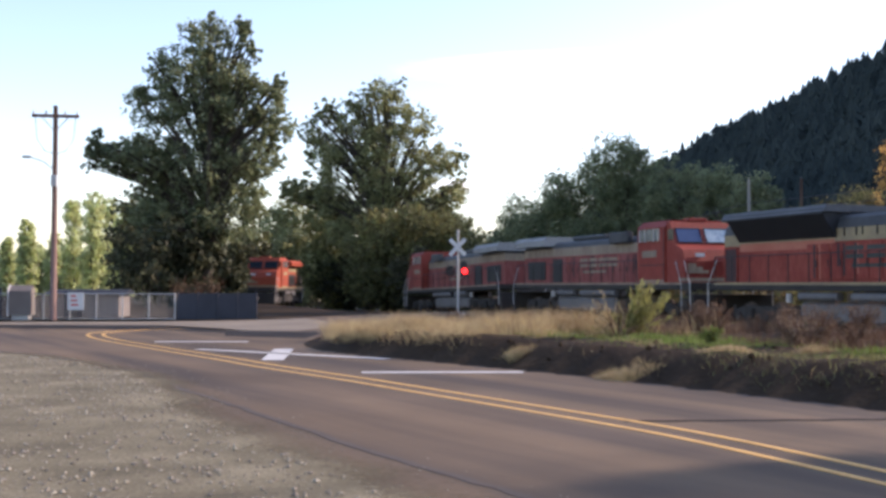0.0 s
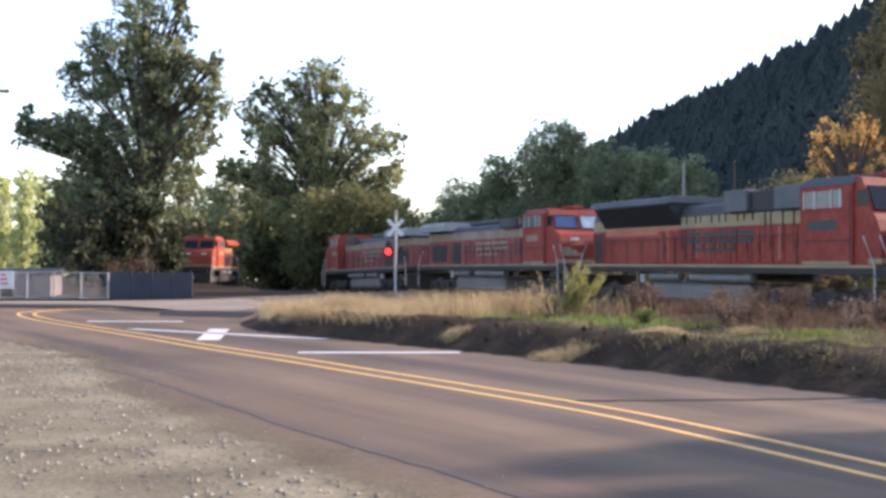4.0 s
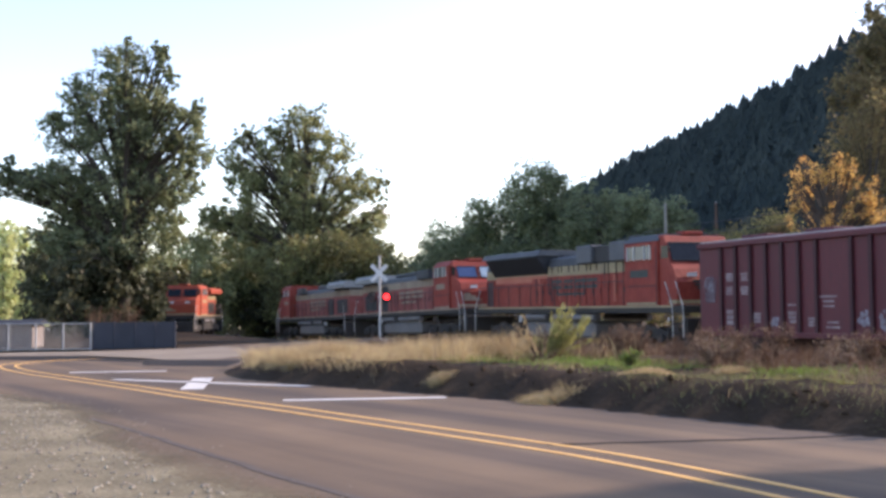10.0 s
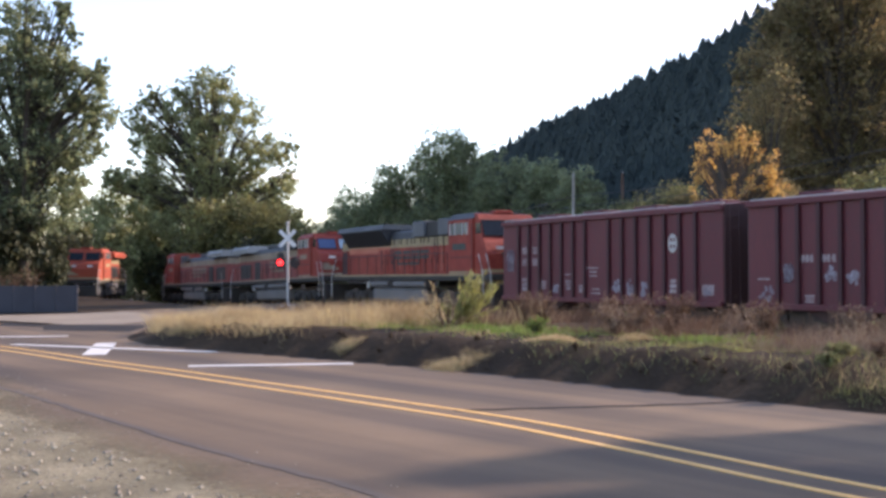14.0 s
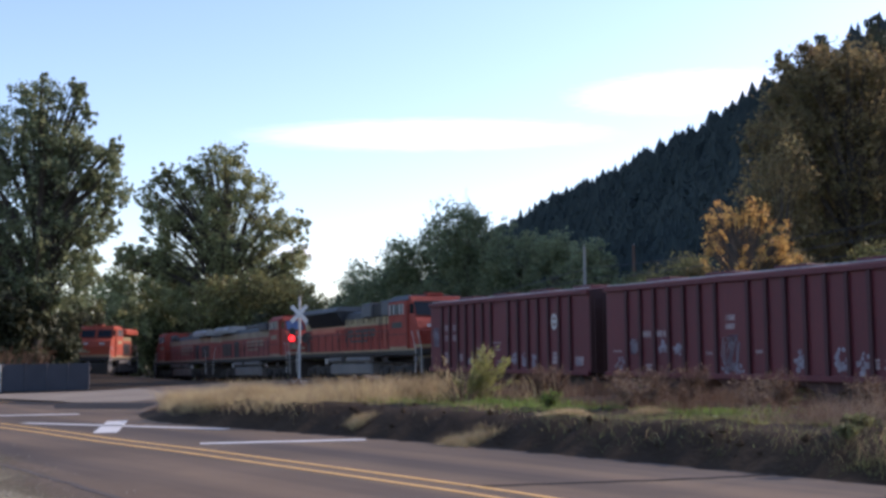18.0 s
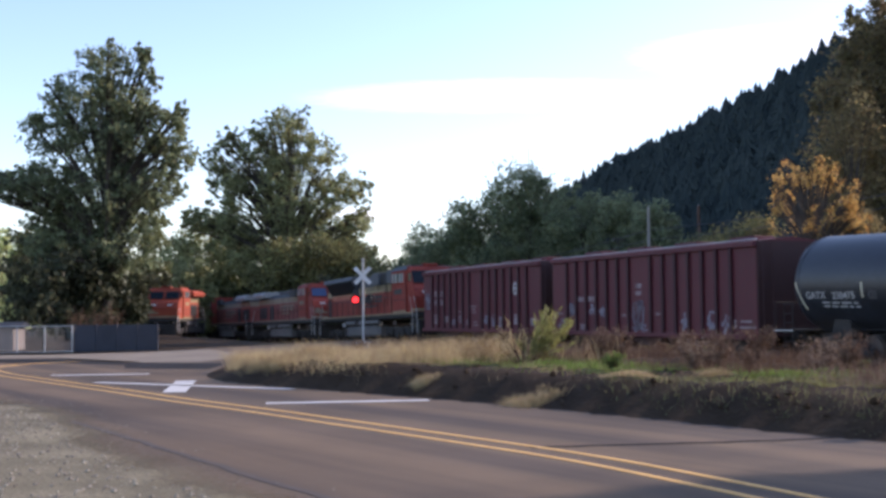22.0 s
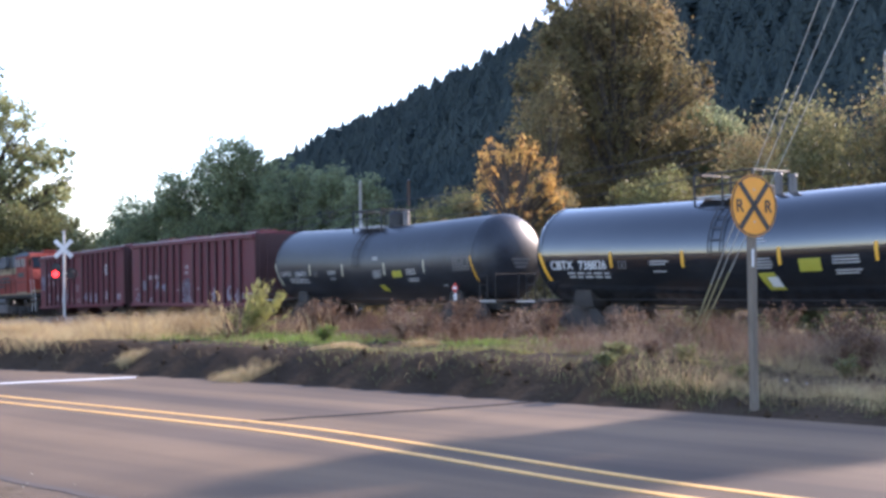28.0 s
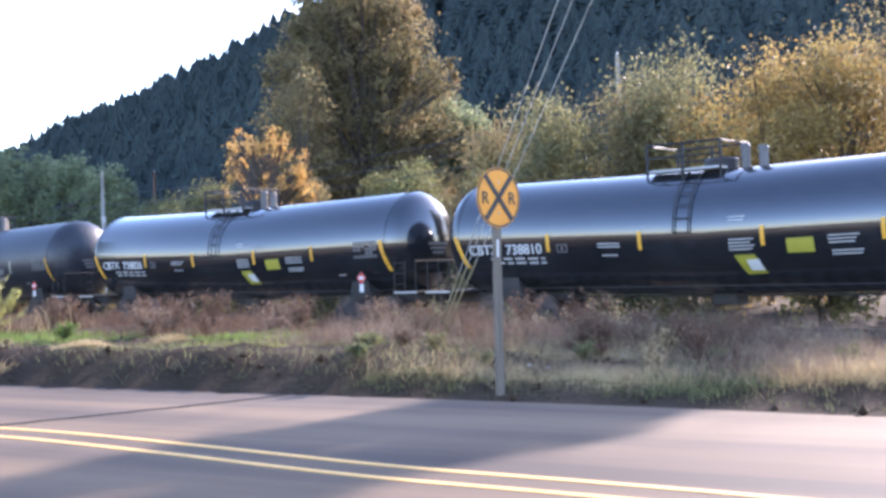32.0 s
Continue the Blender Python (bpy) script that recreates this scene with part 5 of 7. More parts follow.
def curved(bm, x0, x1, a0, a1, zc, r, n=8, lift=0.012, skew=0.0):
    """A thin label that follows the tank's shell, between two angles above level (degrees) on the road side."""
    cols = []
    for i in range(n + 1):
        a = radians(a0 + (a1 - a0) * i / n)
        dx = skew * (i / n - 0.5)
        cols.append([bm.verts.new((x + dx, (r + k) * math.cos(a), zc + (r + k) * math.sin(a))) for x, k in ((x0, lift), (x1, lift), (x1, 0), (x0, 0))])
    for a, b in zip(cols, cols[1:]):
        for k in range(4):
            bm.faces.new((a[k], a[(k + 1) % 4], b[(k + 1) % 4], b[k]))
    bm.faces.new(cols[0])
    bm.faces.new(cols[-1][::-1])
    bmesh.ops.recalc_face_normals(bm, faces=bm.faces)
    return bm


def tank_car(ahead, L, mark, label, placard_style):
    """L: length of the tank between its heads. The two halves of the shell slope a little towards the outlet in the middle."""
    car = thing("tank_car", Matrix(), label, "tank car", "freight train")
    CARS.append((car, ahead))
    rng = np.random.default_rng(int(ahead * 10) % 997)
    R, zc, h = TANK_R, TANK_ZC, L / 2
    k = 0.8
    fall = math.tan(radians(0.9 if placard_style else 1.15))

    def sag(x):
        return fall * (abs(x) - h * 0.55)

    def bent(bm):
        for v in bm.verts:
            v.co.z += sag(v.co.x)
        return bm

    prof = [(-h, 0.0)]
    for i in range(1, 11):
        a = math.pi / 2 * i / 10
        prof.append((-h + k * (1 - math.cos(a)), R * math.sin(a)))
    prof += [(h - k * (1 - math.cos(math.pi / 2 * i / 10)), R * math.sin(math.pi / 2 * i / 10)) for i in range(10, 0, -1)] + [(h, 0.0)]
    prof.insert(11, (0.0, R))
    shell = part("tank_shell", bent(revolve_x(B(), prof, 56, 0, zc)), (BLACK_TANK if placard_style else OLD_TANK), car, "glossy black tank shell", True)
    for x in (-h + k, h - k):
        bm = B()
        revolve_x(bm, [(x - 0.03, R), (x - 0.03, R + 0.012), (x + 0.03, R + 0.012), (x + 0.03, R)], 56, 0, zc)
        part("weld_band", bent(bm), (BLACK_TANK if placard_style else OLD_TANK), shell)
    # stub sills, body bolsters, end platforms with ladders and rails
    tc = h - 2.2
    for s in (-1, 1):
        bm = B()
        box(bm, min(s * (tc - 1.6), s * (h + 0.45)), max(s * (tc - 1.6), s * (h + 0.45)), -0.35, 0.35, 0.72, 1.02, 0.02)
        part("stub_sill", bm, UNDER, car)
        bm = B()
        side_prism(bm, [(s * (tc - 0.45), 0.9), (s * (tc + 0.45), 0.9), (s * (tc + 0.3), 1.5), (s * (tc - 0.3), 1.5)], -1.1, 1.1)
        part("saddle", bm, UNDER, car)
        bm = B()
        box(bm, min(s * (h - 0.5), s * (h + 0.4)), max(s * (h - 0.5), s * (h + 0.4)), -1.5, 1.5, 1.02, 1.07)
        part("end_platform", bm, UNDER, car)
        for y in (-1.48, 1.48):
            bm = B()
            for xx in (h - 0.45, h - 0.05):
                tube(bm, [(s * xx, y, 0.35), (s * xx, y, 1.95)], 0.018, seg=6)
            for z in (0.4, 0.7, 1.0, 1.3, 1.6, 1.9):
                tube(bm, [(s * (h - 0.45), y, z), (s * (h - 0.05), y, z)], 0.014, seg=6)
            part("end_ladder", bm, UNDER, car)
        bm = B()
        tube(bm, [(s * (h + 0.36), -1.48, 1.05), (s * (h + 0.36), -1.48, 1.95), (s * (h + 0.36), 1.48, 1.95), (s * (h + 0.36), 1.48, 1.05)], 0.018, seg=6)
        part("end_rail", bm, UNDER, car)
        bm = B()
        box(bm, min(s * (h - 0.45), s * (h + 0.42)), max(s * (h - 0.45), s * (h + 0.42)), 1.5, 1.53, 1.03, 1.075)
        part("step_edge", bm, HANDRAIL, car, "worn white platform edge")
        freight_truck(car, s * tc)
        coupler(car, s * (h + 0.4), s)
    bm = B()
    for y in (-1.47, 1.47):
        tube(bm, [(-h + 0.3, y, 1.12), (h - 0.3, y, 1.12)], 0.013, seg=6)
    part("side_rail", bm, UNDER, car)
    bm = B()
    tube(bm, [(-h + 1.5, 0.25, 0.85), (h - 1.5, 0.25, 0.85)], 0.03, seg=6)
    part("brake_pipe", bm, UNDER, car)
    bm = B()
    box(bm, -0.35, 0.35, -0.3, 0.3, zc - R - 0.32, zc - R + 0.1, 0.05)
    part("bottom_outlet", bm, UNDER, car)
    # manway, valve housing, top platform with rails, ladder
    zt = zc + R + sag(0)
    bm = B()
    rm, hm = (0.42, 0.1) if placard_style else (0.42, 0.34)
    revolve_x(bm, [(-0.3, 0), (-0.3, rm), (hm - 0.05, rm), (hm, rm - 0.06), (hm, 0)], 20)
    bmesh.ops.transform(bm, matrix=pose(0.1 if placard_style else -0.35, 0, zt + 0.18, 0, -90, 0), verts=bm.verts)
    part("manway", bm, GRILLE, car)
    for xx, hh in ((-0.6, 0.5), (-1.05, 0.42)) if placard_style else ((-1.0, 0.5),):
        bm = tube(B(), [(xx, 0.15, zt - 0.1), (xx, 0.15, zt + hh)], 0.11, seg=10)
        valve = part("valve", bm, TANK_GREY, car, "grey valve on the tank top")
        part("valve_cap", tube(B(), [(xx, 0.15, zt + hh), (xx, 0.15, zt + hh + 0.07)], 0.14, 0.1, 10), TANK_GREY, valve)
    for y in (-0.55, 0.55):
        bm = B()
        box(bm, -0.2, 1.75, y - 0.22, y + 0.22, zt + 0.0, zt + 0.045)
        part("top_platform", bm, STEEL_GREY, car, "pale grated platform")
    for y in (-0.8, 0.8):
        for xx in (-0.25, 0.75, 1.72):
            part("rail_post", tube(B(), [(xx, y, zt - 0.25), (xx, y, zt + 0.66)], 0.032, seg=6), GRILLE, car)
        for q in (0.34, 0.66):
            part("platform_rail", tube(B(), [(-0.25, y, zt + q), (1.72, y, zt + q)], 0.028, seg=6), GRILLE, car)
    for xx in (-0.25, 1.72):
        part("platform_rail", tube(B(), [(xx, -0.8, zt + 0.66), (xx, 0.8, zt + 0.66)], 0.028, seg=6), GRILLE, car)
    rl = R + 0.07
    for xx in (0.25, 0.65):
        pts = [(xx, rl * math.cos(radians(a)), zc + sag(xx) + rl * math.sin(radians(a))) for a in range(-2, 78, 10)]
        part("ladder_rail", tube(B(), pts, 0.018, seg=6), UNDER, car)
    for a in (0, 12, 24, 36, 48):
        part("rung", tube(B(), [(xx, rl * math.cos(radians(a)), zc + sag(xx) + rl * math.sin(radians(a))) for xx in (0.25, 0.65)], 0.014, seg=6), UNDER, car)
    # amber reflectors, data panels, labels
    f = h / 8.1
    for x, a0, a1, sk in ((7.2, -31, 2, 0.3), (4.3, -15, 2, 0.0), (1.6, -15, 2, 0.0), (-1.55, -15, 2, 0.0), (-4.25, -15, 2, 0.0), (-7.28, -32, 3, 0.24)):
        bm = B()
        wd = (0.065 if sk else 0.045) if placard_style else 0.035
        curved(bm, x * f - wd, x * f + wd, a0, a1, zc, R, 8, skew=sk)
        part("reflector", bent(bm), REFLECTOR if placard_style or x < -7 else PALE_STRIP, car, "reflective strip on the shell")

    def flat(x, a):
        """A pose on the shell at that place, facing outwards; text reads from the front end to the rear."""
        r = R + 0.014
        y, z = r * math.cos(radians(a)), zc + r * math.sin(radians(a)) + sag(x)
        return Matrix.Translation((x, y, z)) @ pose(0, 0, 0, 0, 0, 180) @ pose(0, 0, 0, 90 + a * -1.0, 0, 0) @ Matrix.Translation((0, -0.12, 0))

    for word, xx in zip(mark.split(), (6.9 * f, 5.66 * f)):
        lettering("reporting_mark", word, 0.38 if placard_style else 0.31, flat(xx, -12.6), WHITE_PAINT if placard_style else HANDRAIL, car, 1.02)
    bm = B()
    for i in range(2):
        x = 6.2 * f - 0.05 * i
        while x > 4.5 * f:
            w = rng.uniform(0.16, 0.4)
            curved(bm, max(x - w, 4.45 * f), x, -22.5 - i * 4.5, -20.6 - i * 4.5, zc, R, 1)
            x -= w + 0.1
    # short stencil lines: start, end, first angle, rows
    for x0, x1, a0, rows in ((2.8, 2.1, -8, 2), (2.7, 2.2, -19, 1), (-0.72, -1.15, 11.5, 2), (-0.72, -1.38, -8, 4), (-3.05, -3.8, -9, 3), (-3.1, -3.9, -22, 2), (-5.2, -5.5, -34, 1)):
        for i in range(rows):
            w = rng.uniform(0.75, 1.0)
            curved(bm, (x0 + (x1 - x0) * w) * f, x0 * f, a0 - i * 2.9 - 1.1, a0 - i * 2.9, zc, R, 1)
    tagged(part("stencil_lettering", bent(bm), HANDRAIL, car, "small white stencil lines"), kind="stuff")
    bm = B()
    for x0, x1, a0, a1 in ((3.72, 3.75, -16, -8), (4.0, 4.03, -16, -8), (3.75, 4.0, -9, -8), (3.75, 4.0, -16, -15), (3.84, 3.9, -14, -10)):
        curved(bm, x0 * f, x1 * f, a0, a1, zc, R, 2)
    part("stencil_box", bent(bm), TANK_GREY, car, "small grey framed stencil")
    bm = B()
    for i in range(5):
        for q in range(6):
            if rng.random() < 0.85:
                curved(bm, -6.2 * f - q * 0.16, -6.07 * f - q * 0.16, -15 + i * 3.8, -12.2 + i * 3.8, zc, R, 1)
    tagged(part("data_panel", bent(bm), TANK_GREY, car, "grey data panel of small squares"), kind="stuff")
    bm = B()
    curved(bm, -2.72 * f, -2.1 * f, -22.5 if placard_style else -19, -10, zc, R, 5)
    part("lime_label" if placard_style else "amber_label", bent(bm), SIGN_LIME, car, "yellow rectangular label")
    if placard_style:
        bm = B()
        curved(bm, -1.4, -0.92, -42, -22.5, zc, R, 6, skew=0.2)
        part("lime_label", bent(bm), SIGN_LIME, car, "slanted lime yellow label")
        bm = B()
        curved(bm, -1.42, -1.12, -38, -27, zc, R, 4, 0.018, skew=0.08)
        part("white_label", bent(bm), WHITE_PAINT, car)
    else:
        bm = B()
        curved(bm, -1.3, -0.95, -40, -30, zc, R, 4, skew=0.18)
        part("lime_label", bent(bm), SIGN_LIME, car, "small slanted lime label")
    bm = B()
    box(bm, -0.13, 0.13, 0, 0.015, -0.13, 0.13, m=pose(-h + 1.75, 1.5, 1.5, 0, 45, 0))
    part("placard", bm, PLACARD_RED, car, "red and white diamond hazard placard")
    bm = B()
    box(bm, -0.1, 0.1, 0, 0.008, -0.05, 0.05, m=pose(-h + 1.75, 1.515, 1.5, 0, 0, 0))
    part("placard_bar", bm, WHITE_PAINT, car)
    bm = B()
    box(bm, -0.08, 0.08, 0, 0.012, -0.14, 0.1, m=pose(-h + 1.75, 1.5, 1.22, 0, 0, 0))
    part("placard_plate", bm, WHITE_PAINT, car)
    # small lettering on the rear head
    bm = B()
    for i in range(3):
        box(bm, -h - 0.01, -h + 0.12, -0.4 + 0.08 * i, 0.4 - 0.08 * i, zc - 0.04 - i * 0.13, zc + 0.03 - i * 0.13)
    part("head_lettering", bm, TANK_GREY, car)
    return car


def hopper_car(ahead, L, label, logo):
    """A ribbed covered hopper with sloping lower bays under its sides."""
    car = thing("hopper_car", Matrix(), label, "hopper car", "freight train")
    CARS.append((car, ahead))
    rng = np.random.default_rng(int(ahead * 7) % 91 + 3)
    h, W, z0, z1 = L / 2, 1.52, 0.82, 4.02
    body = part("body", prism(B(), [(-W, z0), (W, z0), (W, z1 - 0.12), (W - 0.12, z1), (0, z1 + 0.16), (-W + 0.12, z1), (-W, z1 - 0.12)], -h + 0.1, h - 0.1), HOPPER, car)
    pitch = (L - 0.2) / 17.1
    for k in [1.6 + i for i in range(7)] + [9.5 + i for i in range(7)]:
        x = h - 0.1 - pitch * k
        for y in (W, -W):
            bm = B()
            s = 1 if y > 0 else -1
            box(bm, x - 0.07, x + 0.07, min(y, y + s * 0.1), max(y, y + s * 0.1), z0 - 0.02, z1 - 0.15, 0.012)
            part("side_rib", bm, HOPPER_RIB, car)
    for nm, za, zb in (("top_chord", z1 - 0.2, z1 - 0.02), ("side_sill", z0 - 0.1, z0 + 0.08)):
        bm = B()
        for s in (-1, 1):
            box(bm, -h + 0.08, h - 0.08, min(s * W, s * (W + 0.13)), max(s * W, s * (W + 0.13)), za, zb, 0.015)
        part(nm, bm, HOPPER, car)
    bm = B()
    for s in (-1, 1):
        tube(bm, [(-h + 0.1, s * (W - 0.06), z1 + 0.05), (h - 0.1, s * (W - 0.06), z1 + 0.03)], 0.022, seg=10)
    part("roof_edge", bm, STEEL_GREY, car, "bare steel edge tube of the roof", True)
    for i in range(4):
        x = -h + 2.2 + (L - 4) * i / 3
        bm = B()
        box(bm, x - 0.7, x + 0.7, -0.45, 0.45, z1 + 0.1, z1 + 0.26, 0.03)
        part("roof_hatch", bm, HOPPER, car)
    for i in range(3):
        x = -h + 3.4 + (L - 6.8) * i / 2
        bm = B()
        side_prism(bm, [(x - 1.5, z0), (x + 1.5, z0), (x + 0.4, 0.4), (x - 0.4, 0.4)], -1.3, 1.3)
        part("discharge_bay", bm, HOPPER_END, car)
    bm = B()
    box(bm, -h + 0.1, h - 0.1, -0.3, 0.3, 0.7, 0.98, 0.02)
    part("centre_sill", bm, UNDER, car)
    for s in (-1, 1):
        xe = s * (h - 0.1)
        bm = B()
        side_prism(bm, [(xe, z0), (xe + s * 0.06, z0), (xe + s * 0.06, z1), (xe, z1)], -W + 0.02, W - 0.02)
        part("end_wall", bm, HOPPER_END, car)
        for y in (-1.35, 1.35):
            bm = B()
            tube(bm, [(xe + s * 0.14, y, 0.5), (xe + s * 0.14, y, z1)], 0.02, seg=6)
            tube(bm, [(xe + s * 0.14, y - 0.4 * np.sign(y), 0.5), (xe + s * 0.14, y - 0.4 * np.sign(y), z1)], 0.02, seg=6)
            for z in np.arange(0.6, z1, 0.38):
                tube(bm, [(xe + s * 0.14, y, z), (xe + s * 0.14, y - 0.4 * np.sign(y), z)], 0.016, seg=6)
            part("end_ladder", bm, HOPPER_END, car)
        freight_truck(car, s * (h - 2.1))
        coupler(car, s * (h + 0.02), s)
    # faded lettering and patches on the panels, counted in panel widths from the front end
    y = W + 0.006
    if logo:
        marks = [(k, z, 0.42, 0.3) for k in (2.1, 3.1) for z in (2.15, 2.62)] + [(2.1, 1.12, 0.4, 0.55), (3.9, 1.2, 0.42, 0.36), (6.1, 1.2, 0.42, 0.4), (7.2, 1.1, 0.36, 0.3), (14.0, 1.15, 0.4, 0.5), (16.2, 1.1, 0.6, 0.36)]
        lines = [(8.1, 2.0, 0.9), (8.2, 1.85, 0.5), (8.2, 1.7, 0.5), (8.4, 1.2, 0.5), (8.4, 1.05, 0.6), (6.1, 1.75, 0.4)]
    else:
        marks = [(8.4, 2.32, 0.5, 0.18), (8.4, 2.6, 0.5, 0.18), (3.1, 0.95, 0.4, 0.24), (7.1, 1.5, 0.36, 0.1), (10.0, 1.55, 0.34, 0.1), (15.6, 1.1, 0.3, 0.3)]
        lines = [(16.4, 1.3, 0.6), (16.5, 1.1, 0.9), (0.8, 1.6, 0.5)]
        for k in (2.8, 3.0, 3.2, 3.8, 4.0, 4.25):
            bm = B()
            x = h - 0.1 - pitch * k
            box(bm, x - 0.06, x + 0.06, y, y + 0.005, 2.12, 2.34)
            box(bm, x - 0.02, x + 0.1, y, y + 0.005, 2.2, 2.26)
            part("number_bar", bm, GRAFFITI, car)
    for k, z, w, hh in marks:
        x = h - 0.1 - pitch * k
        bm = B()
        for q in range(3):
            zz = z + hh * q / 3
            box(bm, x - w / 2 + 0.03 * rng.random(), x + w / 2 - 0.08 * rng.random(), y, y + 0.005, zz, zz + hh / 3 * 0.8)
        part("stencil_patch", bm, GRAFFITI, car, "faded white stencil patch")
    bm = B()
    for k, z, w in lines:
        x = h - 0.1 - pitch * k
        box(bm, x - w / 2, x + w / 2, y, y + 0.005, z, z + 0.06)
    tagged(part("stencil_lettering", bm, GRAFFITI, car, "faded stencil lines"), kind="stuff")
    if logo:
        xe = h - 0.1 - pitch * 14.0
        bm = B()
        n = 28
        ring = [bm.verts.new((xe + 0.23 * math.cos(6.28319 * k / n), y + 0.012, 2.83 + 0.32 * math.sin(6.28319 * k / n))) for k in range(n)]
        inner = [bm.verts.new((v.co.x, y, v.co.z)) for v in ring]
        bm.faces.new(ring)
        for k in range(n):
            bm.faces.new((ring[k], inner[k], inner[(k + 1) % n], ring[(k + 1) % n]))
        bmesh.ops.recalc_face_normals(bm, faces=bm.faces)
        em = part("emblem_disc", bm, HANDRAIL, car, "faded white oval emblem")
        bm = B()
        for dx in (-0.13, 0.03):
            for dz in (-0.16, 0.06):
                box(bm, xe + dx, xe + dx + 0.09, y + 0.012, y + 0.016, 2.83 + dz, 2.83 + dz + 0.11)
        part("emblem_mark", bm, HOPPER, em)
    # scrawl: loose looping strokes of sprayed paint, and soft blotches of it
    strokes = ((h - 0.7, 2.35, 0.75),) if logo else ((h - pitch * 2.2, 1.8, 0.45), (h - pitch * 8.5, 1.55, 0.95))
    for cx, cz, sc in strokes:
        bm = B()
        for q in range(6):
            a0 = rng.random() * 6
            pts = [(cx + sc * 0.5 * (math.sin(a0 + k * 1.3) * 0.5 + (q - 2.5) * 0.17), y + 0.004, cz + sc * 0.6 * math.cos(a0 * 1.7 + k * 1.05)) for k in range(7)]
            tube(bm, pts, 0.028, seg=4)
        tagged(part("scrawl", bm, SPRAY, car, "looping pale sprayed scrawl"), kind="stuff")
    patches = ((10.0, 1.3, 0.55, 0.6), (11.0, 1.3, 0.55, 0.6), (12.0, 1.25, 0.5, 0.6), (5.1, 1.2, 0.5, 0.3), (16.2, 1.25, 0.5, 0.4)) if logo else (
        (4.1, 1.8, 0.45, 0.5), (5.1, 1.7, 0.5, 0.55), (12.1, 1.3, 0.5, 0.75), (14.1, 1.3, 0.55, 0.8), (15.1, 1.3, 0.55, 0.75), (8.5, 1.05, 1.2, 0.3), (0.9, 1.2, 0.8, 0.45))
    for k, cz, w, hh in patches:
        bm = B()
        for q in range(16):
            a, rr = rng.random() * 6.283, rng.random() ** 0.5
            x, z, r = h - 0.1 - pitch * k + w * 0.45 * rr * math.cos(a), cz + hh * 0.45 * rr * math.sin(a), 0.05 + 0.05 * rng.random()
            ring = [bm.verts.new((x + r * (0.7 + 0.5 * rng.random()) * math.cos(0.785 * n), y + 0.0006 * q, z + r * (0.7 + 0.6 * rng.random()) * math.sin(0.785 * n))) for n in range(8)]
            bm.faces.new(ring[::-1])
        tagged(part("sprayed_patch", bm, SPRAY, car, "blotchy pale sprayed patch"), kind="stuff")
    return car


def loco_truck(car, x):
    bm = B()
    for y in (-1.12, 1.12):
        side_prism(bm, [(x - 2.2, 0.75), (x - 2.15, 0.42), (x - 1.5, 0.42), (x - 1.2, 0.55), (x - 0.45, 0.42), (x + 0.45, 0.42), (x + 1.2, 0.55), (x + 1.5, 0.42), (x + 2.15, 0.42), (x + 2.2, 0.75), (x + 1.6, 0.95), (x - 1.6, 0.95)], y - 0.08, y + 0.08)
        for k in (-1.85, 0, 1.85):
            tube(bm, [(x + k, y - 0.1, 0.53), (x + k, y + 0.2, 0.53)], 0.17, seg=10)
            for q in (-0.35, 0.35):
                tube(bm, [(x + k + q, y + 0.02, 0.55), (x + k + q, y + 0.02, 0.95)], 0.1, seg=8)
    part("truck_frame", bm, UNDER, car)
    for k in (-0.95, 0.95):
        part("brake_cylinder", tube(B(), [(x + k, 1.28, 0.5), (x + k, 1.28, 0.85)], 0.09, seg=8), UNDER, car)
    for k in (-1.85, 0, 1.85):
        wheel_set(car, x + k, 0.53)


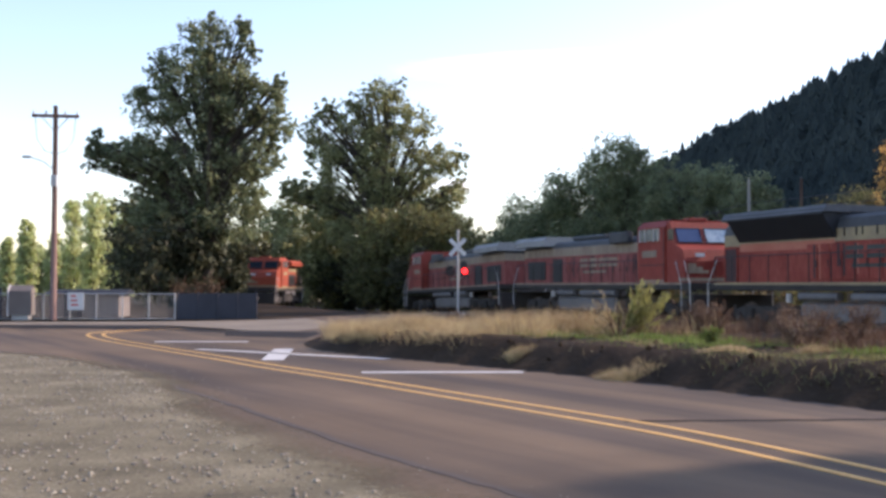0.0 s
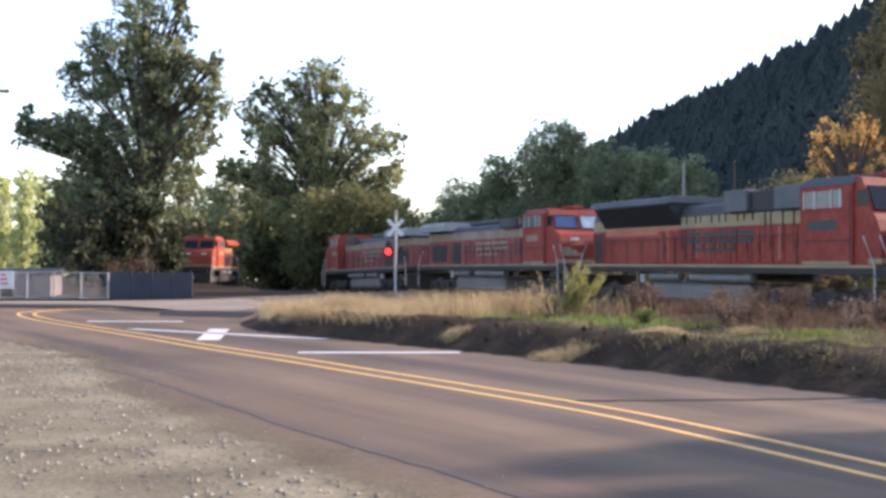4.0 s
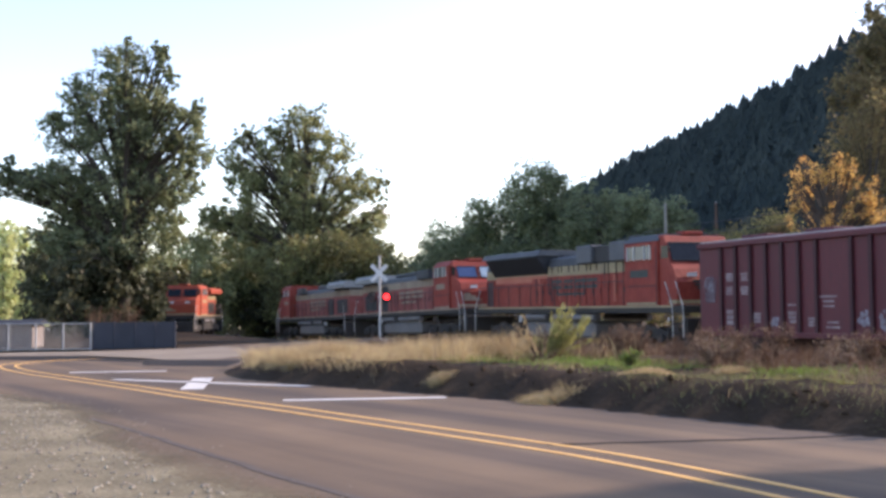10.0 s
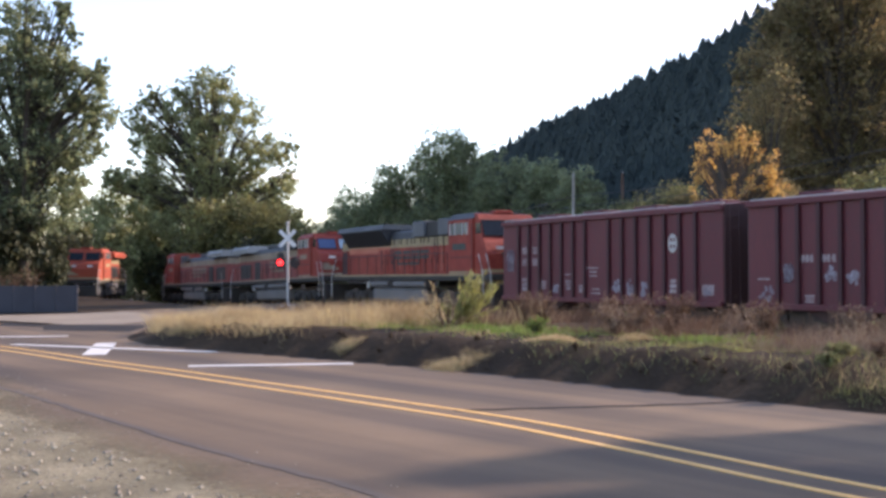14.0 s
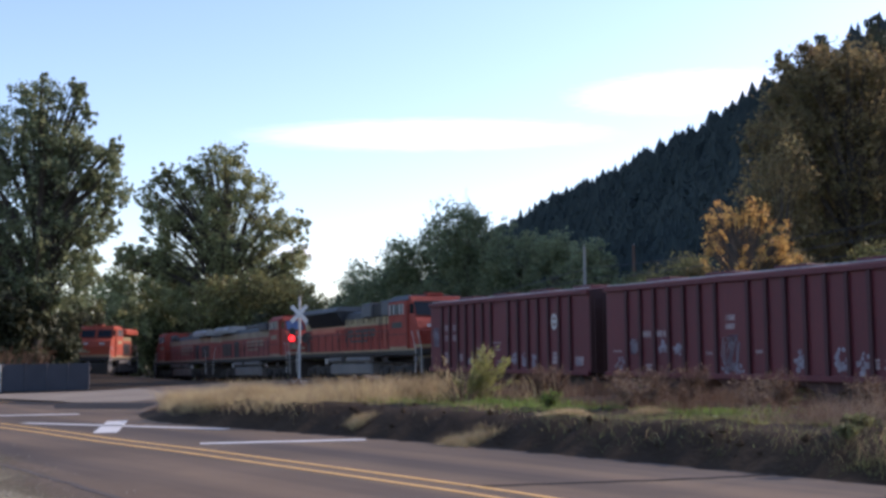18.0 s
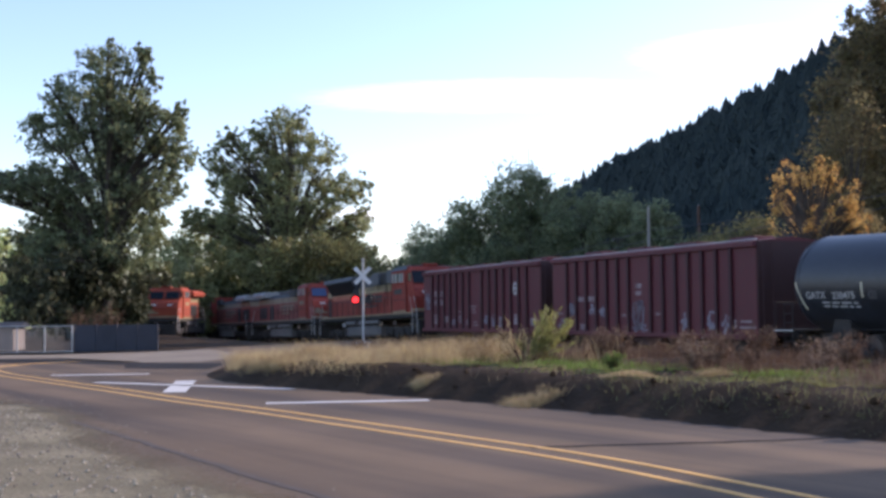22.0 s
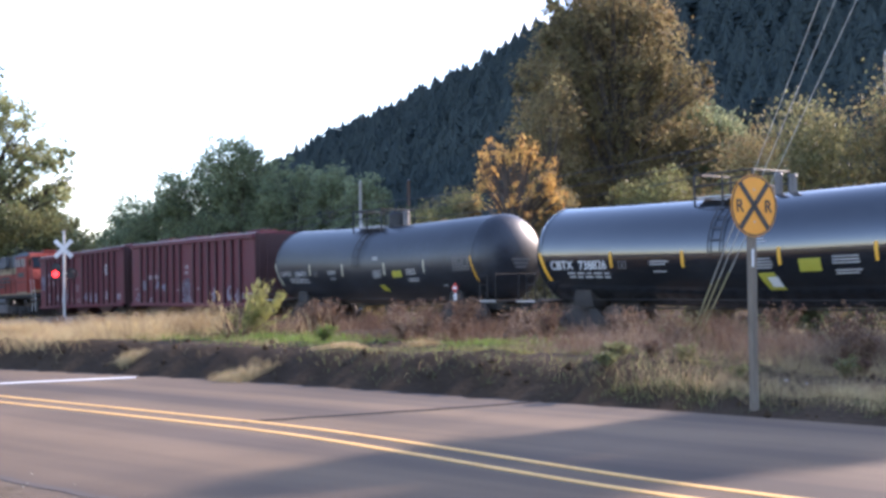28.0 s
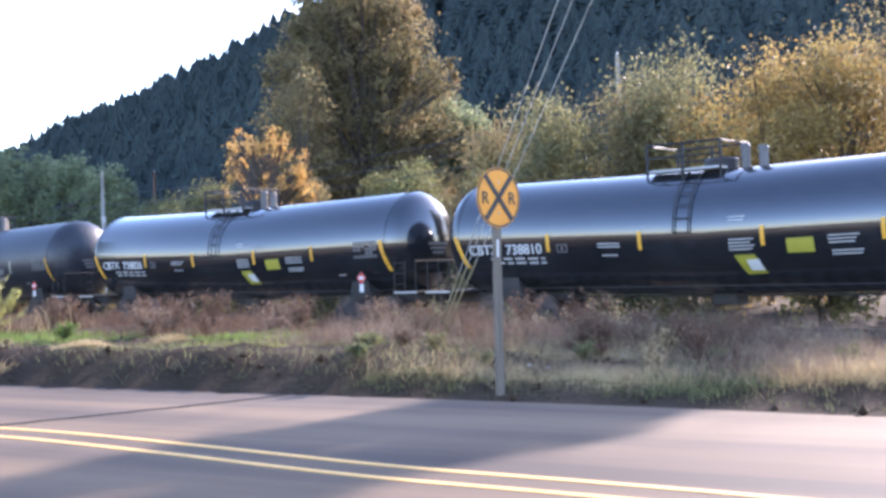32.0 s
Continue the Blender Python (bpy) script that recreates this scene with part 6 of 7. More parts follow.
def locomotive(ahead, L, label, cab_end, flare, blue, bright=False, parked=None, group="freight train"):
    """A road switcher: frame, walkway and rails, long hood with doors, radiator, cab and nose. cab_end: -1 or 1, the end with the cab.
    flare: a radiator section that flares out wide."""
    car = thing("locomotive", parked or Matrix(), label, "locomotive", group)
    if parked is None:
        CARS.append((car, ahead))
    c, h = cab_end, L / 2
    OR = ORANGE_BRIGHT if bright else ORANGE
    SIDE, BAND = (OR, CREAM) if flare or bright else (ORANGE_DUSTY, CREAM_DUSTY)
    ZW = 1.82                              # the walkway
    top = -0.1 if flare else -0.2          # the plain engines are lower
    RF = ROOF_GREY

    def X(d):
        """Metres from the far end towards the cab end."""
        return c * (d - h)

    def xbox(bm, d0, d1, *r):
        a, b = sorted((X(d0), X(d1)))
        return box(bm, a, b, *r)

    bm = B()
    xbox(bm, 0.5, L - 0.5, -1.5, 1.5, ZW - 0.3, ZW, 0.02)
    part("frame", bm, UNDER, car)
    bm = B()
    for s in (-1, 1):
        xbox(bm, 1.0, L - 1.2, min(s * 1.5, s * 1.515), max(s * 1.5, s * 1.515), ZW - 0.09, ZW)
    part("frame_stripe", bm, BAND, car, "dull yellow stripe along the walkway")
    bm = B()
    xbox(bm, L * 0.31, L * 0.63, -1.35, 1.35, 0.42, 1.14, 0.12)
    part("fuel_tank", bm, TANK_GREY if not bright else UNDER, car, "dusty grey fuel tank")
    for s in (-1, 1):
        for d0, d1 in ((0.315, 0.42), (0.455, 0.64)):
            part("air_reservoir", tube(B(), [(X(L * d0), s * 1.33, 1.33), (X(L * d0) + c * 0.06, s * 1.33, 1.33), (X(L * d1) - c * 0.06, s * 1.33, 1.33), (X(L * d1), s * 1.33, 1.33)], 0.16, seg=12), TANK_GREY, car, "grey air reservoir below the walkway")
        part("air_filter", tube(B(), [(X(L * 0.28), s * 1.3, 1.1), (X(L * 0.28), s * 1.3, 1.42)], 0.12, seg=10), HANDRAIL, car, "pale canister below the walkway")
    for d in ((4.2, L - 4.2) if L > 15 else (2.8, L - 2.8)):
        loco_truck(car, X(d))
    for d, s in ((0.5, -1), (L - 0.5, 1)):
        coupler(car, X(d), c * s)
        bm = B()
        xbox(bm, d - 0.1, d + 0.1, -1.45, 1.45, 0.25, 1.35, 0.02)
        part("pilot_plate", bm, UNDER, car)
    cab0, cab1, nose1 = (L - 4.6, L - 2.2, L - 1.1) if flare else (L - 5.0, L - 2.6, L - 1.1)
    Wd, zt, zs = 0.95, 4.12 if flare else 4.0, 3.22        # hood half-width, roof, top of the orange
    def hood(d0, d1, w, top, name_prefix="hood"):
        a, b = sorted((X(d0), X(d1)))
        o = part(name_prefix, prism(B(), [(-w, ZW), (w, ZW), (w, zs), (-w, zs)], a, b), SIDE, car, "faded orange hood side")
        part(name_prefix + "_stripe", prism(B(), [(-w - 0.004, zs), (w + 0.004, zs), (w + 0.004, zs + 0.44), (-w - 0.004, zs + 0.44)], a, b), BAND, car, "dull yellow band")
        part(name_prefix + "_roof", prism(B(), [(-w, zs + 0.44), (w, zs + 0.44), (w - 0.1, top - 0.12), (w - 0.3, top), (-w + 0.3, top), (-w + 0.1, top - 0.12)], a, b), RF, car, "dusty grey roof of the hood")
        return o
    hood(0.9, cab0 - 0.05, Wd, zt)
    # doors along the hood
    for i in range(15):
        d = 6.2 + i * 0.66
        if d > cab0 - 1.2:
            break
        for s in (-1, 1):
            bm = B()
            xbox(bm, d, d + 0.58, min(s * Wd, s * (Wd + 0.03)), max(s * Wd, s * (Wd + 0.03)), ZW + 0.1, zs - 0.06, 0.01)
            door = part("hood_door", bm, SIDE, car)
            part("door_latch", xbox(B(), d + 0.5, d + 0.54, min(s * (Wd + 0.03), s * (Wd + 0.05)), max(s * (Wd + 0.03), s * (Wd + 0.05)), 2.35, 2.6), GRILLE, door)
    if flare:
        for s in (-1, 1):
            bm = B()
            a, b = sorted((X(2.0), X(7.8)))
            prism(bm, [(s * 0.9, 3.36), (s * 1.0, 3.36), (s * 1.54, 4.16), (s * 1.5, 4.34), (s * 0.4, 4.36), (s * 0.4, 3.36)], a, b)
            part("radiator_wing", bm, GRILLE, car, "black flared radiator wing")
        bm = B()
        a, b = sorted((X(1.6), X(7.9)))
        prism(bm, [(-1.57, 4.22), (1.57, 4.22), (1.4, 4.46), (-1.4, 4.46)], a, b)
        part("radiator_roof", bm, PALE_PANEL, car, "pale grey radiator roof")
        bm = B()
        for q in (2.6, 4.6, 6.6):
            a, b = sorted((X(q - 0.5), X(q + 0.5)))
            box(bm, a, b, -0.9, 0.9, 4.46, 4.54, 0.03)
        part("radiator_fan", bm, ROOF_DARK, car)
        for s in (-1, 1):
            part("blower_housing", xbox(B(), 10.9, 12.2, min(s * 0.5, s * 1.18), max(s * 0.5, s * 1.18), 3.69, 4.48, 0.04), PALE_PANEL, car, "grey blower housing")
            part("intake_recess", xbox(B(), 12.22, 13.7, min(s * 0.5, s * 1.02), max(s * 0.5, s * 1.02), 3.69, 4.42, 0.02), GRILLE, car, "dark air intake")
            part("equipment_box", xbox(B(), 13.72, cab0 - 0.05, min(s * 0.5, s * 1.18), max(s * 0.5, s * 1.18), 3.69, 4.5, 0.04), PALE_PANEL, car, "grey equipment box beside the cab")
            for q in range(13):
                d = 8.2 + q * 0.52 + 0.12 * math.sin(q * 2.3)
                part("latch", xbox(B(), d, d + 0.035, min(s * 0.95, s * 0.99), max(s * 0.95, s * 0.99), 3.4 if d < 12.6 else 2.6, 3.68), GRILLE, car)
            part("end_recess", xbox(B(), 0.98, 1.78, min(s * 0.95, s * 0.965), max(s * 0.95, s * 0.965), ZW + 0.04, 3.12), HOPPER_END, car, "dark maroon panel at the hood end")
            for d in (0.93, 1.78):
                part("recess_frame", xbox(B(), d, d + 0.07, min(s * 0.95, s * 0.99), max(s * 0.95, s * 0.99), ZW, 3.18), ORANGE, car)
            part("light_panel", xbox(B(), 2.0, 7.7, min(s * 0.95, s * 0.956), max(s * 0.95, s * 0.956), 3.0, 3.3), LIGHT_ORANGE, car, "lighter orange strip below the radiator")
    else:
        bm = B()
        a, b = sorted((X(0.7), X(4.9)))
        prism(bm, [(-1.5, 3.8), (1.5, 3.8), (1.52, 4.1), (1.3, 4.3), (-1.3, 4.3), (-1.52, 4.1)], a, b)
        part("radiator_top", bm, OR if bright else RADIATOR_PALE, car, "wide radiator top")
        for s in (-1, 1):
            part("intake_grille", xbox(B(), 1.5, 3.9, min(s * 0.96, s * 0.99), max(s * 0.96, s * 0.99), 2.0, 3.0), GRILLE, car)
            part("intake_grille", xbox(B(), 4.9, 6.1, min(s * 0.96, s * 0.99), max(s * 0.96, s * 0.99), ZW + 0.05, 3.1), GRILLE, car)
        bm = B()
        xbox(bm, L * 0.32, L * 0.5, -0.6, 0.6, 4.0, 4.25, 0.08)
        part("exhaust_hump", bm, ROOF_DARK, car)
        for s in (-1, 1):
            part("blower_housing", xbox(B(), cab0 - 3.4, cab0 - 1.5, min(s * 0.94, s * 1.25), max(s * 0.94, s * 1.25), 3.67, 4.2, 0.04), RF, car)
    # large lettering on the hood: plain slanted bars
    bm = B()
    for i, w in enumerate((0.95, 1.0, 0.9, 0.9)):
        d = 8.3 + (3 - i) * 1.05 if c < 0 else 7.0 + i * 1.15
        if d + w > cab0:
            continue
        for z in (2.62, 2.9):
            xbox(bm, d, d + w, Wd + 0.03, Wd + 0.036, z, z + 0.15)
    xbox(bm, 8.6, min(11.2, cab0), Wd + 0.03, Wd + 0.036, 2.32, 2.44)
    part("side_lettering", bm, GREEN_DARK if flare else BAND, car, "worn large lettering as bars")
    # cab
    cw = 1.5
    a, b = sorted((X(cab0), X(cab1)))
    cab = part("cab", prism(B(), [(-cw, ZW), (cw, ZW), (cw, 4.4 + top), (cw - 0.35, 4.64 + top), (-cw + 0.35, 4.64 + top), (-cw, 4.4 + top)], a, b), OR, car, "orange cab")
    bm = B()
    prism(bm, [(-cw - 0.02, 4.41 + top), (cw + 0.02, 4.41 + top), (cw - 0.3, 4.7 + top), (-cw + 0.3, 4.7 + top)], a - 0.05, b + 0.05)
    part("cab_roof", bm, RF if flare else OR, car, "grey roof of the cab" if flare else "")
    # wide nose with a sloping windshield panel
    o = [(cab1, ZW), (nose1, ZW), (nose1 + 0.05, 2.7), (nose1 - 0.15, 3.2), (cab1 + 0.75, 3.45), (cab1 + 0.4, 4.4 + top), (cab1 + 0.3, 4.6 + top), (cab1, 4.64 + top)]
    bm = side_prism(B(), [(X(d), z) for d, z in o], -1.42, 1.42)
    part("nose", bm, OR, car, "orange wide nose")
    for s in (-1, 1):
        part("quarter_window", xbox(B(), cab1 + 0.12, cab1 + 0.62, min(s * 1.42, s * 1.43), max(s * 1.42, s * 1.43), 3.62, 4.1), GLASS_CAB, car, "dark side windshield")
    xn = [(cab1 + 0.745, 3.52), (cab1 + 0.43, 4.33 + top)]
    bm = B()
    for y0, y1 in ((-0.75, 1.32), (-1.34, -1.0)) if flare else ((0.12, 1.26), (-1.26, -0.12)):
        q = [bm.verts.new((X(d + 0.02), y, z)) for (d, z), y in ((xn[0], y0), (xn[0], y1), (xn[1], y1), (xn[1], y0))]
        w = [bm.verts.new(v.co + Vector((-c * 0.04, 0, 0))) for v in q]
        bm.faces.new(q)
        for k in range(4):
            bm.faces.new((q[k], w[k], w[(k + 1) % 4], q[(k + 1) % 4]))
        bmesh.ops.recalc_face_normals(bm, faces=bm.faces)
        pane = part("windshield", bm, GLASS_BLUE if blue and y0 > 0 else GLASS_SKY if blue else GLASS_CAB, car, "cab windshield pane")
        part("gasket", tube(B(), [(X(d + 0.03), y, z) for (d, z), y in ((xn[0], y0), (xn[0], y1), (xn[1], y1), (xn[1], y0), (xn[0], y0))], 0.025, seg=5), GRILLE, pane)
        bm = B()
    bm.free()
    for s in (-1, 1):
        y0, y1 = min(s * cw, s * (cw + 0.012)), max(s * cw, s * (cw + 0.012))
        w0, w1 = cab0 + 0.22, cab1 - 0.5
        for i, (p, q) in enumerate(((0.0, 0.27), (0.33, 0.72), (0.78, 1.0))):
            part("cab_window", xbox(B(), w0 + (w1 - w0) * p, w0 + (w1 - w0) * q, y0, y1, 3.62, 4.16), GLASS_PALE, car, "pale cab side window")
        y0, y1 = min(s * cw, s * (cw + 0.04)), max(s * cw, s * (cw + 0.04))
        bm = B()
        for z in (3.55, 4.16):
            xbox(bm, w0 - 0.06, w1 + 0.06, y0, y1, z, z + 0.06)
        part("window_frame", bm, OR, car)
        for p in (0.0, 0.3, 0.75, 1.0) if not bright else ():
            d = w0 + (w1 - w0) * p
            part("window_post", xbox(B(), d - 0.035, d + 0.035, y0, y1, 3.6, 4.18), HANDRAIL, car, "pale window post")
        part("groove", xbox(B(), w0, cab1 - 0.1, min(s * cw, s * (cw + 0.01)), max(s * cw, s * (cw + 0.01)), 2.56, 2.6), HOPPER_END, car)
        part("door_edge", xbox(B(), cab1 - 0.12, cab1 - 0.07, min(s * cw, s * (cw + 0.012)), max(s * cw, s * (cw + 0.012)), ZW + 0.04, 4.1), HOPPER_END, car)
        bm = B()
        xbox(bm, cab0 + 0.1, cab1 - 0.1, min(s * cw, s * (cw + 0.006)), max(s * cw, s * (cw + 0.006)), ZW + 0.02, ZW + 0.12)
        part("cab_sill_stripe", bm, BAND, car)
        bm = B()
        xbox(bm, cab0 + 0.4, cab0 + 1.7, min(s * cw, s * (cw + 0.006)), max(s * cw, s * (cw + 0.006)), 2.92, 3.22)
        part("number_bar", bm, GREEN_DARK if flare else BAND, car, "road number as a plain bar")
    bm = B()
    xbox(bm, cab1 - 0.3, cab1 + 0.25, -0.45, 0.45, 4.64 + top, 4.8 + top, 0.03)
    part("number_board", bm, OR, car, "number board on the cab roof")
    for y in (-0.9, 0.5):
        part("headlight", xbox(B(), nose1 - 0.02, nose1 + 0.06, y, y + 0.4, 2.9, 3.05), WHITE_PAINT, car)
    bm = B()
    xbox(bm, nose1 - 0.5, nose1 + 0.055, -1.43, 1.43, ZW + 0.05, ZW + 0.2)
    part("nose_stripe", bm, BAND, car)
    if flare:
        bm = B()
        for q in range(3):
            xbox(bm, nose1 - 0.1, nose1 + 0.06, -0.7 + 0.1 * q, 0.5 + 0.1 * q, 2.42 + 0.13 * q, 2.51 + 0.13 * q)
        part("nose_emblem", bm, GREEN_DARK, car, "dark worn emblem as bars")
    else:
        bm = B()
        for q in range(3):
            xbox(bm, nose1 - 0.1, nose1 + 0.06, 0.3 + 0.3 * q, 1.3, 2.2 + 0.14 * q, 2.34 + 0.14 * q)
        part("nose_chevron", bm, BAND, car, "dull yellow stepped patch on the nose")
    # handrails and stanchions, steps at the ends
    for s in (-1, 1):
        for i in range(13):
            d = 1.0 + i * (cab0 - 1.2) / 12
            bm = tube(B(), [(X(d), s * 1.46, ZW - 0.02), (X(d), s * 1.46, ZW + 1.0)], 0.02, seg=6)
            part("stanchion", bm, GRILLE, car)
        bm = tube(B(), [(X(1.0), s * 1.46, ZW + 1.0), (X(cab0 - 0.2), s * 1.46, ZW + 1.0)], 0.02, seg=6)
        part("handrail", bm, GRILLE, car)
        for d, o in ((L - 0.55, 0.5), (L - 1.25, 0.5), (0.55, -0.5)):
            bm = tube(B(), [(X(d), s * 1.5, 0.6), (X(d), s * 1.5, 1.75), (X(d - 0.55 * (1 if d > h else -1)), s * 1.44, 2.7)], 0.028, seg=6)
            part("step_rail", bm, HANDRAIL, car, "pale bent step handrail")
        for z in (0.4, 0.75, 1.1, 1.45):
            bm = B()
            xbox(bm, L - 1.25, L - 0.55, min(s * 1.2, s * 1.52), max(s * 1.2, s * 1.52), z, z + 0.05)
            part("step", bm, UNDER, car)
    # grime streaks down the hood side
    rng = random.Random(int(L * 10))
    for i in range(9 if flare else 18):
        d = rng.uniform(6.3, cab0 - 0.6)
        w = rng.uniform(0.05, 0.16)
        part("grime_streak", xbox(B(), d, d + w, Wd + 0.031, Wd + 0.034, rng.uniform(ZW + 0.1, 2.6), zs - 0.08), HOPPER_END if i % 3 else LIGHT_ORANGE, car, "grime streak on the hood")
    return car


locomotive(9.23, 20.1, "faded orange and black freight locomotive with flared radiators", -1, True, False)
locomotive(29.75, 20.4, "dusty orange freight locomotive with blue tinted windshield", -1, False, True)
locomotive(51.6, 20.9, "orange freight locomotive leading with its cab", 1, False, False)
hopper_car(-8.37, 14.1, "oxide red ribbed covered hopper car with white oval emblem", True)
hopper_car(-23.44, 14.1, "oxide red ribbed hopper car with sprayed scrawl", False)
tank_car(-39.07, 14.9, "GATX 230475", "older dusty black tank car", False)
tank_car(-56.5, 16.2, "CBTX 738826", "glossy black tank car with amber reflectors", True)
tank_car(-73.87, 16.2, "CBTX 738810", "glossy black tank car with lime labels", True)
locomotive(0, 11.0, "bright orange road switcher parked beyond the crossing", -1, False, False, True,
           Matrix.Translation((-16.5, 104.0, -0.45)) @ pose(0, 0, 0, 0, 0, 84), "parked engine")


def build_track():
    rng = np.random.default_rng(3)
    t = tagged(new("railway_track"), "steel rails on dark wooden sleepers in ballast", "railway track", kind="structure")
    stations = [-60, 0, 40, 60, 66, 72, 78, 85, 100, 130, 170, 240]
    prof = [(1.5, -0.2), (2.6, -0.48), (-2.6, -0.48), (-1.5, -0.2)]

    def extrude(profile, close):
        bm = B()
        rows = [[bm.verts.new(on_track(s, u, z)) for u, z in profile] for s in stations]
        n = len(profile)
        for a, b in zip(rows, rows[1:]):
            for k in range(n):
                bm.faces.new((a[k], a[(k + 1) % n], b[(k + 1) % n], b[k]))
        bm.faces.new(rows[0])
        bm.faces.new(rows[-1][::-1])
        bmesh.ops.recalc_face_normals(bm, faces=bm.faces)
        return bm

    part("ballast_bed", extrude(prof, True), BALLAST, t)
    prof = [(-0.07, -0.17), (0.07, -0.17), (0.07, -0.155), (0.012, -0.14), (0.012, -0.04), (0.036, -0.035), (0.036, 0.0), (-0.036, 0.0), (-0.036, -0.035), (-0.012, -0.04), (-0.012, -0.14), (-0.07, -0.155)]
    for u0 in (-0.753, 0.753):
        part("rail", extrude([(u0 + u, z) for u, z in prof], True), RAIL, t)
    bm = B()
    box(bm, -0.11, 0.11, -1.3, 1.3, -0.3, -0.165, 0.01)
    me = None
    for i in range(150):
        s = 10 + i * 0.55
        if me is None:
            o = part("sleeper", bm, SLEEPER, t)
            me = o.data
        else:
            o = new("sleeper", me)
            o.parent = t
        o.matrix_basis = Matrix.Translation(on_track(s)) @ pose(0, 0, 0, 0, 0, 108.9 + rng.normal(0, 0.5))


build_track()


# ---- signs, signal, poles, wires, fence ----
def rr_sign():
    """Round yellow railway warning sign on a weathered wooden post."""
    x, y = 8.16, 12.1
    z = gz(x, y)
    t = thing("warning_sign", Matrix.Translation((x, y, z)) @ pose(0, 0, 0, 0, 0.6, 11), "round yellow railway warning sign on a weathered post", "road sign")
    bm = B()
    box(bm, -0.047, 0.047, -0.047, 0.047, -0.4, 2.72, 0.012)
    part("post", bm, POST_WOOD, t, "weathered grey wooden post")
    zc, r = SIGN_Z - z, 0.39
    n = 48

    def disc(bm, r0, r1, y0, y1):
        a = [[bm.verts.new((q * math.cos(6.28319 * k / n), yy, zc + q * math.sin(6.28319 * k / n))) for k in range(n)] for q, yy in ((r1, y0), (r1, y1))]
        for k in range(n):
            bm.faces.new((a[0][k], a[0][(k + 1) % n], a[1][(k + 1) % n], a[1][k]))
        if r0 == 0:
            bm.faces.new(a[0])
            bm.faces.new(a[1][::-1])
        else:
            b = [[bm.verts.new((r0 * math.cos(6.28319 * k / n), yy, zc + r0 * math.sin(6.28319 * k / n))) for k in range(n)] for yy in (y0, y1)]
            for k in range(n):
                bm.faces.new((b[0][k], b[0][(k + 1) % n], b[1][(k + 1) % n], b[1][k]))
                for j in (0, 1):
                    bm.faces.new((a[j][k], a[j][(k + 1) % n], b[j][(k + 1) % n], b[j][k]))
        bmesh.ops.recalc_face_normals(bm, faces=bm.faces)
        return bm

    part("disc", disc(B(), 0, r, -0.055, -0.049), SIGN_YELLOW, t, "yellow sign disc")
    part("rim", disc(B(), r - 0.03, r - 0.01, -0.059, -0.054), SIGN_BLACK, t)
    bm = B()
    for s in (-1, 1):
        box(bm, -0.036, 0.036, -0.059, -0.054, -r + 0.03, r - 0.03, m=pose(0, 0, zc, 0, 40 * s, 0))
    part("cross", bm, SIGN_BLACK, t, "black diagonal cross")
    for s in (-1, 1):
        lettering("letter", "R", 0.225, Matrix.Translation((s * 0.24 - 0.072, -0.0568, zc - 0.08)) @ pose(0, 0, 0, 90, 0, 0), SIGN_BLACK, t)
    bm = B()
    for dz in (-0.2, 0.2):
        tube(bm, [(0, -0.063, zc + dz), (0, 0.06, zc + dz)], 0.012, seg=8)
    part("bolt", bm, STEEL_GREY, t)
    bm = B()
    box(bm, -0.047, -0.012, -0.052, -0.046, 1.78, 2.0)
    part("post_tag", bm, WHITE_PAINT, t, "small white tag on the post")


SHUTTERS = []        # (side of the mast, added shutter)


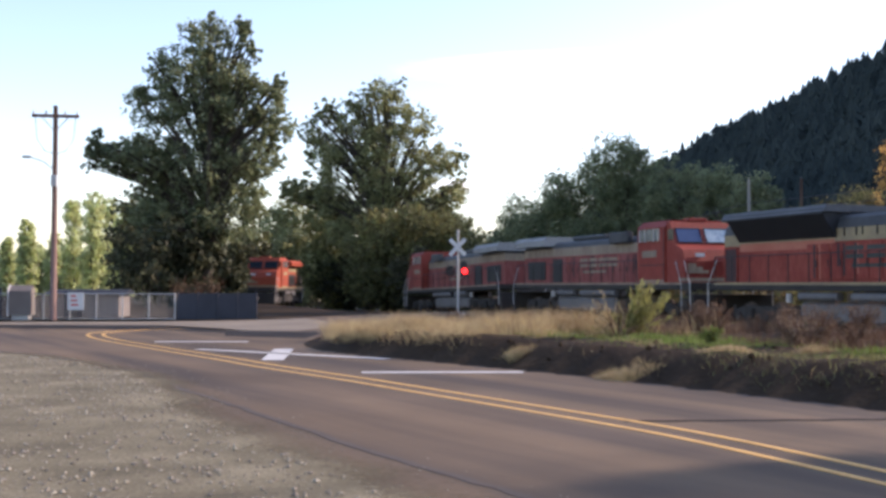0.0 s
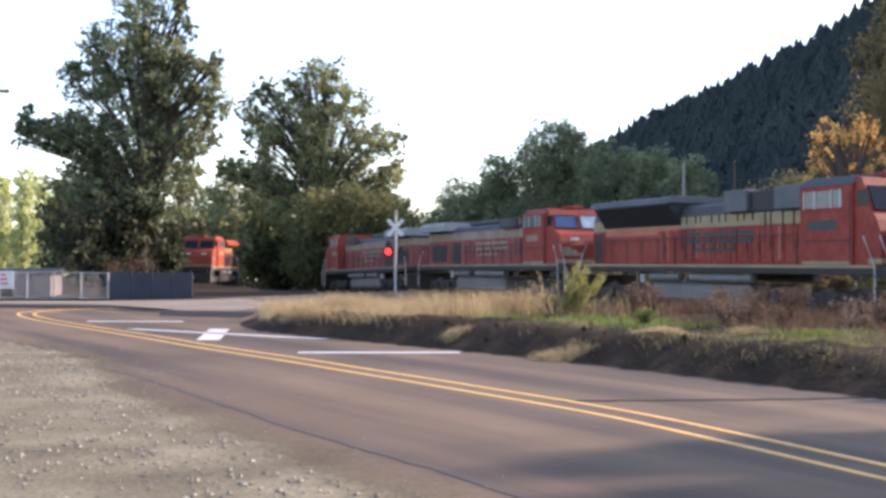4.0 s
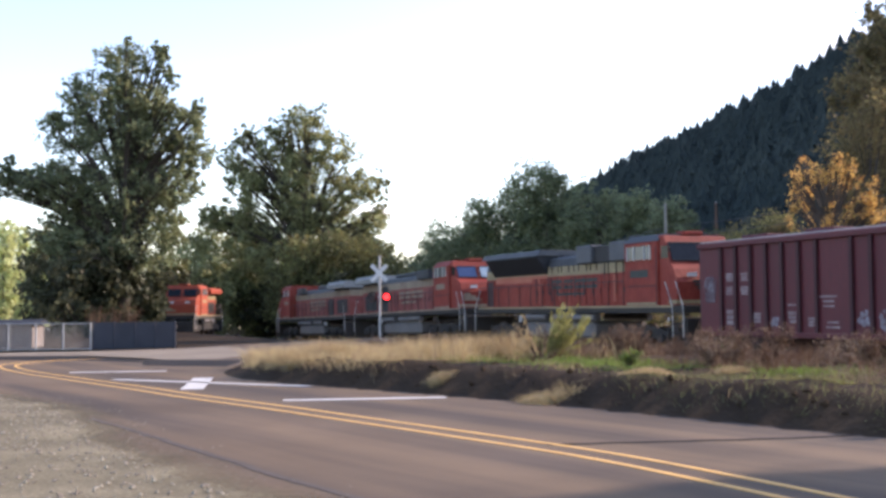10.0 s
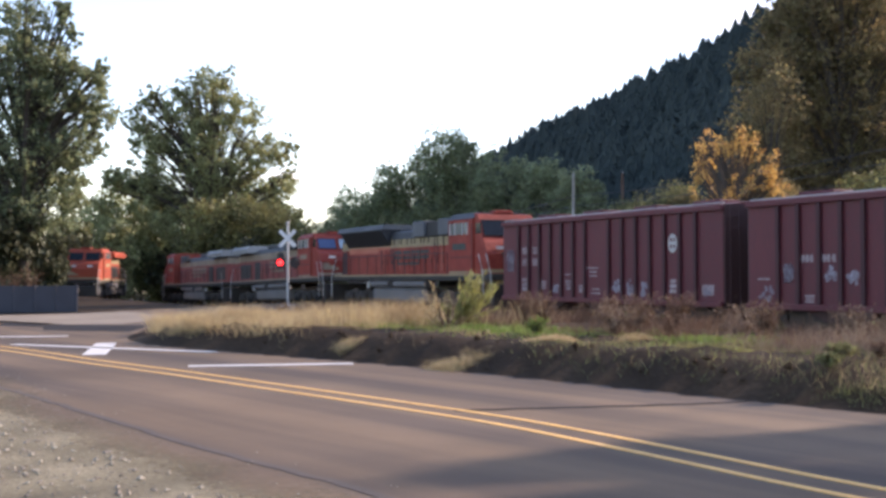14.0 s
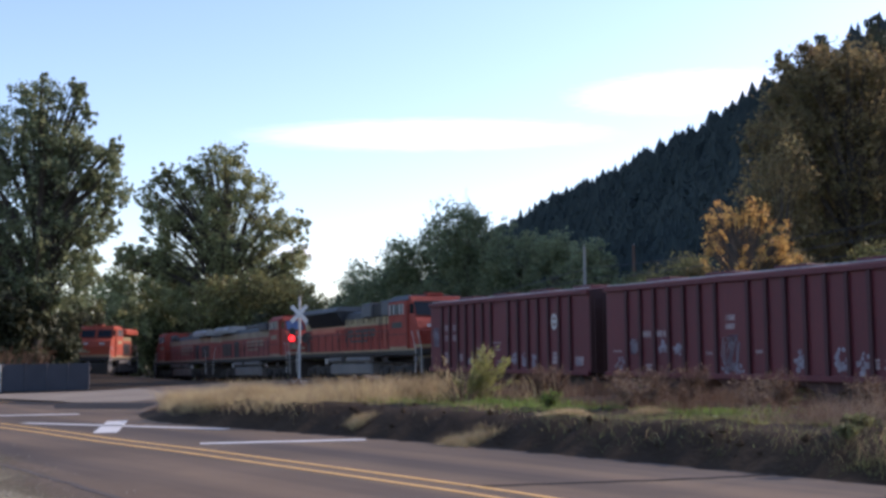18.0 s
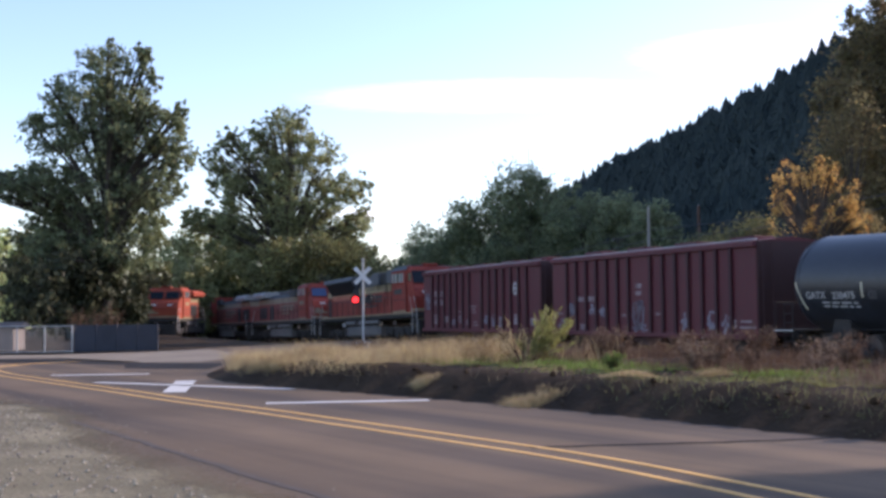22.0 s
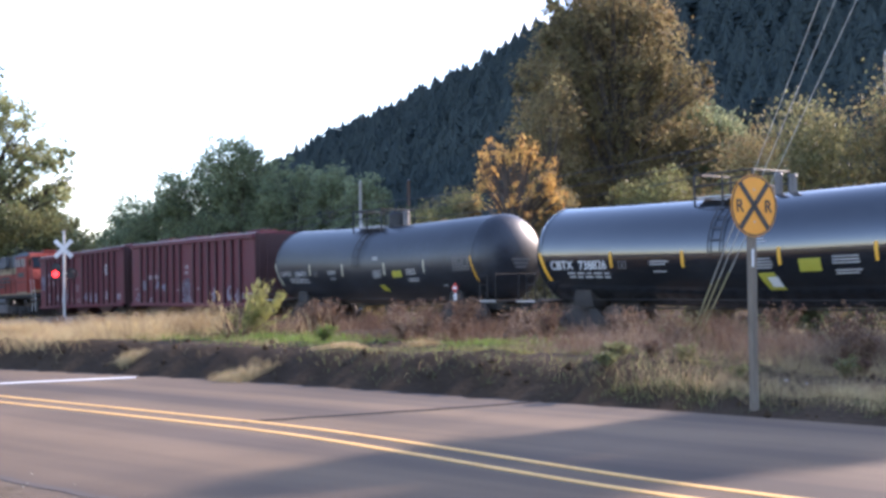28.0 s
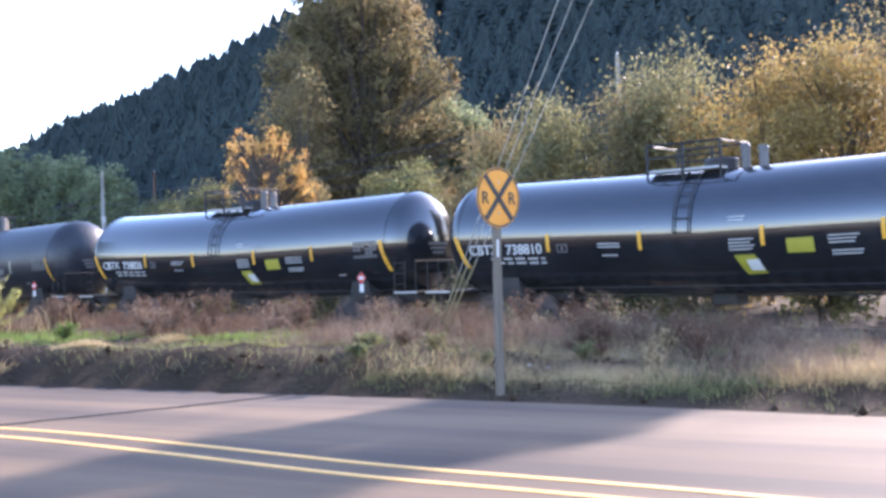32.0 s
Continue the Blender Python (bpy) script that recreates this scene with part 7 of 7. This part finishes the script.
def crossing_signal():
    """The two lamps flash in turn: an added shutter, no part of a real signal, swings down over each lens while the
    other shows.
    """
    x, y = 0.25, 57.0
    z = 0.0
    t = thing("crossing_signal", Matrix.Translation((x, y, z)) @ pose(0, 0, 0, 0, 0, -14), "railway crossing signal with white crossbuck and red lamps", "crossing signal")
    bm = tube(B(), [(0, 0, -0.3), (0, 0, 4.35)], 0.06, seg=12)
    part("mast", bm, STEEL_GREY, t)
    bm = tube(B(), [(0, 0, 4.33), (0, 0, 4.42)], 0.08, seg=12)
    part("cap", bm, STEEL_GREY, t)
    bm = B()
    box(bm, -0.3, 0.3, -0.3, 0.3, -0.6, 0.25, 0.03)
    part("base", bm, STEEL_GREY, t)
    for s in (-1, 1):
        bm = B()
        box(bm, -0.1, 0.1, -0.11 - 0.01 * s, -0.1 - 0.01 * s, -0.56, 0.56, m=pose(0, 0, 3.55, 0, 45 * s, 0))
        part("crossbuck_blade", bm, WHITE_PAINT, t, "white crossbuck blade")
    bm = tube(B(), [(-0.42, 0, 2.35), (0.42, 0, 2.35)], 0.035, seg=8)
    part("lamp_arm", bm, STEEL_GREY, t)
    for s in (-1, 1):
        bm = B()
        revolve_x(bm, [(0, 0.0), (0, 0.27), (0.03, 0.27), (0.03, 0.0)], 24)
        bmesh.ops.transform(bm, matrix=pose(s * 0.37, -0.06, 2.35, 0, 0, -90), verts=bm.verts)
        lamp = part("backboard", bm, GRILLE, t, "black round backboard")
        bm = B()
        revolve_x(bm, [(0, 0.0), (0, 0.15), (0.05, 0.13), (0.07, 0.0)], 20)
        bmesh.ops.transform(bm, matrix=pose(s * 0.37, -0.1, 2.35, 0, 0, -90), verts=bm.verts)
        part("lens", bm, LAMP_ON, lamp, "glowing red lens")
        bm = B()
        for k in range(9):
            a0, a1 = radians(20 + k * 15.5), radians(20 + (k + 1) * 15.5)
            q = [bm.verts.new((s * 0.37 + 0.17 * math.cos(a), yy, 2.35 + 0.17 * math.sin(a))) for a, yy in ((a0, -0.09), (a1, -0.09), (a1, -0.36), (a0, -0.36))]
            bm.faces.new(q)
        part("hood", bm, GRILLE, lamp)
        bm = B()
        revolve_x(bm, [(0, 0.0), (0, 0.185), (0.012, 0.185), (0.012, 0.0)], 20)
        bmesh.ops.transform(bm, matrix=pose(0, 0, -0.17, 0, 0, -90), verts=bm.verts)
        SHUTTERS.append((s, part("shutter", bm, GRILLE, lamp, "black swinging shutter added to make the lamp flash")))


def utility_pole(p, h, label, mat, arm=2.4, az_arm=0.0, lamp=False, lean=(0, 0), r=0.16):
    t = thing("utility_pole", Matrix.Translation(p) @ pose(0, 0, 0, lean[0], lean[1], az_arm), label, "utility pole")
    bm = tube(B(), [(0, 0, -0.5), (0, 0, h)], r, r * 0.65, 12)
    part("pole", bm, mat, t, smooth=True)
    if arm:
        bm = B()
        box(bm, -arm / 2, arm / 2, -0.07, 0.07, h - 0.55, h - 0.4, 0.01)
        part("crossarm", bm, mat, t)
        for s in (-1, 1):
            bm = tube(B(), [(0, -0.1, h - 1.2), (s * arm * 0.3, -0.08, h - 0.5)], 0.02, seg=6)
            part("brace", bm, mat, t)
        for x in (-0.46, -0.2, 0.2, 0.46):
            bm = tube(B(), [(x * arm, 0, h - 0.4), (x * arm, 0, h - 0.22)], 0.05, 0.03, 8)
            part("insulator", bm, STEEL_GREY, t)
    else:
        bm = tube(B(), [(0, 0, h - 0.02), (0, 0, h + 0.2)], 0.05, 0.03, 8)
        part("insulator", bm, STEEL_GREY, t)
    bm = B()
    box(bm, -0.14, 0.14, -0.3, -0.1, h * 0.62, h * 0.62 + 0.55, 0.03)
    part("pole_box", bm, WHITE_PAINT if not lamp else STEEL_GREY, t, "small pale box on the pole")
    if lamp:
        bm = tube(B(), [(0, 0, h - 3.0), (-0.5, 0, h - 2.6), (-1.1, 0, h - 2.4)], 0.03, seg=6)
        arm_o = part("lamp_bracket", bm, STEEL_GREY, t)
        bm = B()
        box(bm, -1.45, -1.05, -0.1, 0.1, h - 2.45, h - 2.33, 0.03)
        part("lamp_head", bm, STEEL_GREY, arm_o)
        for s in (-1, 1):
            bm = tube(B(), [(s * 0.9, 0, h - 0.5), (s * 0.8, 0, h - 1.6), (s * 0.45, 0, h - 2.1), (s * 0.1, 0, h - 2.2)], 0.015, seg=5)
            part("cable_loop", bm, WIRE, t)
    return t


def wire(a, b, sag, r, mat, label, group):
    a, b = Vector(a), Vector(b)
    pts = [a.lerp(b, k / 16) - Vector((0, 0, sag * 4 * (k / 16) * (1 - k / 16))) for k in range(17)]
    return tagged(mesh_ob("wire", tube(B(), pts, r, seg=5), mat), label, "cable", group)


def fence():
    """Chain-link fence with posts, top rail and mesh; a screened stretch at its end."""
    t = thing("chain_link_fence", Matrix(), "galvanised chain-link fence at the bend", "fence")
    a, b = Vector((-22.5, 51.9, 0)), Vector((-12.9, 52.4, 0))
    n = 8
    for i in range(n + 1):
        p = a.lerp(b, i / n)
        part("post", tube(B(), [p + Vector((0, 0, -0.2)), p + Vector((0, 0, 1.25))], 0.04, seg=8), FENCE, t)
    for z in (0.06, 1.22):
        part("rail", tube(B(), [a + Vector((0, 0, z)), b + Vector((0, 0, z))], 0.025, seg=6), FENCE, t)
    L = (b - a).length
    d = (b - a).normalized()
    bm = B()
    step, H = 0.16, 1.16
    k = -H
    while k < L:
        for s in (1, -1):
            x0, x1 = (k, k + H) if s > 0 else (k + H, k)
            z0, z1 = 0.06, 1.22
            lo, hi = max(0, min(x0, x1)), min(L, max(x0, x1))
            if hi - lo < 0.05:
                continue
            f0, f1 = ((lo - k) / H, (hi - k) / H)
            za, zb = (z0 + H * f0, z0 + H * f1) if s > 0 else (z1 - H * f0, z1 - H * f1)
            tube(bm, [a + d * lo + Vector((0, 0, za)), a + d * hi + Vector((0, 0, zb))], 0.0055, seg=3, cap=False)
        k += step
    part("mesh", bm, FENCE, t, "diamond wire mesh")
    s = thing("screened_fence", Matrix(), "low blue-grey screened fence beside the tree", "fence")
    c = Vector((-12.8, 52.5, 0))
    e = Vector((-9.3, 53.5, 0))
    for i in range(5):
        p = c.lerp(e, i / 4)
        part("post", tube(B(), [p + Vector((0, 0, -0.2)), p + Vector((0, 0, 1.3))], 0.045, seg=8), SCREEN, s)
        if i < 4:
            q = c.lerp(e, (i + 1) / 4)
            bm = B()
            v = [bm.verts.new(w) for w in (p + Vector((0, 0, 0.03)), q + Vector((0, 0, 0.03)), q + Vector((0, 0, 1.25)), p + Vector((0, 0, 1.25)))]
            f = bm.faces.new(v)
            ex = bmesh.ops.extrude_face_region(bm, geom=[f])
            bmesh.ops.translate(bm, verts=[g for g in ex["geom"] if isinstance(g, bmesh.types.BMVert)], vec=(0.02, 0.05, 0))
            bmesh.ops.recalc_face_normals(bm, faces=bm.faces)
            part("panel", bm, SCREEN, s)
    w = thing("notice_board", Matrix.Translation((-17.3, 51.8, 0)), "white notice board with red print on the fence", "sign")
    bm = B()
    box(bm, -0.38, 0.38, -0.06, -0.035, 0.48, 1.28, 0.01)
    part("board", bm, WHITE_PAINT, w)
    bm = B()
    for i in range(3):
        box(bm, -0.22, 0.02 + 0.05 * i, -0.066, -0.06, 1.08 - i * 0.2, 1.16 - i * 0.2)
    part("print", bm, PLACARD_RED, w)


def sheds():
    for x, y, w, d, h, rz, lab in ((-18.6, 58.0, 3.4, 2.6, 1.25, 4, "low brown shed with dark blue roof behind the fence"), (-30.5, 60.0, 9.0, 4.0, 1.5, 2, "long low dark-roofed shed behind the fence")):
        t = thing("shed", Matrix.Translation((x, y, -0.05)) @ pose(0, 0, 0, 0, 0, rz), lab, "shed")
        bm = B()
        box(bm, -w / 2, w / 2, -d / 2, d / 2, -0.1, h)
        part("wall", bm, SHED_WALL, t)
        bm = prism(B(), [(-d / 2 - 0.3, h - 0.05), (d / 2 + 0.3, h - 0.05), (0, h + 0.2)], -w / 2 - 0.3, w / 2 + 0.3)
        part("roof", bm, SHED_ROOF, t)
        bm = B()
        box(bm, -w * 0.3, -w * 0.3 + 0.9, -d / 2 - 0.03, -d / 2, -0.05, 1.3)
        part("door", bm, SHED_ROOF, t)


def clouds():
    n = CLOUD
    n.use_nodes = True
    nd, link = n.node_tree.nodes, n.node_tree.links.new
    nd.remove(nd["Principled BSDF"])
    co, mp, nz, grad = nd.new("ShaderNodeTexCoord"), nd.new("ShaderNodeMapping"), nd.new("ShaderNodeTexNoise"), nd.new("ShaderNodeTexGradient")
    grad.gradient_type = "SPHERICAL"
    link(co.outputs["Object"], grad.inputs["Vector"])
    mp.inputs["Scale"].default_value = (1.6, 5, 5)
    link(co.outputs["Object"], mp.inputs["Vector"])
    link(mp.outputs["Vector"], nz.inputs["Vector"])
    nz.inputs["Detail"].default_value = 6
    ml, rp = nd.new("ShaderNodeMath"), nd.new("ShaderNodeMapRange")
    ml.operation = "MULTIPLY_ADD"
    link(nz.outputs["Fac"], ml.inputs[0])
    ml.inputs[1].default_value = 0.55
    link(grad.outputs["Fac"], ml.inputs[2])
    link(ml.outputs[0], rp.inputs["Value"])
    rp.inputs["From Min"].default_value, rp.inputs["From Max"].default_value = 0.36, 1.15
    rp.inputs["To Max"].default_value = 0.92
    tr, em, mx = nd.new("ShaderNodeBsdfTransparent"), nd.new("ShaderNodeEmission"), nd.new("ShaderNodeMixShader")
    em.inputs["Color"].default_value, em.inputs["Strength"].default_value = (1, 0.97, 0.94, 1), 0.95
    link(rp.outputs[0], mx.inputs[0])
    link(tr.outputs[0], mx.inputs[1])
    link(em.outputs[0], mx.inputs[2])
    link(mx.outputs[0], nd["Material Output"].inputs["Surface"])
    for a, e, w, h in ((-6.8, 10.9, 11.0, 1.0), (-20.0, 12.6, 7.0, 1.3), (-1.5, 5.0, 4.0, 0.5)):
        d = 3500.0
        ar, er = radians(a), radians(e)
        c = Vector((-math.sin(ar) * math.cos(er), math.cos(ar) * math.cos(er), math.sin(er))) * d
        bm = B()
        bmesh.ops.create_grid(bm, x_segments=2, y_segments=2, size=1.0)
        ob = mesh_ob("cloud", bm, CLOUD)
        k = d * math.tan(radians(1))
        ob.matrix_world = look(c, (0, 0, 0)) @ Matrix.Diagonal((w * k, h * k, 1, 1))
        tagged(ob, "thin white lens-shaped cloud in the sky", "cloud", "clouds", "structure")


def guys():
    """Three stay wires that rise from the bank, with faded yellow guards at their feet."""
    for k, (a, b) in enumerate((((9.776, 16.292, 0.636), (10.279, 13.54, 5.402)), ((9.824, 16.263, 0.635), (10.441, 13.416, 5.382)), ((9.879, 16.23, 0.634), (10.656, 13.246, 5.355)))):
        a, b = Vector(a), Vector(b)
        way = (b - a) / (b.z - a.z)
        foot, end = a - way * (a.z - 0.02), a + way * 9.5
        tagged(mesh_ob("stay_wire", tube(B(), [foot, end], 0.0075, seg=5), GUY), "taut galvanised stay wire", "cable", "stay wires")
        tagged(mesh_ob("wire_guard", tube(B(), [foot + way * 0.05, foot + way * (1.55 + 0.1 * k)], 0.012, seg=8), GUARD), "faded olive yellow plastic guard on a stay wire", "cable guard", "stay wires")


def kiosk():
    """Small brown gabled box with a pale edge, beside the utility pole."""
    t = thing("kiosk", Matrix.Translation((-20.0, 52.2, 0)) @ pose(0, 0, 0, 0, 0, 10), "small brown gabled box with pale trim", "kiosk")
    bm = prism(B(), [(-0.5, 0.25), (0.5, 0.25), (0.5, 1.35), (0, 1.62), (-0.5, 1.35)], -0.45, 0.55)
    part("body", bm, SHED_WALL, t)
    bm = tube(B(), [(-0.47, -0.52, 0.2), (-0.47, -0.52, 1.36), (-0.47, 0, 1.64), (-0.47, 0.52, 1.36), (-0.47, 0.52, 0.2)], 0.035, seg=6)
    part("trim", bm, WHITE_PAINT, t, "pale rounded trim")
    bm = B()
    box(bm, -0.3, 0.4, -0.4, 0.4, -0.1, 0.26)
    part("plinth", bm, STEEL_GREY, t)
    s = thing("screened_fence", Matrix(), "dark blue screened fence at the roadside", "fence")
    for i in range(6):
        bm = B()
        x = -33.5 + i * 2.1
        box(bm, x, x + 2.06, 52.3, 52.36, 0.03, 1.5)
        part("panel", bm, SCREEN, s)
        part("post", tube(B(), [(x, 52.28, -0.2), (x, 52.28, 1.6)], 0.05, seg=8), SCREEN, s)


SIGN_Z = 2.57
rr_sign()
crossing_signal()
utility_pole(at(19.5, 55), 9.9, "tall brown utility pole with crossarm and cable loops", POLE_WOOD, 2.1, 10, True)
utility_pole(at(-14.65, 96), 10.9, "pale weathered pole behind the train", POLE_PALE, 0, 0, r=0.19)
utility_pole(at(-17.1, 118), 12.0, "distant brown pole on the slope", POLE_WOOD, 0, 0, r=0.2)
utility_pole(at(-40.4, 58), 12.5, "pale pole among the autumn trees", POLE_PALE, 0, 0)
fence()
sheds()
kiosk()
clouds()
guys()
for k, z in enumerate((7.4, 8.2, 9.0)):
    wire(at(-4.0, 240) + Vector((0, 0, z)), at(-14.65, 96) + Vector((0, 0, z)), 0.8, 0.03, WIRE, "sagging line wire behind the train", "line wires")
    wire(at(-14.65, 96) + Vector((0, 0, z)), at(-40.4, 58) + Vector((0, 0, z + 1)), 0.6, 0.025, WIRE, "sagging line wire behind the train", "line wires")
    wire(at(-40.4, 58) + Vector((0, 0, z + 1)), at(-70, 60) + Vector((0, 0, z + 1)), 0.6, 0.025, WIRE, "sagging line wire behind the train", "line wires")


# ---- movement ----
def train_s(t):
    """Metres along the track of the rear end of the third engine: the train slowly gathers speed."""
    return 29.5156 + 1.2271 * t + 0.02913 * t * t - 0.00011 * t ** 3


FLASH, FIRST = 0.71, 8.45          # seconds that each lamp shows; a moment at which the right lamp lights


def motions():
    for side, shutter in SHUTTERS:
        def swung(share):
            return pose(side * 0.37, -0.19, 2.35 + 0.17, 0, 165 * side * share, 0)
        rows, k = [], -12
        state = side > 0
        rows.append((0.0, swung(state)))
        while FIRST + k * FLASH < 31.9:
            t = FIRST + k * FLASH
            now = (k % 2 == 0) == (side > 0)
            if t > 0.1:
                rows += [(t - 0.06, swung(not now)), (t, swung(0.5)), (t + 0.06, swung(now))]
            state = now
            k += 1
        rows.append((32.0, swung(state)))
        walk(shutter, rows)
    for car, ahead in CARS:
        rows = []
        for i in range(33):
            s = train_s(i) + ahead
            a, b = on_track(s - 7), on_track(s + 7)
            tilt = math.degrees(math.atan2(a.z - b.z, 14))
            rows.append((float(i), Matrix.Translation((a + b) / 2) @ pose(0, 0, 0, 0, 0, 108.9) @ pose(0, 0, 0, 0, tilt, 0)))
        walk(car, rows)
    for ob, r, x, z in WHEELS:
        if ob.parent.name not in {c.name for c, _ in CARS}:
            continue
        rows = []
        for i in range(161):
            a = (train_s(i * 0.2) - train_s(0)) / r
            rows.append((i * 0.2, Matrix.Translation((x, 0, z)) @ Matrix.Rotation(a, 4, "Y")))
        walk(ob, rows)


motions()
